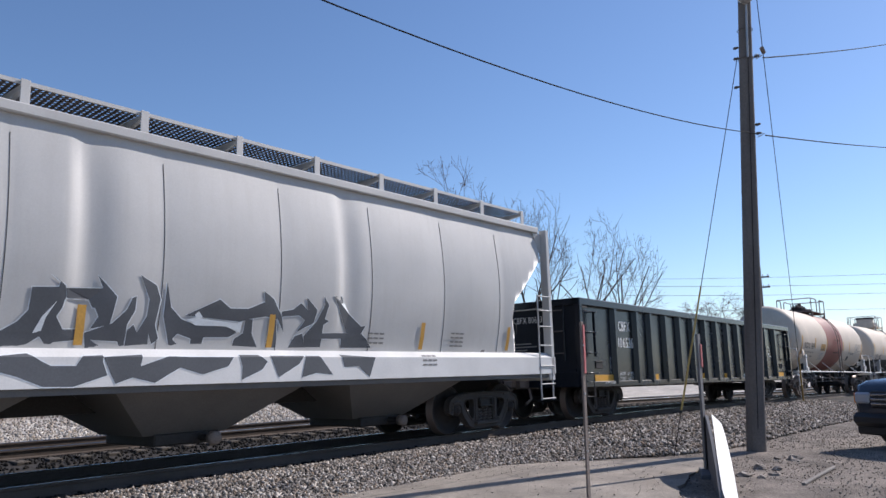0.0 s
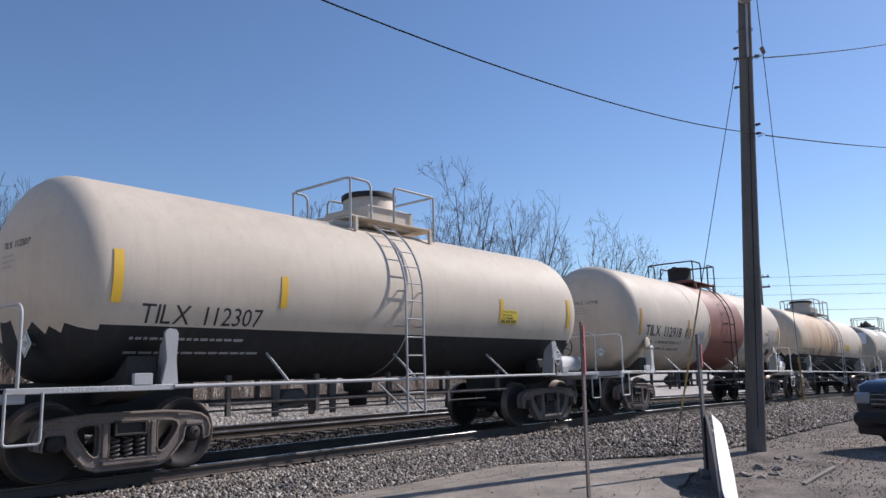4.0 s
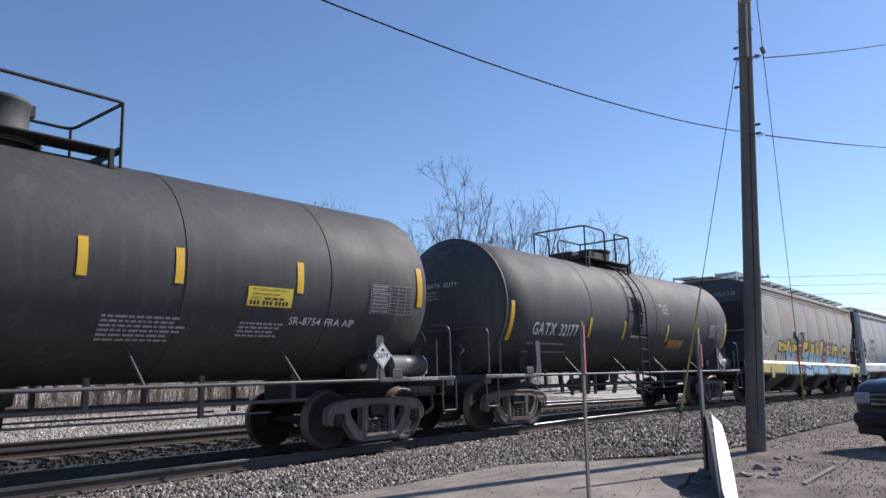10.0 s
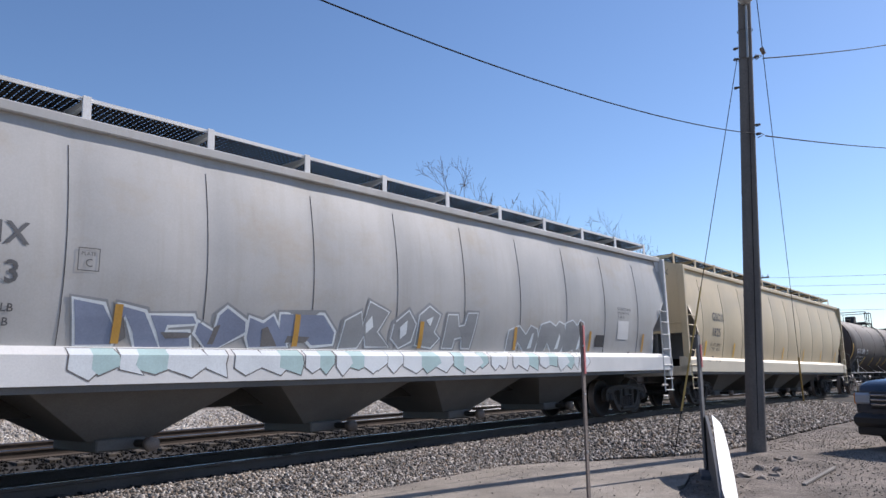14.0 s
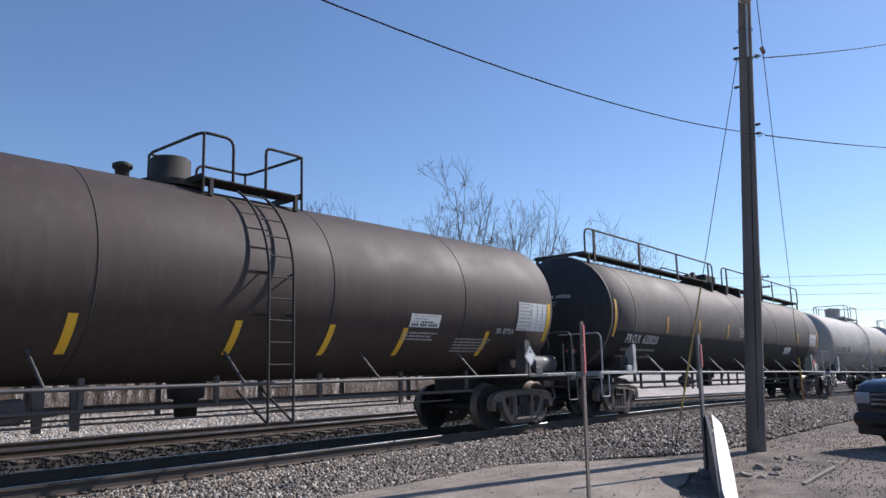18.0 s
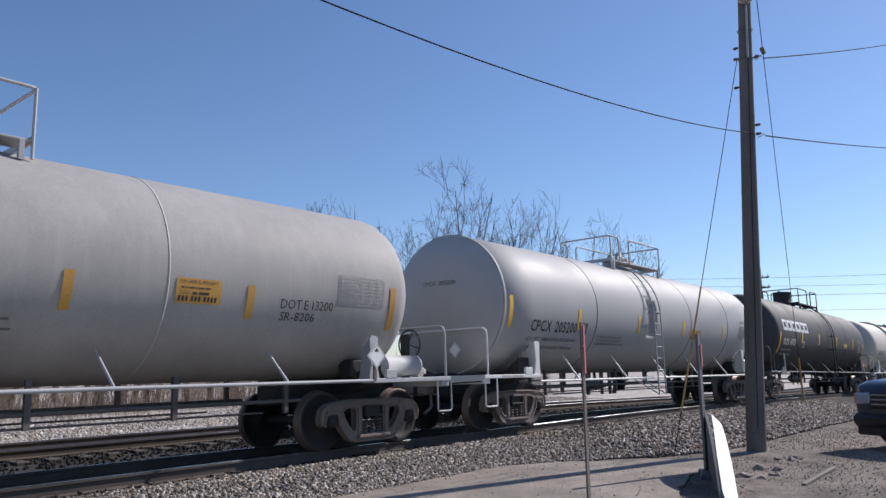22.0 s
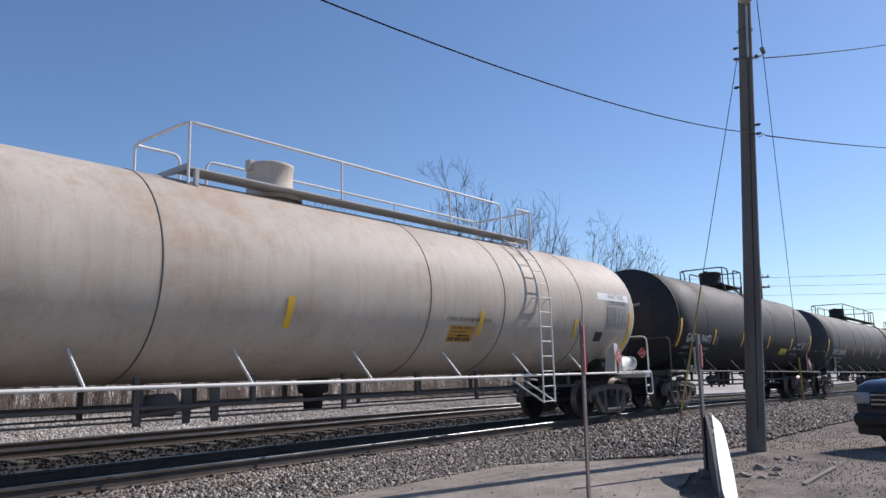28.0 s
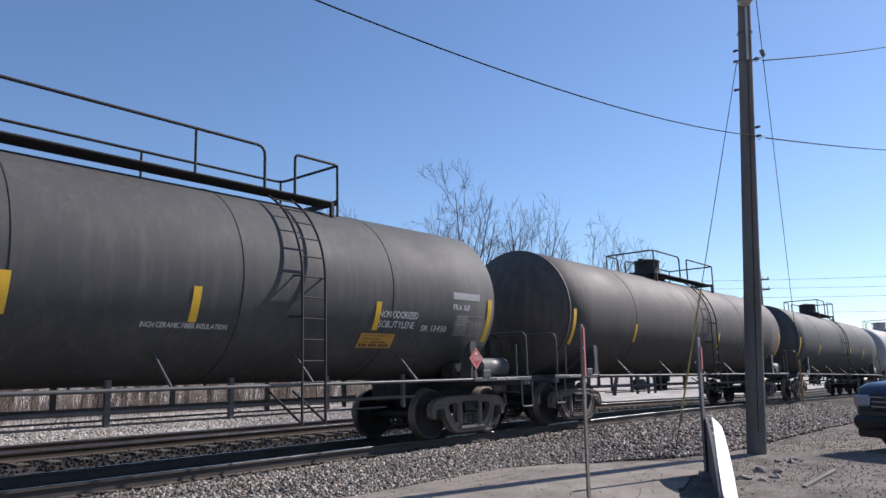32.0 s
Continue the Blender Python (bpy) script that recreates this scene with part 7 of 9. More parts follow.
    blobs.append([(3.47, 1.48), (3.65, 1.52), (3.87, 1.60), (3.84, 1.43), (3.38, 1.42)])
    blobs.append([(1.81, 1.53), (1.95, 1.65), (2.06, 1.59), (1.93, 1.43), (1.65, 1.43)])
    blobs.append([(3.09, 1.61), (3.22, 1.69), (3.40, 1.66), (3.48, 1.53), (3.31, 1.46), (3.12, 1.49)])
    reds.append([(6.06, 2.45), (6.20, 2.30), (6.51, 2.32), (6.65, 2.51), (6.68, 2.00), (6.54, 1.40), (6.09, 1.40), (6.12, 1.98)])
    reds.append([(5.98, 1.37), (6.60, 1.37), (6.53, 1.13), (6.38, 0.96), (6.33, 1.00), (6.43, 1.19), (6.15, 1.19), (6.22, 1.00), (6.09, 1.14)])
    plums.append([(10.14, 2.58), (10.21, 2.40), (10.38, 2.29), (10.56, 2.30), (10.72, 2.55), (10.70, 1.98), (10.57, 1.37), (10.07, 1.37), (10.14, 1.96)])
    plums.append([(9.92, 1.35), (10.50, 1.34), (10.61, 1.00), (10.47, 0.96), (10.38, 1.26), (9.94, 1.25)])
    eyes.append([(6.17, 2.15), (6.34, 2.17), (6.32, 2.07)])
    eyes.append([(6.39, 2.16), (6.55, 2.14), (6.44, 2.07)])
    eyes.append([(6.22, 1.70), (6.40, 1.73), (6.45, 1.67), (6.33, 1.68)])
    eyes.append([(10.23, 2.09), (10.36, 2.09), (10.33, 1.97)])
    eyes.append([(10.42, 2.08), (10.55, 2.08), (10.49, 1.93)])
    eyes.append([(10.26, 1.75), (10.46, 1.75), (10.47, 1.69), (10.26, 1.69)])
    mouths.append([(10.20, 1.76), (10.54, 1.76), (10.53, 1.57), (10.21, 1.57)])
    mouths.append([(6.22, 1.92), (6.27, 1.92), (6.34, 1.76), (6.41, 1.76), (6.40, 1.93), (6.46, 1.93), (6.47, 1.73), (6.27, 1.73)])
    shades.append([(8.49, 2.42), (9.92, 2.42), (11.92, 2.41), (13.68, 2.25), (13.75, 1.74), (8.59, 1.64)])

    off = lambda pts: [(x - h, z) for x, z in pts]
    paint_shape(car, off([(0.1, st - 0.43), (16.75, st - 0.43), (16.75, st - 0.03), (0.1, st - 0.03)]), mural_sill, top, 0.002, "sill_paint")
    for pts in shades:
        paint_shape(car, off(pts), mural_shade, top, 0.003, "mural_shade")
    for k, pts in enumerate(letters_ + panels):
        pts = off(pts)
        paint_shape(car, grow(pts, 0.085), mural_black, top, 0.006 + 0.0006 * (k % 3), "mural_edge")
        two_tone(car, pts, 1.86 + 0.05 * math.sin(k * 2.1), mural_yellow, mural_blue, top, 0.010, st)
    for mat, forms, lift, edge in ((mural_black, gaps, 0.013, 0), (mural_olive, fills, 0.016, 0), (mural_olive, blobs, 0.009, 0.035), (mural_red, reds, 0.014, 0.05), (mural_plum, plums, 0.014, 0.05),
                                   (mural_black, mouths, 0.017, 0), (pale_ink, eyes, 0.020, 0)):
        for k, pts in enumerate(forms):
            pts = off(pts)
            if edge:
                paint_shape(car, grow(pts, edge), mural_black, top, lift - 0.0025, "mural_edge")
            paint_shape(car, pts, mat, top, lift + 0.0004 * (k % 2), "mural_form")
    # the red figure's raised arms and the bar it holds
    for path in (((6.14, 2.18), (5.92, 2.38), (6.10, 2.46), (6.30, 2.62)), ((6.72, 2.2), (6.98, 2.42), (6.80, 2.52), (6.56, 2.66)), ((5.72, 2.52), (6.4, 2.68), (7.15, 2.66)), ((5.72, 2.44), (6.4, 2.60), (7.12, 2.60)), ((5.70, 2.36), (5.66, 2.66), (5.48, 2.64), (5.46, 2.36))):
        part("mural_stroke", Shape().tube([side_point(x - h, z, top, 0.010, st) for x, z in path], 0.022, 4), mural_black, car)
    write_side(car, "CELX", 1.87 - h, 2.10, 0.25, top, pale_ink, 0.006)
    write_side(car, "558", 1.90 - h, 1.79, 0.25, top, pale_ink, 0.006)
    write_side(car, "LD LMT  196300 LB", 1.90 - h, 1.64, 0.085, top, pale_ink, 0.0, 0.006, 0.95)
    write_side(car, "LT WT    69700 LB", 1.90 - h, 1.51, 0.085, top, pale_ink, 0.0, 0.006, 0.95)
    vs, fs, w = letters("CELX 558", 0.13)
    part("end_lettering", Shape().add([(-h + 0.232, -0.35 - v[0], 3.78 + v[1]) for v in vs], fs), grey_ink, car)
    for k, line in enumerate(("CAUTION INTERIOR LINED CAR DO NOT USE", "STEAM VIBRATING WATER OR USE SHARP OBJECTS")):
        write_side(car, line, 13.35 - h, 2.60 - 0.10 * k, 0.075, top, pale_ink, 0.0, 0.006, 0.95)
    # pencilled tags by the sloped end
    ring = [(0.72 + 0.14 * math.cos(j * 0.628), 3.62 + 0.13 * math.sin(j * 0.628)) for j in range(11)]
    for path in (ring, ((0.78, 3.56), (0.90, 3.46)), ((0.92, 3.76), (1.16, 3.75)), ((1.04, 3.75), (1.03, 3.48)), ((1.20, 3.48), (1.22, 3.74), (1.31, 3.55), (1.40, 3.73), (1.43, 3.46)), ((0.66, 3.40), (1.1, 3.38), (1.50, 3.36))):
        part("tag_stroke", Shape().tube([side_point(x - h, z, top, 0.0, st, car) for x, z in path], 0.018, 4), mural_shade, car)
    for k in range(9):
        x, z = 1.0 + k * 0.1 - h, 3.35 - 0.11 * k
        part("tag_stroke", Shape().tube([side_point(x + p * 0.7, z + q * 0.7, top, 0.0, st) for p, q in ((0, 0.10), (0.07, 0.13), (0.10, 0.05), (0.05, -0.06), (-0.02, 0.0), (0.06, 0.08), (0.16, 0.10), (0.15, -0.08))], 0.005, 4), pencil_grey, car)
    part("sill_plate", Shape().box(2.0 - h, 2.3 - h, -1.625, -1.605, st - 0.62, st - 0.20, 0.008), mural_sill, car)
    part("sill_plate", Shape().box(15.1 - h, 15.4 - h, -1.625, -1.605, st - 0.62, st - 0.20, 0.008), mural_sill, car)


def spiky_tag(i):
    """Dark pointed brush forms with pale gaps along the lower side and the sill."""
    car, lead, length = BY[i]
    h, top, st = length / 2, 4.23, SILL_TOP[car.name]
    forms, cuts = [], []
    forms.append([(7.59, 1.71), (7.74, 1.81), (7.84, 1.94), (7.85, 2.19), (8.13, 2.21), (8.14, 2.27), (8.03, 2.36), (8.20, 2.23), (8.22, 2.11), (8.19, 1.98), (8.14, 1.88), (8.23, 1.74), (8.41, 1.75), (8.42, 1.63), (8.15, 1.60), (8.09, 1.54), (7.99, 1.66), (7.88, 1.58), (7.78, 1.52), (7.55, 1.52)])
    forms.append([(6.94, 1.51), (7.27, 1.68), (7.47, 1.80), (7.59, 1.71), (7.55, 1.52)])
    forms.append([(6.78, 2.04), (6.92, 2.10), (7.16, 2.14), (7.12, 1.95), (7.06, 1.75), (7.28, 1.62), (7.08, 1.52), (6.80, 1.51)])
    forms.append([(8.21, 2.20), (8.64, 2.23), (8.57, 2.38), (8.65, 2.30), (8.81, 2.14), (8.76, 1.81), (8.54, 1.76), (8.62, 1.90), (8.57, 2.00), (8.54, 2.00), (8.49, 2.09), (8.23, 2.09)])
    forms.append([(8.48, 1.71), (8.79, 1.83), (8.95, 2.00), (9.00, 2.14), (9.05, 2.16), (9.05, 1.99), (8.97, 1.82), (8.97, 1.54), (8.93, 1.54), (8.88, 1.62), (8.56, 1.63), (8.72, 1.54), (8.51, 1.54)])
    forms.append([(9.08, 2.42), (9.30, 2.31), (9.37, 2.14), (9.33, 1.83), (9.40, 1.66), (9.32, 1.59), (9.26, 1.72), (9.28, 1.55), (8.98, 1.54), (8.98, 1.75), (9.05, 1.82), (9.11, 1.73), (9.21, 1.93), (9.22, 2.13)])
    forms.append([(9.44, 2.36), (9.52, 2.05), (9.68, 1.91), (9.88, 1.85), (10.34, 1.86), (10.53, 1.77), (10.41, 1.70), (10.03, 1.69), (10.01, 1.55), (9.85, 1.55), (9.85, 1.67), (9.65, 1.73), (9.59, 1.66), (9.73, 1.55), (9.55, 1.59), (9.43, 1.94)])
    forms.append([(9.72, 1.96), (10.21, 2.19), (10.38, 2.08), (10.67, 2.09), (10.94, 2.20), (10.91, 2.35), (11.09, 2.25), (11.26, 2.01), (11.32, 1.78), (11.19, 1.97), (10.97, 2.00), (10.69, 1.95), (10.56, 1.91)])
    forms.append([(10.64, 1.95), (10.76, 1.95), (10.77, 1.76), (10.90, 1.57), (10.49, 1.56), (10.50, 1.68), (10.63, 1.76)])
    forms.append([(11.05, 1.93), (11.17, 1.97), (11.22, 1.57), (11.04, 1.57)])
    forms.append([(11.25, 2.08), (11.45, 2.12), (11.58, 2.22), (11.72, 2.12), (11.68, 2.31), (11.90, 2.13), (11.85, 1.94), (11.55, 1.80), (11.68, 1.97), (11.57, 2.04), (11.26, 2.01)])
    forms.append([(11.44, 1.57), (11.53, 1.74), (11.66, 1.78), (11.76, 1.57)])
    forms.append([(11.75, 1.58), (11.69, 1.74), (11.90, 1.96), (12.04, 2.22), (12.01, 2.34), (12.12, 2.22), (12.06, 2.01), (12.15, 1.97), (12.04, 1.92), (12.05, 1.58)])
    forms.append([(12.02, 1.79), (12.56, 1.81), (12.22, 2.36), (12.40, 2.37), (12.57, 2.11), (12.84, 1.92), (12.94, 1.93), (12.86, 1.81), (12.98, 1.73), (13.12, 1.59), (12.46, 1.58), (12.45, 1.72), (12.03, 1.71)])
    forms.append([(7.55, 1.44), (7.83, 1.47), (7.97, 1.38), (8.07, 1.33), (8.34, 1.33), (8.41, 1.44), (8.65, 1.45), (8.64, 1.38), (8.70, 1.22), (8.32, 1.10), (7.99, 1.11), (7.73, 1.22), (7.56, 1.27)])
    forms.append([(6.95, 1.43), (7.55, 1.44), (7.56, 1.27), (7.26, 1.20), (7.01, 1.27)])
    forms.append([(8.65, 1.43), (9.13, 1.46), (9.10, 1.32), (9.47, 1.44), (9.78, 1.43), (10.40, 1.43), (10.32, 1.31), (9.94, 1.21), (9.62, 1.30), (9.29, 1.12), (9.00, 1.19), (8.80, 1.12), (8.73, 1.25)])
    forms.append([(10.49, 1.46), (10.81, 1.46), (10.95, 1.37), (10.86, 1.26), (10.53, 1.13), (10.54, 1.30)])
    forms.append([(11.00, 1.45), (11.60, 1.45), (11.50, 1.33), (11.14, 1.15)])
    forms.append([(11.63, 1.45), (11.89, 1.45), (12.15, 1.17), (11.82, 1.20), (11.55, 1.14)])
    forms.append([(12.32, 1.47), (13.05, 1.43), (12.92, 1.12), (12.67, 1.29), (12.38, 1.28)])
    cuts.append([(7.91, 1.69), (7.99, 1.88), (8.13, 2.06), (8.03, 1.87), (8.00, 1.72)])
    cuts.append([(9.75, 1.91), (9.86, 1.94), (10.51, 1.89), (10.59, 1.91), (10.58, 1.76), (10.34, 1.84), (9.88, 1.84)])
    cuts.append([(9.86, 1.98), (9.91, 2.02), (9.97, 1.96), (9.95, 1.89), (9.88, 1.90)])

    for k, f in enumerate(forms):
        pts = [(x - h, z) for x, z in f]
        rim = [(x, max(z, st + 0.004) if min(q[1] for q in f) > st - 0.06 else min(z, st - 0.02)) for x, z in grow(pts, 0.014)]
        paint_shape(car, rim, tag_pale, top, 0.003 + 0.0008 * (k % 3), "tag_edge")
        pts = [(x, max(z, st + 0.004) if min(q[1] for q in f) > st - 0.06 else min(z, st - 0.02)) for x, z in pts]
        paint_shape(car, pts, tag_dark, top, 0.008 + 0.0008 * (k % 3), "tag_form")
    for k, f in enumerate(cuts):
        paint_shape(car, [(x - h, z) for x, z in f], tag_pale, top, 0.013 + 0.001 * k, "tag_cut")
    for x, rows, z0 in ((13.0, 3, 1.80), (15.1, 4, 1.85), (14.2, 3, 1.44)):
        for k in range(rows):
            for j in range(3):
                part("fine_print", Shape().add([side_point(x - h + j * 0.13 + q, z0 - 0.075 * k + w, top, 0.005, st) for q, w in ((0, 0), (0.11, 0), (0.11, 0.03), (0, 0.03))], [(0, 1, 2, 3)]), pencil_grey, car)


def pale_tags(i):
    """Pale outlined block tags along the lower side and sill of the blue-grey hopper."""
    car, lead, length = BY[i]
    h, top = length / 2, 4.23
    st = SILL_TOP[car.name]
    big = [[(3.73, 2.09), (4.07, 2.04), (4.23, 1.79), (4.26, 2.05), (4.59, 1.98), (4.84, 1.56), (4.53, 1.56), (4.47, 1.74), (4.35, 1.94), (4.23, 1.59), (3.81, 1.58)],
              [(4.67, 1.95), (5.26, 1.96), (5.32, 1.87), (4.91, 1.84), (4.89, 1.75), (5.22, 1.76), (5.27, 1.58), (4.86, 1.56), (4.78, 1.75)],
              [(5.35, 1.89), (5.6, 1.77), (5.65, 1.99), (5.76, 2.09), (6.06, 1.92), (6.08, 1.78), (5.69, 1.57), (5.49, 1.57), (5.32, 1.75)],
              [(6.13, 1.98), (6.36, 1.91), (6.52, 2.02), (6.83, 1.6), (6.18, 1.58), (6.12, 1.71)],
              [(6.65, 2.05), (7.45, 2.07), (7.7, 1.82), (7.69, 1.65), (7.29, 1.62), (7.13, 1.73), (6.89, 1.74), (6.79, 1.62), (6.65, 1.8)]]
    small = [[(7.83, 1.58), (7.91, 2.0), (8.22, 2.15), (8.28, 1.93), (8.41, 2.32), (8.86, 2.18), (8.62, 1.85), (8.93, 1.62), (8.41, 1.62), (8.34, 1.79), (8.22, 1.6)],
              [(8.98, 1.76), (9.03, 2.0), (9.35, 2.22), (9.54, 2.01), (9.46, 1.72), (9.19, 1.61)],
              [(9.63, 2.16), (9.87, 2.32), (10.17, 2.19), (10.04, 1.88), (10.2, 1.78), (10.01, 1.62), (9.59, 1.66)],
              [(10.32, 1.62), (10.41, 2.2), (10.69, 2.21), (10.74, 2.0), (10.92, 2.03), (11.0, 2.25), (11.28, 2.27), (11.12, 1.62), (10.89, 1.62), (10.85, 1.82), (10.65, 1.79), (10.61, 1.62)]]
    gaps = [[(4.24, 1.77), (4.33, 1.93), (4.39, 1.67), (4.28, 1.59)],
              [(4.83, 1.75), (5.27, 1.75), (5.23, 1.69), (4.91, 1.67)],
              [(5.59, 1.84), (5.68, 1.87), (5.6, 1.61), (5.52, 1.61)],
              [(6.35, 1.83), (6.44, 1.87), (6.65, 1.6), (6.37, 1.59)],
              [(6.81, 1.75), (7.23, 1.74), (7.16, 1.66), (6.78, 1.65)],
              [(8.34, 1.97), (8.47, 2.11), (8.52, 1.93), (8.37, 1.82)],
              [(9.16, 1.95), (9.33, 2.07), (9.33, 1.84), (9.19, 1.75)],
              [(9.8, 2.09), (9.99, 2.16), (9.92, 1.98)]]
    for k, pts in enumerate(big + small):
        pts = [(x - h, max(z, st + 0.006)) for x, z in pts]
        paint_shape(car, [(x, max(z, st + 0.004)) for x, z in grow(pts, 0.085)], hopper_dark_grey, top, 0.003 + 0.0006 * (k % 3), "tag_shadow")
        paint_shape(car, [(x, max(z, st + 0.004)) for x, z in grow(pts, 0.045 if k < 5 else 0.03)], tag_pale, top, 0.007 + 0.0006 * (k % 3), "tag_edge")
        paint_shape(car, pts, tag_blue if k < 5 else hopper_dark_grey, top, 0.011 + 0.0006 * (k % 3), "tag_form")
    for k, pts in enumerate(gaps):
        paint_shape(car, [(x - h, max(z, st + 0.006)) for x, z in pts], soft_ink if k < 5 else tag_pale, top, 0.0155, "tag_mark")
    rng = random.Random(21)
    x, k = 3.75, 0
    while x < 14.6:
        w = rng.uniform(0.8, 1.25)
        upper = x > 11.33
        zt = 2.20 + rng.uniform(-0.12, 0.14)
        lean = rng.uniform(-0.1, 0.16)
        lo = st + 0.01
        a, b = x - h, x + w - h
        pts = [(a, lo), (a + 0.3 * w, lo), (a + 0.34 * w + lean * 0.4, lo + 0.2), (a + 0.55 * w, lo + 0.06), (a + 0.6 * w, lo), (b - 0.02, lo), (b + lean, lo + 0.28), (b - 0.08 + lean, zt - 0.06),
               (b - 0.3 * w + lean, zt), (a + 0.55 * w + lean, zt - rng.uniform(0.1, 0.2)), (a + 0.3 * w + lean, zt - 0.02), (a + lean - 0.03, zt - rng.uniform(0.02, 0.14)), (a + 0.02, lo + 0.25)]
        if upper:
            paint_shape(car, [(p, max(q, st + 0.004)) for p, q in grow(pts, 0.035)], tag_pale, top, 0.004 + 0.0006 * (k % 3), "tag_edge")
            paint_shape(car, pts, hopper_dark_grey, top, 0.008 + 0.0006 * (k % 3), "tag_form")
            q = [(a + 0.72 * w, lo + 0.05), (a + 0.86 * w, lo + 0.08), (a + 0.82 * w + lean, zt - 0.14), (a + 0.76 * w + lean, zt - 0.16)]
            paint_shape(car, q, tag_pale, top, 0.0125, "tag_mark")
        # the same letters run on over the sill
        s1, s0 = st - 0.02, st - 0.41
        for m in range(3):
            c = a + w * (m + rng.uniform(0.2, 0.5)) / 3
            d = w * rng.uniform(0.13, 0.24)
            form = [(c - d, s1), (c + d * 0.8, s1), (c + d + rng.uniform(-0.1, 0.15), (s0 + s1) / 2), (c + rng.uniform(-0.1, 0.15), s0 + rng.uniform(0, 0.1)), (c - d * 1.1, (s0 + s1) / 2 - 0.05)]
            paint_shape(car, [(p, min(q, st - 0.012)) for p, q in grow(form, 0.022)], soft_ink, top, 0.004 + 0.0006 * m, "tag_edge")
            paint_shape(car, form, (tag_pale, tag_teal, tag_pale)[(m + k) % 3], top, 0.008 + 0.0006 * m, "tag_form")
        x += w + 0.05
        k += 1
    write_side(car, "XOMX", 2.10 - h, 2.65, 0.235, top, dark_ink_soft, 0.008)
    write_side(car, "710013", 2.10 - h, 2.23, 0.235, top, dark_ink_soft, 0.008)
    write_side(car, "LD LMT   219500LB", 2.08 - h, 1.92, 0.085, top, dark_ink_soft, 0.002)
    write_side(car, "LT WT     66500LB", 2.07 - h, 1.77, 0.085, top, dark_ink_soft, 0.002)
    write_side(car, "NEW        08-00", 2.07 - h, 1.62, 0.085, top, dark_ink_soft, 0.002)
    for a, b, c, d in ((3.73, 3.98, 2.42, 2.43), (3.73, 3.98, 2.68, 2.69), (3.73, 3.74, 2.42, 2.69), (3.97, 3.98, 2.42, 2.69)):
        paint_shape(car, [(a - h, c), (b - h, c), (b - h, d), (a - h, d)], dark_ink_soft, top, 0.006, "plate_line")
    write_side(car, "C", 3.82 - h, 2.47, 0.09, top, dark_ink_soft)
    write_side(car, "PLATE", 3.77 - h, 2.60, 0.04, top, dark_ink_soft)
    write_side(car, "EXTERIOR PAINT", 17.02 - h, 2.62, 0.07, top, dark_ink_soft)
    write_side(car, "RCB 4183-0197A", 17.02 - h, 2.52, 0.065, top, dark_ink_soft)
    write_side(car, "SS  08-00", 17.02 - h, 2.42, 0.065, top, dark_ink_soft)
    write_side(car, "2 INCH HF COMP SHOES", 0.9 - h, st - 0.25, 0.05, top, dark_ink_soft, 0.0, 0.2)
    paint_shape(car, [(17.05 - h, 1.9), (17.64 - h, 1.9), (17.64 - h, 2.36), (17.05 - h, 2.36)], hopper_white, top, 0.006, "paint_patch")
    paint_shape(car, [(15.95 - h, 1.70), (16.37 - h, 1.70), (16.37 - h, 1.98), (15.95 - h, 1.98)], dark_ink, top, 0.014, "consolidated_stencil")
    s = Shape()
    vs, fs, w = letters("XOMX 710013", 0.2)
    s.add([(-h + 0.084, 1.25 - v[0] - 0.0 + 0.0, 3.82 + v[1]) for v in vs], fs)
    part("end_lettering", s, dark_ink_soft, car)


def tan_marks(i):
    car, lead, length = BY[i]
    h, top = length / 2, 4.23
    write_side(car, "GSOX", 2.13 - h, 2.65, 0.255, top, dark_ink_soft, 0.006)
    write_side(car, "1825", 2.11 - h, 2.17, 0.255, top, dark_ink_soft, 0.006)
    write_side(car, "LD LMT  218500", 2.04 - h, 1.86, 0.09, top, dark_ink_soft)
    write_side(car, "LT WT    67500", 2.04 - h, 1.72, 0.09, top, dark_ink_soft)
    for body, z in (("GSOX", 3.95), ("1825", 3.74)):
        vs, fs, w = letters(body, 0.17)
        part("end_lettering", Shape().add([(-h + 0.084, -0.45 - v[0], z + v[1]) for v in vs], fs), dark_ink_soft, car)
    s = Shape()
    for k in range(5):
        s.add([(-h + 0.084, 0.1 + p, 3.35 - 0.09 * k + q) for p, q in ((0, 0), (0.9 - 0.1 * k, 0), (0.9 - 0.1 * k, 0.05), (0, 0.05))], [(3, 2, 1, 0)])
    part("end_fine_print", s, dark_ink_soft, car)
    for x in (1.3, 2.1):
        write_side(car, "LIFT HERE" if x < 2 else "JACK HERE", x - h, 1.36, 0.06, top, dark_ink_soft, 0.0, 0.2)


hopper_dark_grey = material("grey_spray", (0.27, 0.275, 0.28), 0.55, grain=0.1, patch=0.15, bump=0.0)
dark_ink_soft = material("faded_black_stencil", (0.10, 0.10, 0.105), 0.6, grain=0.2, patch=0.15, bump=0.0)
spiky_tag(0)
mural(9)
pale_tags(10)
tan_marks(11)


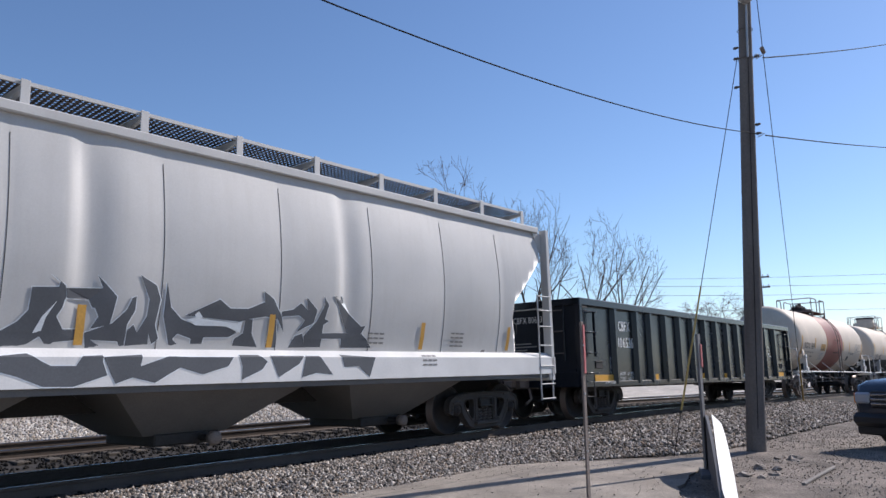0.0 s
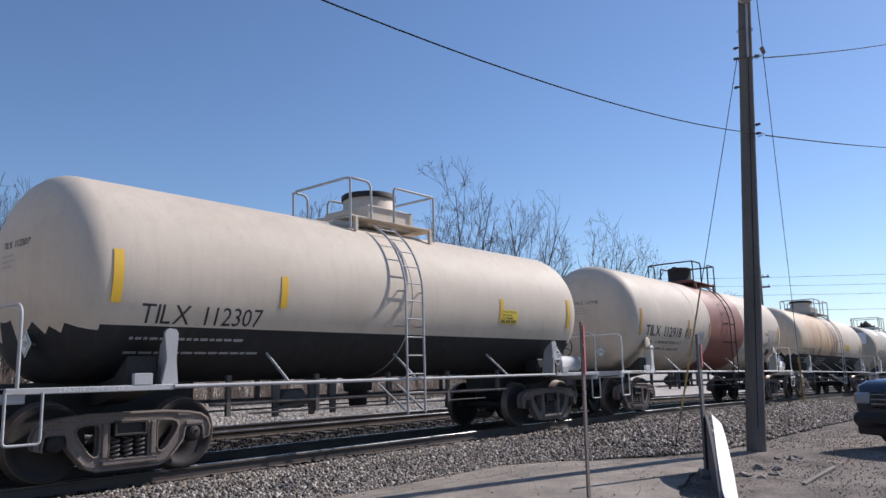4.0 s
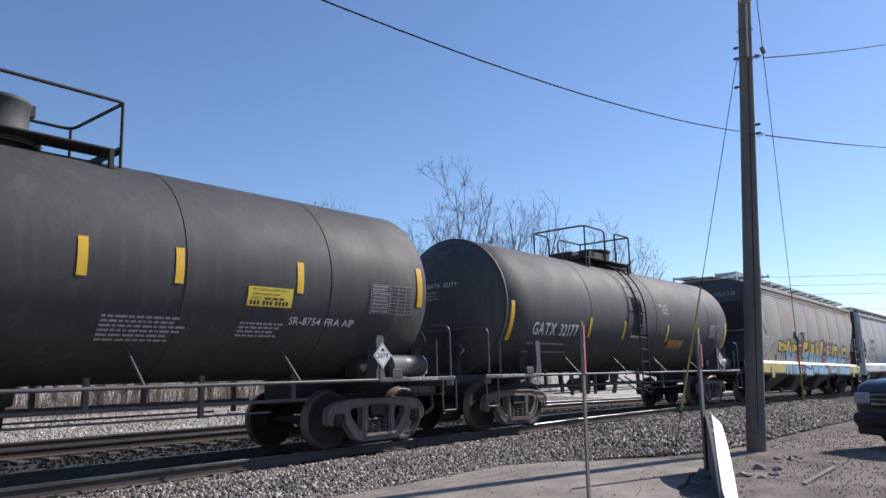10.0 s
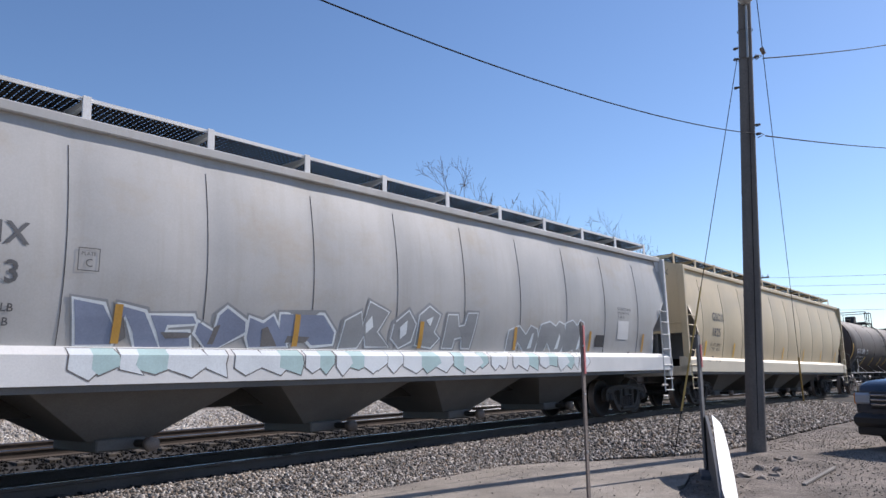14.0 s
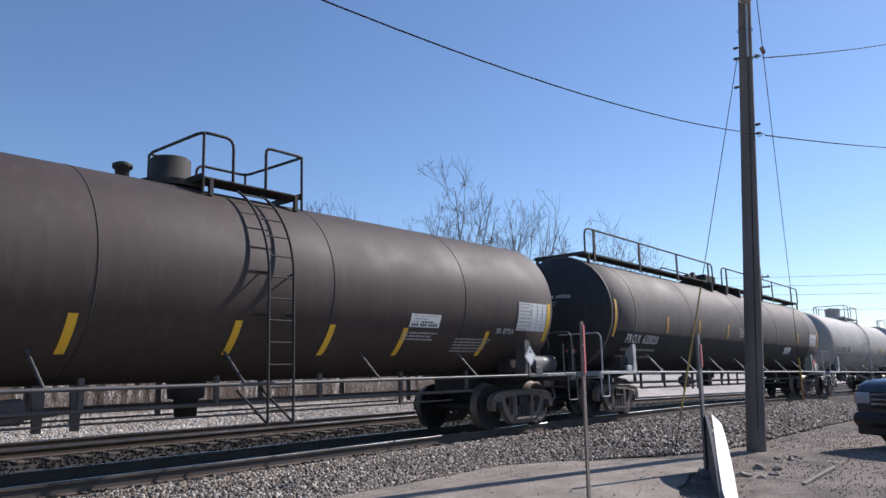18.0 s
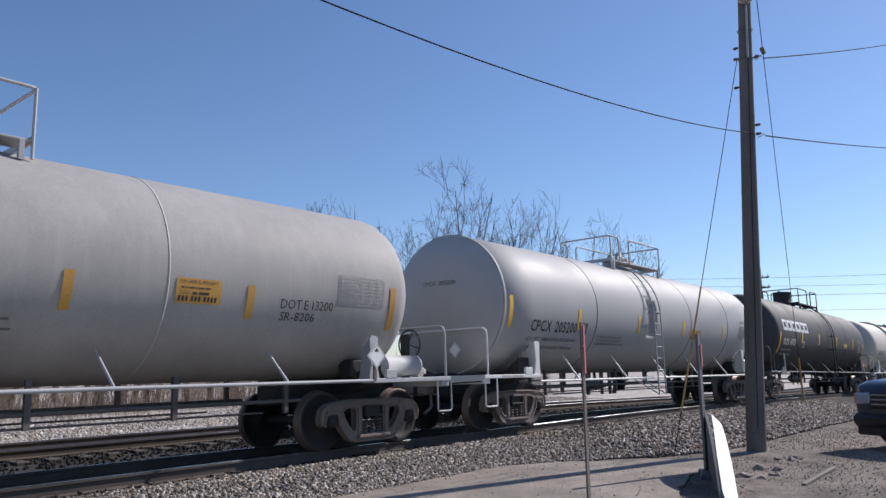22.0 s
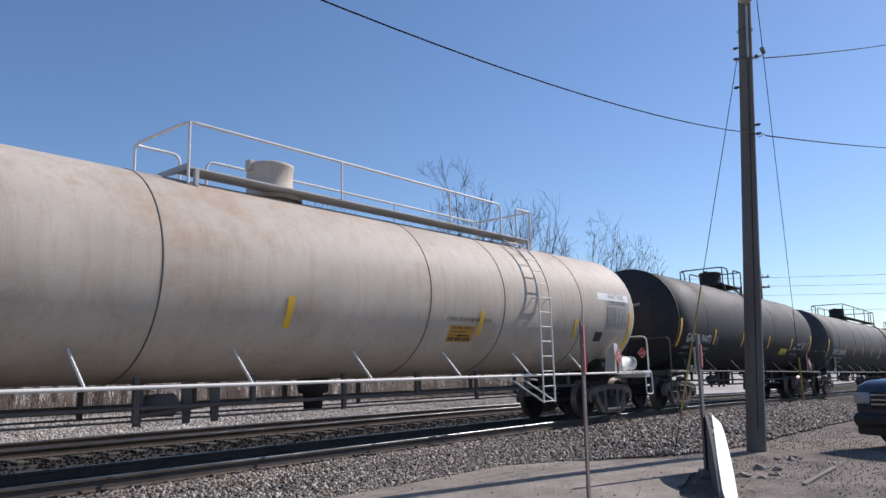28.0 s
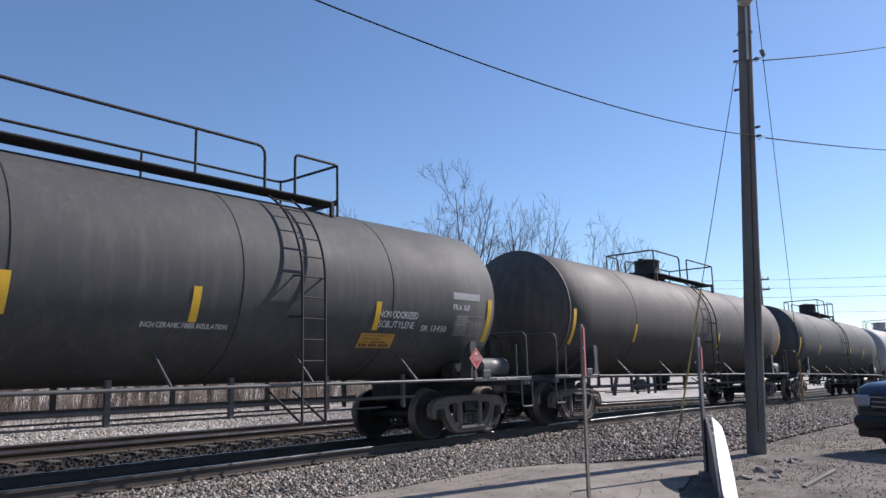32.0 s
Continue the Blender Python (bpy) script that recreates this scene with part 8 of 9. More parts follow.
def gondola_marks(i):
    car, lead, length = BY[i]
    h = length / 2
    for body, x, z, hi in (("CBFX", 2.12, 2.11, 0.25), ("806536", 1.99, 1.69, 0.25), ("LD LMT  219200", 2.02, 1.00, 0.085), ("LT WT    66800", 2.02, 0.88, 0.085), ("IL   52-6", length - 2.6, 1.9, 0.07), ("IW    9-6", length - 2.6, 1.79, 0.07),
                           ("IH    5-6", length - 2.6, 1.68, 0.07), ("CU FT 2743", length - 2.6, 1.57, 0.07)):
        vs, fs, w = letters(body, hi, 0.004 if hi > 0.2 else 0.0)
        k = {"CBFX": 0.64, "806536": 0.92}.get(body, w) / w
        part("lettering", Shape().add([(x - h + v[0] * k, -1.436, z + v[1]) for v in vs], fs), pale_ink, car)
    vs, fs, w = letters("CBFX 806536", 0.15)
    k = 0.92 / w
    part("end_lettering", Shape().add([(-h + 0.055, 0.34 - v[0] * k, 2.29 + v[1]) for v in vs], fs), pale_ink, car)
    s = Shape()
    for row, wide in enumerate((0.62, 0.78, 0.5, 0.6, 0.58, 0.92)):
        s.add([(-h + 0.056, 0.46 - p, 1.78 - 0.075 * row + q) for p, q in ((0, 0), (wide, 0), (wide, 0.03), (0, 0.03))], [(0, 1, 2, 3)])
    part("end_fine_print", s, pencil_grey, car)
    for body, x in (("PULL HERE", 1.12), ("LIFT HERE", 1.41)):
        vs, fs, w = letters(body, 0.045)
        part("lettering", Shape().add([(x - h + v[0] * 0.22 / w, -1.526, 0.81 + v[1]) for v in vs], fs), pale_ink, car)
    part("label_plate", Shape().box(length - 5.35 - h, length - 5.1 - h, -1.436, -1.44, 0.90, 0.99), pale_ink, car)
    vs, fs, w = letters("JACK HERE", 0.05)
    part("lettering", Shape().add([(1.59 - h + v[1], -1.436, 1.45 - v[0] * 0.3 / w) for v in vs], fs), pale_ink, car)
    part("lettering", Shape().add([(1.595 - h + p, -1.436, 1.02 + q) for p, q in ((0, 0), (0.012, 0), (0.012, 0.1), (0, 0.1))], [(0, 1, 2, 3)]), pale_ink, car)


gondola_marks(1)

# ---- pole, wires, posts and the parked pickup ----
pole_wood = material("weathered_pole_wood", (0.15, 0.135, 0.125), 0.9, grain=0.2, patch=0.15, bump=0.5, fine=30, streak=(0.10, 0.088, 0.08), streak_amount=0.5, spec=0.15)
wire_mat = material("dark_cable", (0.018, 0.018, 0.02), 0.9, 0.0, grain=0.1, bump=0.0, spec=0.1)
galv = material("galvanised_steel", (0.38, 0.38, 0.38), 0.5, 0.7, grain=0.15, patch=0.2, bump=0.1)
yellow_guard = material("faded_yellow_guard", (0.42, 0.29, 0.09), 0.6, grain=0.15, patch=0.25, bump=0.1)
stake_mat = material("rusty_stake", (0.20, 0.165, 0.145), 0.8, 0.2, grain=0.25, patch=0.3, bump=0.4)
pink_tape = material("pink_red_tape", (0.58, 0.17, 0.16), 0.5, grain=0.1, patch=0.15, bump=0.0)
barrier_white = material("white_barrier_paint", (0.80, 0.80, 0.79), 0.6, grain=0.08, patch=0.1, bump=0.2, stain=(0.55, 0.53, 0.5), stain_amount=0.35)
barrier_grey = material("grey_barrier_paint", (0.12, 0.12, 0.13), 0.7, grain=0.12, patch=0.15, bump=0.2)
stake_grey = material("dull_grey_stake", (0.17, 0.165, 0.165), 0.8, grain=0.15, patch=0.2, bump=0.2)
brown_grey_wood = material("grey_timber", (0.22, 0.20, 0.18), 0.9, grain=0.3, patch=0.2, bump=0.5)

FOOT, CROWN = Vector((15.27, -5.23, -0.5)), Vector((15.377, -5.751, 10.4))


def on_pole(z, out=(0, 0)):
    k = (z - FOOT.z) / (CROWN.z - FOOT.z)
    p = FOOT.lerp(CROWN, k)
    return Vector((p.x + out[0], p.y + out[1], z))


def hang(a, b, sag, n=24):
    a, b = Vector(a), Vector(b)
    return [a.lerp(b, i / n) - Vector((0, 0, 4 * sag * (i / n) * (1 - i / n))) for i in range(n + 1)]


def build_pole():
    pole = thing("utility_pole", "leaning weathered wooden utility pole beside the track", "utility pole")
    n = 14
    part("shaft", Shape().tube([FOOT.lerp(CROWN, i / n) for i in range(n + 1)], [0.185 - 0.07 * i / n for i in range(n + 1)], 20), pole_wood, pole)
    near = Vector((-0.6, -0.25)).normalized()
    lamp = part("lamp_arm", Shape().tube([on_pole(9.1), on_pole(9.15, (-0.18, -0.08)), on_pole(8.95, (-0.22, -0.1))], 0.03, 8), galv, pole)
    m = Matrix.Translation(on_pole(8.62, (-0.22, -0.10))) @ Matrix.Rotation(radians(-90), 4, "Y")
    part("lamp_bowl", Shape().lathe([(-0.03, 0.0), (-0.02, 0.08), (0.05, 0.15), (0.16, 0.17), (0.26, 0.13), (0.34, 0.06), (0.36, 0.0)], m, 20), glass_grey, pole, "grey lamp bowl")
    part("conduit", Shape().tube([on_pole(7.45, (-0.15, -0.09)), on_pole(8.65, (-0.15, -0.08))], 0.022, 8), galv, pole)
    for z in (7.48, 8.1):
        part("strap", Shape().tube([on_pole(z) + Vector((0.150 * math.cos(a), 0.150 * math.sin(a), 0)) for a in [j * math.pi / 8 for j in range(16)]], 0.008, 5, closed=True), dusty_steel, pole)
    for z, side in ((7.50, (0.05, -0.2)), (5.86, (0.05, -0.2)), (6.05, (0.05, -0.19)), (7.75, (-0.05, 0.18)), (7.52, (-0.05, 0.18)), (6.9, (-0.05, 0.18))):
        part("bolt_eye", Shape().lathe([(-0.05, 0.0), (-0.05, 0.02), (0.03, 0.032), (0.05, 0.02), (0.06, 0.0)], Matrix.Translation(on_pole(z, side)) @ Matrix.Rotation(radians(90), 4, "Z"), 10), dusty_steel, pole)
    for z, side in ((7.5, (0.08, -0.30)), (5.84, (0.08, -0.30))):
        c = on_pole(z, side)
        part("wire_clamp", Shape().tube([on_pole(z + 0.05, (0.05, -0.18)), c, on_pole(z - 0.06, (0.05, -0.18))], 0.012, 5), galv, pole)
    part("ground_wire", Shape().tube([on_pole(z, (-0.16 + 0.003 * z, -0.09)) for z in (0.0, 2, 4, 6, 8)], 0.007, 4), wire_mat, pole)
    for a, b, sag, name, label in ((on_pole(5.86, (0, -0.15)), (-1.68, -4.49, 4.97), 0.54, "service_cable", "dark overhead cable slung from the pole"),
                                   (on_pole(7.44, (0.08, -0.32)), (47.9, -7.37, 19.35), 0.25, "overhead_wire", "thin overhead wire running off from the pole"),
                                   (on_pole(5.80, (0.08, -0.32)), (47.9, -6.72, 12.65), 0.2, "overhead_wire", "thin overhead wire running off from the pole")):
        w = tagged(part(name, Shape().tube(hang(a, b, sag), 0.009 if sag > 0.5 else 0.013, 6), wire_mat), label, "cable")
    guy = thing("guy_wire", "steel guy wire with a yellow plastic guard", "guy wire", "guys of the pole")
    top, anchor = on_pole(7.52, (-0.05, 0.16)), Vector((13.74, -4.22, -0.45))
    part("strand", Shape().tube([top, anchor], 0.008, 5), wire_mat, guy)
    p, q = top.lerp(anchor, 0.60), top.lerp(anchor, 0.895)
    part("guard", Shape().tube([p, q], [0.017, 0.02], 8), yellow_guard, guy, "yellow plastic guard")
    guy = thing("guy_wire", "long steel guy wire with a brownish guard", "guy wire", "guys of the pole")
    top, anchor = on_pole(9.6, (0.1, -0.16)), Vector((34.4, -1.2, -0.62))
    part("strand", Shape().tube([top, anchor], 0.009, 5), wire_mat, guy)
    part("strain_insulator", Shape().lathe([(-0.1, 0.0), (-0.08, 0.05), (0.08, 0.05), (0.1, 0.0)], Matrix.Translation(top.lerp(anchor, 0.11)) @ Matrix.Rotation(radians(25), 4, "Y"), 10), brown_steel, guy)
    part("guard", Shape().tube([top.lerp(anchor, 0.80), top.lerp(anchor, 0.985)], 0.032, 8), yellow_guard, guy)
    lines = []
    for k in range(4):
        z0, z1 = ((19.0, 16.6), (17.5, 14.7), (15.6, 13.1), (12.6, 10.3))[k]
        lines.append(hang((143.4, 60.7, z0), (163.0, -9.0, z1), 0.5, 10))
    grid = thing("power_line", "distant power line with four wires against the sky", "power line")
    for x, y in ((143.4, 60.7), (163.0, -9.0)):
        part("line_pole", Shape().tube([(x, y, -2.5), (x, y, 20.0)], 0.16, 8), pole_wood, grid)
    for line in lines:
        part("wire", Shape().tube(line, 0.035, 4), wire_mat, grid)
    far = thing("distant_power_pole", "distant wooden power pole with two crossarms", "utility pole")
    part("shaft", Shape().tube([(76.6, 12.8, -1.2), (76.6, 12.8, 10.6)], 0.14, 8), pole_wood, far)
    for z in (9.6, 8.6):
        part("crossarm", Shape().box(76.45, 76.6, 11.9, 13.7, z - 0.07, z + 0.07), pole_wood, far)
        for y in (12.0, 12.5, 13.1, 13.6):
            part("insulator", Shape().lathe([(0.0, 0.05), (0.2, 0.05), (0.22, 0.0)], Matrix.Translation((76.5, y, z + 0.07)) @ Matrix.Rotation(radians(-90), 4, "Y"), 6), galv, far)


glass_grey = material("grey_lamp_glass", (0.32, 0.31, 0.30), 0.25, grain=0.05, patch=0.1, bump=0.0, spec=0.6)
build_pole()


def build_posts():
    st = thing("marker_stake", "rusty steel marker stake with red tape at its top", "stake", "stakes beside the track")
    part("shaft", Shape().slab([(8.425, -5.38), (8.485, -5.38), (8.485, -5.33), (8.47, -5.33), (8.47, -5.365), (8.425, -5.365)], "z", -0.6, 1.80), stake_mat, st)
    part("tape", Shape().box(8.455, 8.492, -5.392, -5.381, 1.15, 1.76), pink_tape, st, "red tape")
    for z in (0.9, 0.2, 1.5):
        part("bolt", Shape().block(Matrix.Translation((8.44, -5.388, z)), (0.012, 0.008, 0.012)), galv, st)
    st = thing("marker_stake", "grey steel marker post beside a white barrier", "stake", "stakes beside the track")
    part("shaft", Shape().slab([(11.90, -5.53), (12.0, -5.53), (12.0, -5.46), (11.975, -5.46), (11.975, -5.505), (11.90, -5.505)], "z", -0.6, 1.72), stake_grey, st)
    part("tape", Shape().box(11.965, 12.01, -5.545, -5.531, 1.2, 1.56), pink_tape, st, "red tape")
    bar = thing("barrier", "low white-painted barrier ramp with shaded grey sides", "barrier")
    d = Vector((-0.918, -0.397, 0))
    s = Vector((-d.y, d.x, 0))
    o = Vector((12.10, -5.57, 0))
    prof = [(0.0, 0.44), (0.25, 0.43), (0.6, 0.385), (1.0, 0.30), (1.4, 0.19), (1.8, 0.05), (2.2, -0.12), (2.6, -0.34), (2.75, -0.45)]
    body, top, wide = Shape(), Shape(), []
    t = 0.085
    for (a, za), (b, zb) in zip(prof, prof[1:]):
        pa, pb = o + d * a, o + d * b
        k, m = 0.02 + 0.03 * min(1, a), 0.02 + 0.03 * min(1, b)
        up = Vector((0, 0, 0.012))
        wide += [(pa + s * (0.02 - 0.03 * min(2.0, a)) + Vector((0, 0, za)) + up, pa + s * (t + 0.06) + Vector((0, 0, za - 0.13)) + up)]
    b, zb = prof[-1]
    pb = o + d * b
    wide += [(pb - s * 0.015 + Vector((0, 0, zb + 0.012)), pb + s * (t + 0.06) + Vector((0, 0, zb - 0.10)))]
    edges = [q for a, b in wide for q in (a, b, b - Vector((0, 0, 0.10)), a - Vector((0, 0, 0.06)))]
    n = len(wide)
    top.add(edges, [(4 * i + j, 4 * i + (j + 1) % 4, 4 * i + 4 + (j + 1) % 4, 4 * i + 4 + j) for i in range(n - 1) for j in range(4)] + [(0, 3, 2, 1), (4 * n - 4, 4 * n - 3, 4 * n - 2, 4 * n - 1)])
    ring = [(a, z) for a, z in prof] + [(prof[-1][0], -0.55), (0.0, -0.55)]
    n = len(ring)
    body.add([o + d * a + s * w + Vector((0, 0, z)) for w in (-t, -0.045) for a, z in ring], [tuple(range(n)), tuple(range(2 * n - 1, n - 1, -1))] + [(k, n + k, n + (k + 1) % n, (k + 1) % n) for k in range(n)])
    part("web", body, barrier_grey, bar, "grey shaded side")
    part("cap", top, barrier_white, bar, "white painted cap")
    f = o + d * 0.35
    part("footing", Shape().block(Matrix.Translation((f.x - 0.02, f.y + 0.05, -0.45)) @ Matrix.Rotation(math.atan2(d.y, d.x), 4, "Z"), (0.45, 0.17, 0.06), 0.015), barrier_grey, bar)


build_posts()


def build_pickup():
    """A blue pickup, nose towards -x."""
    blue = material("blue_car_paint", (0.04, 0.047, 0.066), 0.2, 0.3, grain=0.03, patch=0.05, bump=0.0, spec=0.7)
    dark = material("black_trim", (0.02, 0.02, 0.022), 0.5, grain=0.1, bump=0.05)
    chrome = material("dull_chrome", (0.55, 0.55, 0.56), 0.22, 1.0, grain=0.05, bump=0.0)
    glass = material("tinted_glass", (0.03, 0.035, 0.04), 0.08, grain=0.0, patch=0.0, bump=0.0, spec=0.8)
    tyre = material("tyre_rubber", (0.02, 0.02, 0.02), 0.85, grain=0.2, bump=0.3)
    lens = material("headlight_lens", (0.34, 0.36, 0.40), 0.12, grain=0.02, patch=0.05, bump=0.0, spec=0.8)
    amber = material("amber_lens", (0.75, 0.22, 0.03), 0.2, grain=0.02, patch=0.05, bump=0.0, spec=0.7)
    car = thing("pickup_truck", "dark blue pickup truck parked on the dirt", "pickup truck", at=pose(16.54, -7.46, LOT - 0.02, 0, 0, -30))
    w = 0.98
    prof = [(0.05, 0.62), (0.02, 0.95), (0.10, 1.20), (0.35, 1.31), (1.35, 1.38), (1.75, 1.42), (2.35, 1.95), (3.6, 1.95), (3.85, 1.40), (5.6, 1.38), (5.65, 0.62)]
    s = Shape()
    rows = []
    for k, (inset, lift) in enumerate(((0.10, -0.02), (0.03, 0.0), (0.0, 0.0), (0.0, 0.0), (0.03, 0.0), (0.10, -0.02))):
        y = (-w + 0.0, -w + 0.05, -w + 0.16, w - 0.16, w - 0.05, w)[k]
        rows.append([(x + (inset if x < 1 else 0), y * (0.88 if z > 1.5 else 1.0), z + lift - (0.05 * inset * 10 if z > 1.2 else 0)) for x, z in prof])
    n = len(prof)
    s.add([p for r in rows for p in r], [(a * n + j, (a + 1) * n + j, (a + 1) * n + j + 1, a * n + j + 1) for a in range(5) for j in range(n - 1)], True)
    s.add(rows[0], [tuple(range(n))])
    s.add(rows[-1], [tuple(range(n))[::-1]])
    body = part("body", s, blue, car)
    part("bumper", Shape().box(-0.08, 0.14, -w, w, 0.42, 0.68, 0.08), dark, car)
    part("air_dam", Shape().box(0.0, 0.3, -w + 0.06, w - 0.06, 0.26, 0.44, 0.03), dark, car)
    g = part("grille", Shape().box(-0.02, 0.06, -0.55, 0.55, 0.78, 1.12, 0.03), dark, car)
    for z in (0.86, 0.95, 1.04):
        part("grille_bar", Shape().box(-0.035, 0.0, -0.52, 0.52, z - 0.018, z + 0.018, 0.006), chrome, g)
    for e in (-1, 1):
        h = part("headlight", Shape().box(-0.01, 0.22, e * 0.58, e * 0.93, 0.86, 1.08, 0.04), lens, car)
        part("turn_lamp", Shape().box(0.05, 0.28, e * 0.90, e * 0.985, 0.86, 1.06, 0.02), amber, h)
        part("wheel_arch", Shape().tube([(0.98 + 0.5 * math.cos(a), e * (w + 0.01), 0.42 + 0.5 * math.sin(a)) for a in [j * math.pi / 10 for j in range(11)]], 0.03, 6), dark, car)
        for x in (0.98, 4.6):
            m = Matrix.Translation((x, e * (w - 0.13), 0.40)) @ Matrix.Rotation(radians(90), 4, "Z")
            t = part("wheel", Shape().lathe([(-0.12, 0.24), (-0.13, 0.36), (-0.09, 0.40), (0.09, 0.40), (0.13, 0.36), (0.12, 0.24)], m, 28), tyre, car)
            part("rim", Shape().lathe([(-0.08, 0.0), (-0.1, 0.1), (-0.06, 0.12), (-0.09, 0.24), (0.09, 0.24), (0.06, 0.12), (0.1, 0.1), (0.08, 0.0)], m, 24), chrome, t)
        part("side_window", Shape().slab([(1.95, 1.46), (2.42, 1.88), (3.5, 1.88), (3.62, 1.46)], "y", e * (w * 0.89), e * (w * 0.895)), glass, car)
        part("mirror", Shape().box(1.75, 1.92, e * (w + 0.02), e * (w + 0.22), 1.40, 1.62, 0.03), dark, car)
    part("windscreen", Shape().add([(1.80, -0.78, 1.45), (1.80, 0.78, 1.45), (2.33, 0.72, 1.93), (2.33, -0.72, 1.93)], [(0, 1, 2, 3)]), glass, car)


build_pickup()

# ---- bare trees and brush ----
bark = material("grey_brown_bark", (0.10, 0.083, 0.07), 0.95, grain=0.3, patch=0.25, bump=0.4, spec=0.1)
twig_mat = material("bare_twigs", (0.11, 0.09, 0.078), 0.95, grain=0.3, patch=0.3, bump=0.0, spec=0.1)
brush_mat = material("dead_brush", (0.30, 0.24, 0.19), 0.95, grain=0.4, patch=0.4, bump=0.0, spec=0.05)
straw_mat = material("dead_grass_blades", (0.52, 0.44, 0.33), 0.95, grain=0.3, patch=0.3, bump=0.0, spec=0.05)


def bare_tree(x, y, top, width, seed, label="bare leafless tree with many fine branches", kids=(5, 5, 4, 4, 3), thick=0.011, lean=0.0, fork=0.3):
    """A leafless tree: a trunk that forks into steep limbs, branches and fine twigs; its crown reaches top and width and leans along x."""
    rng = random.Random(seed)
    trunk, twigs, shoots = Shape(), Shape(), []

    def limb(p, way, length, r, level):
        n = 5 if level < 2 else 4 if level < 3 else 3
        pts, rs, ways = [p], [r], [way]
        q, w = p.copy(), way.copy()
        bend = Vector((rng.uniform(-1, 1), rng.uniform(-1, 1), 0)) * 0.10
        for k in range(n):
            w = (w + bend + Vector((rng.uniform(-1, 1), rng.uniform(-1, 1), rng.uniform(-0.4, 0.4))) * (0.07 + 0.035 * level) + Vector((0, 0, 0.035))).normalized()
            q = q + w * length / n
            pts.append(q.copy())
            ways.append(w.copy())
            rs.append(max(thick * 0.6, r * (1 - (0.35 if level == 0 else 0.72) * (k + 1) / n)))
        shoots.append((level, pts, rs))
        if level >= len(kids):
            return
        turn = rng.uniform(0, 6.28)
        for k in range(kids[level]):
            t = rng.uniform(0.72, 1.0) if level == 0 else 0.22 + 0.78 * (k + rng.random()) / kids[level]
            j = min(n - 1, int(t * n))
            at = pts[j].lerp(pts[j + 1], min(1.0, t * n - j))
            turn += 2.4 + rng.uniform(-0.5, 0.5)
            tilt = rng.uniform(0.45, 0.95) + (0.10 if level > 1 else 0.0)
            w = ways[j + 1]
            a = w.orthogonal().normalized()
            side = a * math.cos(turn) + w.cross(a) * math.sin(turn)
            nw = (w * math.cos(tilt) + side * math.sin(tilt)).normalized()
            size = length * rng.uniform(0.5, 0.72) * (1.15 - 0.45 * t) if level else rng.uniform(0.75, 1.0) * (1 - fork) * 6.2
            limb(at, nw, size, max(thick, rs[j] * (0.62 if level == 0 else 0.55)), level + 1)

    limb(Vector((0, 0, 0)), Vector((rng.uniform(-0.08, 0.08) + lean * 0.5, rng.uniform(-0.08, 0.08), 1)).normalized(), fork * 10, 0.17, 0)
    z0 = ground_height(x, y) - 0.1
    tips = [pts[-1] for level, pts, rs in shoots if level >= 2]
    up = sorted(p.z for p in tips)[int(len(tips) * 0.95)]
    mid = sum(p.x for p in tips) / len(tips)
    out = sorted(abs(p.x - mid) for p in tips)[int(len(tips) * 0.86)]
    kz = (top - z0) / up
    kx = max(0.6 * kz, min(1.8 * kz, width * 0.5 / out))
    cz, ch = (top - z0) * 0.55, (top - z0) * 0.47

    def out_of(p):
        return ((p.x - mid) ** 2 + p.y ** 2) * kx * kx / (width * width * 0.27) + ((p.z * kz - cz) / ch) ** 2 if p.z * kz > cz * 0.6 else 0.0

    for level, pts, rs in shoots:
        # the crown's outline is a loose dome, at which the shoots end
        edge = rng.uniform(0.9, 1.25)
        if level > 0:
            if out_of(pts[0]) > 0.98:
                continue
            n = next((k for k, p in enumerate(pts) if k > 1 and out_of(p) > edge), len(pts) - 1)
            pts, rs = pts[:n + 1], rs[:n + 1]
        way = [(x + (p.x * kx) + lean * p.z * kz, y + p.y * kx, z0 + p.z * kz) for p in pts]
        (trunk if level < 2 else twigs).tube(way, rs, 7 if level < 1 else (5 if level < 2 else 3), cap=False)
    tree = thing("tree", label, "tree", "bare trees behind the tracks")
    part("trunk", trunk, bark, tree)
    part("crown", twigs, twig_mat, tree)


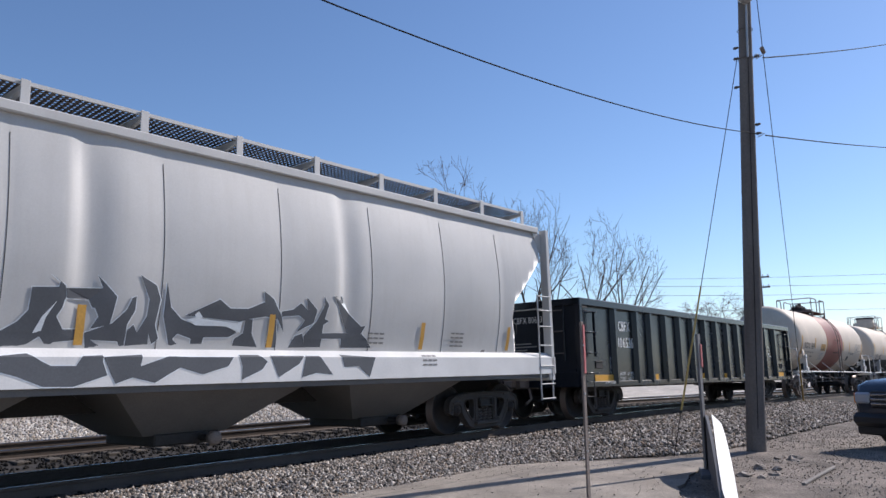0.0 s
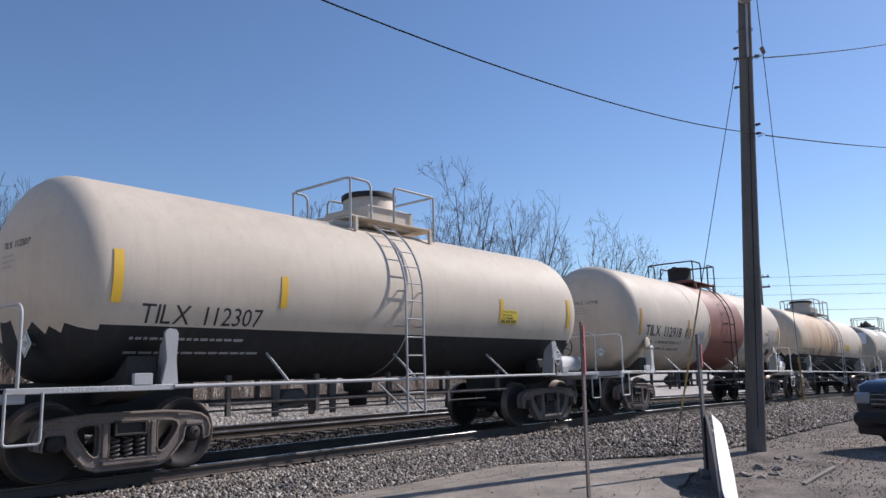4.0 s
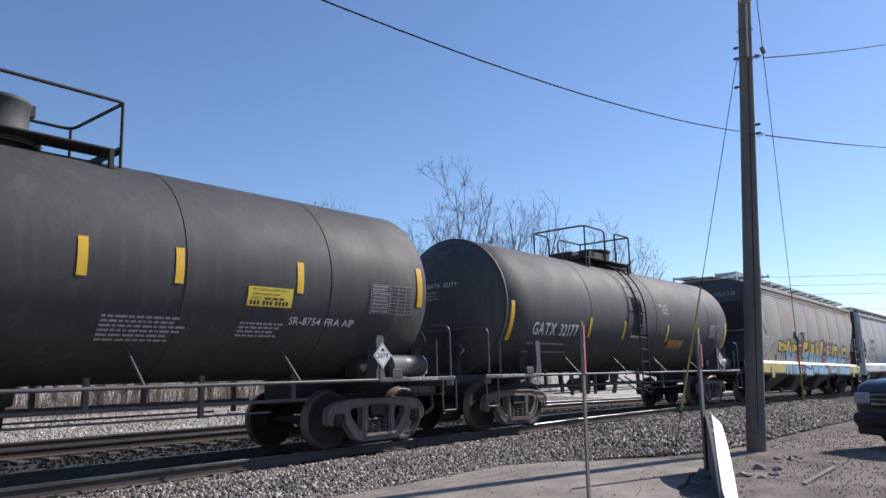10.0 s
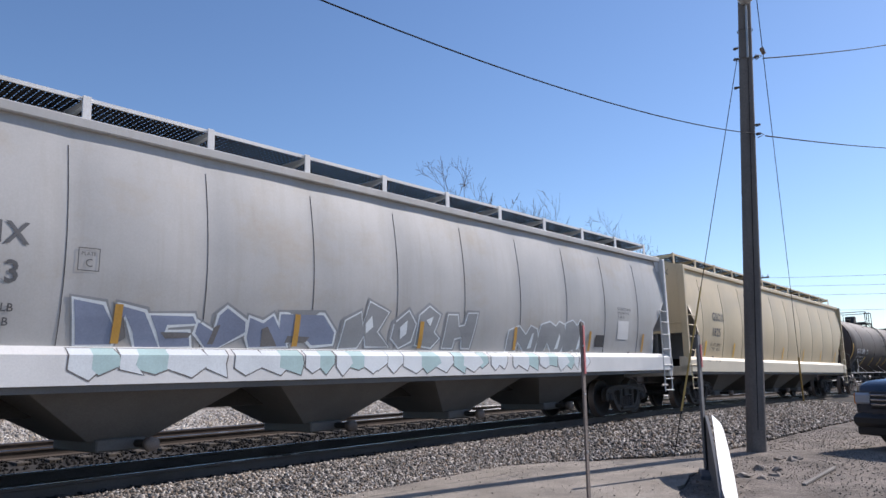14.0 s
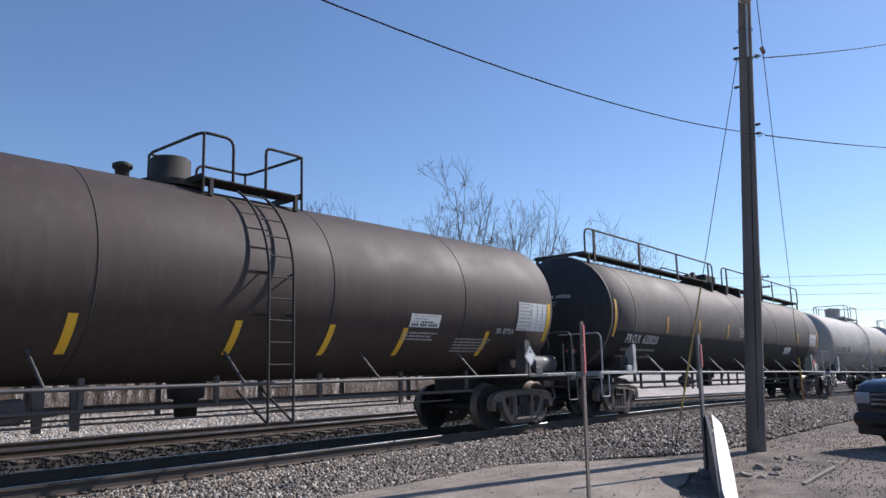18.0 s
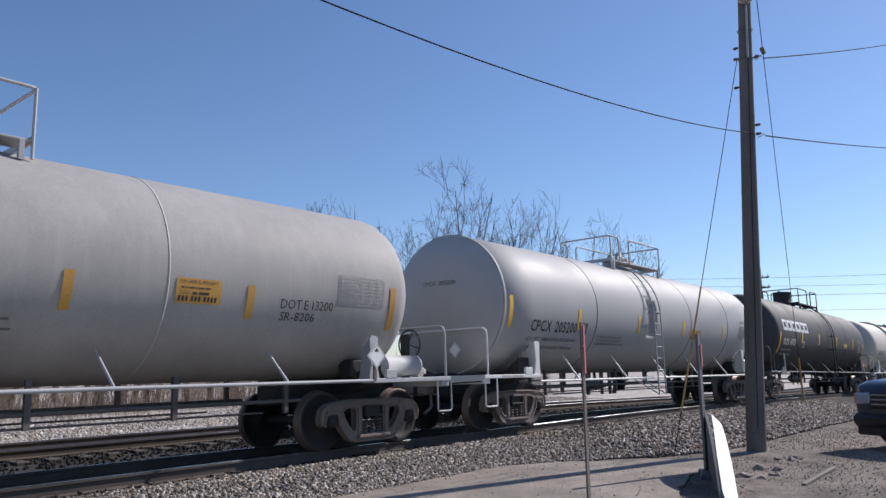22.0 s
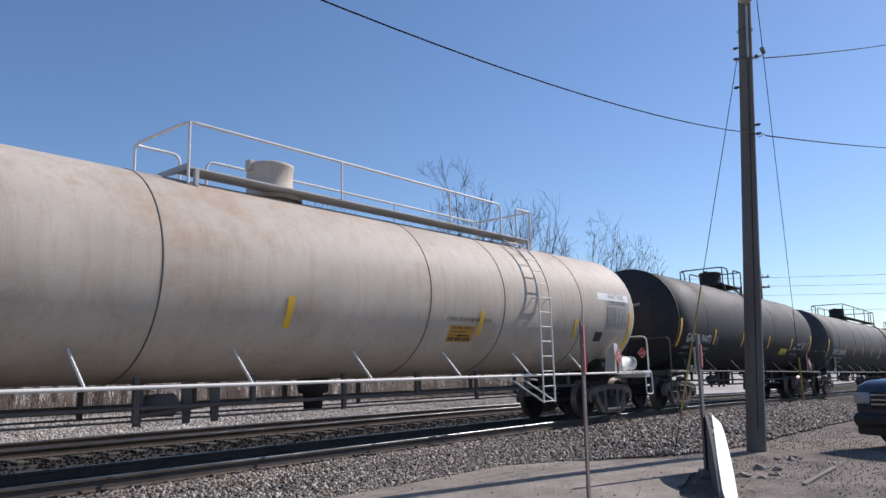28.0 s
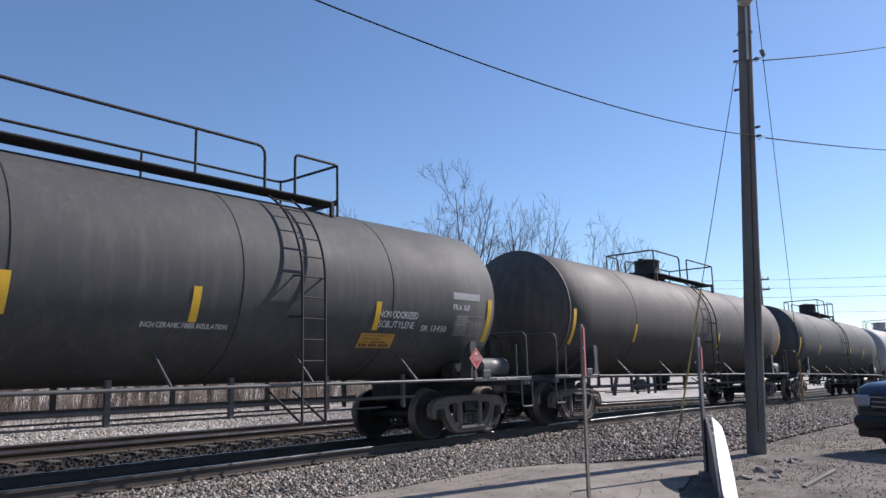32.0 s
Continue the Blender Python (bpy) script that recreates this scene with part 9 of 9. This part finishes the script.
# where each tree stands, the height and width of its crown, its lean, where it forks and how many branches it bears
TREES = ((15.8, 37.8, 12.9, 6.8, 1, 0.039, 0.25, (5, 5, 5, 4, 3), 0.011),
         (17.1, 36.3, 12.6, 4.8, 2, 0.02, 0.25, (5, 5, 5, 4, 3), 0.011),
         (18.0, 32.3, 11.3, 3.5, 3, 0.034, 0.28, (5, 5, 5, 4, 3), 0.011),
         (20.2, 26.7, 10.2, 4.0, 4, 0.036, 0.3, (4, 4, 4, 3, 2), 0.013),
         (30.0, 27.5, 10.6, 3.0, 5, 0.0, 0.3, (5, 5, 5, 4, 3), 0.011),
         (31.5, 25.4, 11.9, 5.3, 6, 0.0, 0.28, (5, 5, 5, 4, 3), 0.011),
         (41.1, 26.5, 12.0, 4.6, 31, -0.149, 0.28, (5, 5, 5, 4, 3), 0.012),
         (42.5, 26.2, 12.9, 4.5, 27, 0.0, 0.25, (5, 5, 5, 4, 3), 0.012),
         (41.9, 23.0, 15.8, 7.6, 28, -0.036, 0.33, (5, 5, 4, 3, 3), 0.014),
         (43.6, 22.6, 15.7, 4.9, 9, 0.041, 0.3, (5, 5, 4, 3, 3), 0.013),
         (46.1, 23.3, 13.6, 4.3, 33, 0.0, 0.25, (5, 5, 5, 4, 3), 0.012),
         (46.6, 20.7, 15.1, 5.5, 10, 0.048, 0.28, (5, 5, 5, 4, 3), 0.012),
         (49.6, 17.5, 13.5, 4.1, 11, 0.082, 0.3, (5, 5, 5, 4, 3), 0.012),
         (51.9, 16.6, 12.6, 5.3, 12, 0.254, 0.25, (5, 5, 5, 4, 3), 0.012),
         (51.2, 20.6, 12.4, 3.2, 13, 0.0, 0.25, (5, 5, 5, 4, 3), 0.012))
for x, y, top, wide, sd, lean, fork, kids, thick in TREES:
    bare_tree(x, y, top, wide, sd, kids=kids, thick=thick * 1.1, lean=lean, fork=fork)
for x, y, top, wide, sd in ((103.5, 27.0, 11.1, 8.5, 15), (102.7, 29.6, 9.6, 8.0, 16), (106.0, 24.0, 9.2, 7.0, 17)):
    bare_tree(x, y, top, wide, sd, "distant bare tree seen down the line", (6, 6, 5, 4), 0.026)
SAPLINGS = random.Random(8)
for k in range(34):
    x = 3.0 + k * 0.95 + SAPLINGS.uniform(-0.5, 0.5)
    bare_tree(x, SAPLINGS.uniform(17.5, 24) + x * 0.2, SAPLINGS.uniform(3.2, 6.2), SAPLINGS.uniform(2.0, 3.2), 100 + k, "thin bare sapling in the brush behind the tracks", (7, 5, 5), 0.008, 0.0, 0.2)


def build_brush():
    rng = random.Random(31)
    s = Shape()
    for k in range(4200):
        x = rng.uniform(-6, 48)
        y = 16.6 + abs(rng.gauss(0, 3.4)) + 0.05 * x
        tall = rng.uniform(0.5, 2.4) * (0.6 + 0.6 * noise.noise((x * 0.25, y * 0.25, 9.0)) + 0.5)
        p = Vector((x, y, ground_height(x, y)))
        w = Vector((rng.uniform(-0.35, 0.35), rng.uniform(-0.35, 0.35), 1)).normalized()
        mid = p + w * tall * 0.55
        tip = mid + (w + Vector((rng.uniform(-0.5, 0.5), rng.uniform(-0.5, 0.5), 0))).normalized() * tall * 0.45
        s.tube([p, mid, tip], [0.012, 0.009, 0.004], 3, cap=False)
        for j in range(2):
            b = p + w * tall * rng.uniform(0.3, 0.6)
            s.tube([b, b + Vector((rng.uniform(-0.5, 0.5), rng.uniform(-0.5, 0.5), rng.uniform(0.2, 0.6))) * tall * 0.5], [0.007, 0.003], 3, cap=False)
    tagged(part("brush", s, brush_mat), "thick brown leafless brush behind the tracks", "brush", kind="stuff")
    g = Shape()
    for k in range(9000):
        x, y = rng.uniform(2, 40), 9.0 + abs(rng.gauss(0, 4.5))
        if noise.noise((x * 0.45, y * 0.6, 3.0)) < -0.05:
            continue
        p = Vector((x, y, ground_height(x, y) - 0.01))
        hgt = rng.uniform(0.05, 0.24)
        a = rng.uniform(0, math.pi)
        o = Vector((math.cos(a), math.sin(a), 0)) * 0.012
        lean = Vector((rng.uniform(-1.2, 1.2), rng.uniform(-1.2, 1.2), 1)) * hgt
        g.add([p - o, p + o, p + lean], [(0, 1, 2)])
    tagged(part("dry_grass", g, straw_mat), "sparse dry straw-coloured grass tufts", "grass", kind="stuff")


build_brush()


# ---- loose stone ----
def stones(name, label, count, place, size, mat, seed):
    """Many small broken stones in one mesh, each a lopsided block."""
    rng = np.random.default_rng(seed)
    cube = np.array([(a, b, c) for a in (-1, 1) for b in (-1, 1) for c in (-1, 1)], float)
    quads = np.array([(0, 1, 3, 2), (4, 6, 7, 5), (0, 4, 5, 1), (2, 3, 7, 6), (0, 2, 6, 4), (1, 5, 7, 3)])
    pts = place(rng, count)
    n = len(pts)
    sz = size[0] + (size[1] - size[0]) * rng.random(n) ** 1.6
    shape = cube[None] * (0.55 + 0.6 * rng.random((n, 8, 1))) * (0.6 + 0.5 * rng.random((n, 1, 3)))
    ang = rng.random((n, 3)) * 2 * np.pi
    ca, sa = np.cos(ang), np.sin(ang)
    for ax, (i, j) in enumerate(((1, 2), (0, 2), (0, 1))):
        a, b = shape[..., i].copy(), shape[..., j].copy()
        shape[..., i] = a * ca[:, ax, None] - b * sa[:, ax, None]
        shape[..., j] = a * sa[:, ax, None] + b * ca[:, ax, None]
    v = (shape * sz[:, None, None] * 0.5 + pts[:, None, :]).reshape(-1, 3)
    f = (quads[None] + (np.arange(n) * 8)[:, None, None]).reshape(-1, 4)
    me = bpy.data.meshes.new(name)
    me.vertices.add(len(v))
    me.vertices.foreach_set("co", v.ravel())
    me.loops.add(f.size)
    me.loops.foreach_set("vertex_index", f.ravel())
    me.polygons.add(len(f))
    me.polygons.foreach_set("loop_start", np.arange(0, f.size, 4))
    me.update(calc_edges=True)
    me.materials.append(mat)
    tagged(new(name, me), label, "stones", kind="stuff")


def stone_material(name, dark, light, rust):
    m = bpy.data.materials.new(name)
    m.use_nodes = True
    nt = m.node_tree
    b = nt.nodes["Principled BSDF"]
    geo = nt.nodes.new("ShaderNodeNewGeometry")
    col = ramp(nt, geo.outputs["Random Per Island"], [(0.0, dark), (0.35, tuple(p * 0.68 + q * 0.32 for p, q in zip(dark, light))), (0.55, rust), (0.75, tuple((p + q) / 2 for p, q in zip(dark, light))), (1.0, light)])
    co = nt.nodes.new("ShaderNodeTexCoord").outputs["Object"]
    g = ramp(nt, noise_of(nt, co, 60, 3), [(0.3, (0.75,) * 3), (0.7, (1.2,) * 3)])
    nt.links.new(mixed(nt, 1.0, col, g, "MULTIPLY"), b.inputs["Base Color"])
    b.inputs["Roughness"].default_value = 0.9
    b.inputs["Specular IOR Level"].default_value = 0.15
    return m


stone_mat = stone_material("broken_ballast_stone", (0.03, 0.028, 0.027), (0.60, 0.545, 0.485), (0.21, 0.155, 0.11))
# Oily stones, darkened further: the train's shade is put into their colour.
shaded_stone_mat = stone_material("oily_shaded_ballast_stone", (0.007, 0.007, 0.008), (0.045, 0.042, 0.04), (0.016, 0.014, 0.012))
pale_stone_mat = stone_material("pale_field_stone", (0.17, 0.15, 0.13), (0.72, 0.68, 0.62), (0.45, 0.37, 0.29))
clod_mat = stone_material("dirt_clods", (0.19, 0.165, 0.14), (0.40, 0.36, 0.32), (0.25, 0.215, 0.185))

grit_mat = stone_material("apron_grit", (0.17, 0.15, 0.13), (0.42, 0.38, 0.33), (0.28, 0.24, 0.20))


def near_shoulder(x0, x1):
    def place(rng, n):
        x = x0 + (x1 - x0) * rng.random(n)
        k = rng.random(n)
        out = []
        for a, b in zip(x, k):
            t = toe(a) - 0.10
            y = t + (-1.22 - t) * b
            z = near_bed(a, y) if y <= -1.65 else bed_height(a, y)
            out.append((a, y, z + 0.01 + 0.02 * rng.random()))
        return np.array(out)
    return place


def strip(x0, x1, y0, y1, height):
    def place(rng, n):
        x, y = x0 + (x1 - x0) * rng.random(n), y0 + (y1 - y0) * rng.random(n)
        return np.array([(a, b, height(a, b) + 0.008 * rng.random()) for a, b in zip(x, y)])
    return place


stones("shoulder_stones", "grey broken ballast stones on the near shoulder", 34000, near_shoulder(2.5, 13.5), (0.022, 0.055), stone_mat, 1)
stones("shoulder_stones", "grey broken ballast stones along the track further off", 26000, near_shoulder(13.5, 36), (0.032, 0.075), stone_mat, 2)
stones("track_stones", "ballast stones between the rails and the tracks", 30000, strip(2, 38, -1.24, 4.3, bed_height), (0.025, 0.06), shaded_stone_mat, 3)
stones("far_stones", "pale stones beyond the second track", 26000, strip(3, 42, 6.4, 17.0, lambda a, b: bed_height(a, b) if b < 8 else ground_height(a, b)), (0.04, 0.10), pale_stone_mat, 4)
stones("dirt_clods", "clods and small stones on the bare dirt", 11000, strip(8, 24, -9.0, -4.3, lambda a, b: ground_height(a, b) + 0.002), (0.005, 0.026), clod_mat, 5)
stones("apron_grit", "scattered grit on the worn apron", 500, strip(5, 12.5, -5.6, -2.4, lambda a, b: LOT), (0.008, 0.024), grit_mat, 6)


def loose_bits():
    plank = thing("board", "weathered broken board lying on the dirt", "board")
    part("plank", Shape().block(Matrix.Translation((12.5, -7.02, -0.425)) @ Matrix.Rotation(radians(2), 4, "Z"), (1.05, 0.028, 0.016), 0.006), brown_grey_wood, plank)
    rng = random.Random(12)
    for k in range(9):
        x, y, r = rng.uniform(11.5, 14.5), rng.uniform(-6.6, -5.7), rng.uniform(0.06, 0.16)
        s = Shape()
        pts = []
        for a in range(6):
            for b in range(4):
                th, ph = 2 * math.pi * a / 6, math.pi * (b + 0.5) / 4
                q = r * rng.uniform(0.5, 1.25)
                pts.append((x + q * 1.5 * math.cos(th) * math.sin(ph), y + q * math.sin(th) * math.sin(ph), LOT - 0.02 + q * 0.5 * math.cos(ph)))
        s.add(pts, [(a * 4 + b, a * 4 + b + 1, ((a + 1) % 6) * 4 + b + 1, ((a + 1) % 6) * 4 + b) for a in range(6) for b in range(3)])
        s.add([pts[a * 4] for a in range(6)], [tuple(range(6))[::-1]])
        tagged(part("dirt_lump", s, clod_mat), "dark lump of earth on the bare dirt", "dirt lump", "lumps of earth")


loose_bits()


def motions():
    """The whole train rolls towards -x at one speed; each wheelset turns while its car is near."""
    times = [i * 0.5 for i in range(65)]
    for car, lead, length in CARS:
        rows = []
        for t in times:
            x = lead + length / 2 - SPEED * t
            if not (-40 < x < 75) and t not in (0.0, 32.0) and t % 4:
                continue
            a, b = fall(x - length / 2 + 1.6), fall(x + length / 2 - 1.6)
            rows.append((t, pose(x, 0, RAIL + (a + b) / 2, -CANT, math.degrees(math.atan2(a - b, length - 3.2)), 0)))
        walk(car, rows)
    rate = SPEED / WHEEL_R
    step = radians(80) / rate
    for car, sets in TRUCKS:
        lead, length = next((c[1], c[2]) for c in CARS if c[0] is car)
        t0, t1 = max(0.0, (lead - 52) / SPEED), min(32.0, (lead + length + 3) / SPEED)
        if t1 <= t0:
            continue
        for w, dx in sets:
            k, t, rows = 0, t0, []
            if t0 > 0.04:
                rows.append((0.0, pose(dx, 0, WHEEL_R - 0.52)))
            while t < t1:
                f = round(t * FPS)
                rows.append((f / FPS, pose(dx, 0, WHEEL_R - 0.52, 0, -math.degrees((f / FPS - t0) * rate), 0)))
                t += step
            if rows[-1][0] < 31.95:
                rows.append((32.0, pose(dx, 0, WHEEL_R - 0.52, 0, -math.degrees((rows[-1][0] - t0) * rate), 0)))
            walk(w, rows)


motions()
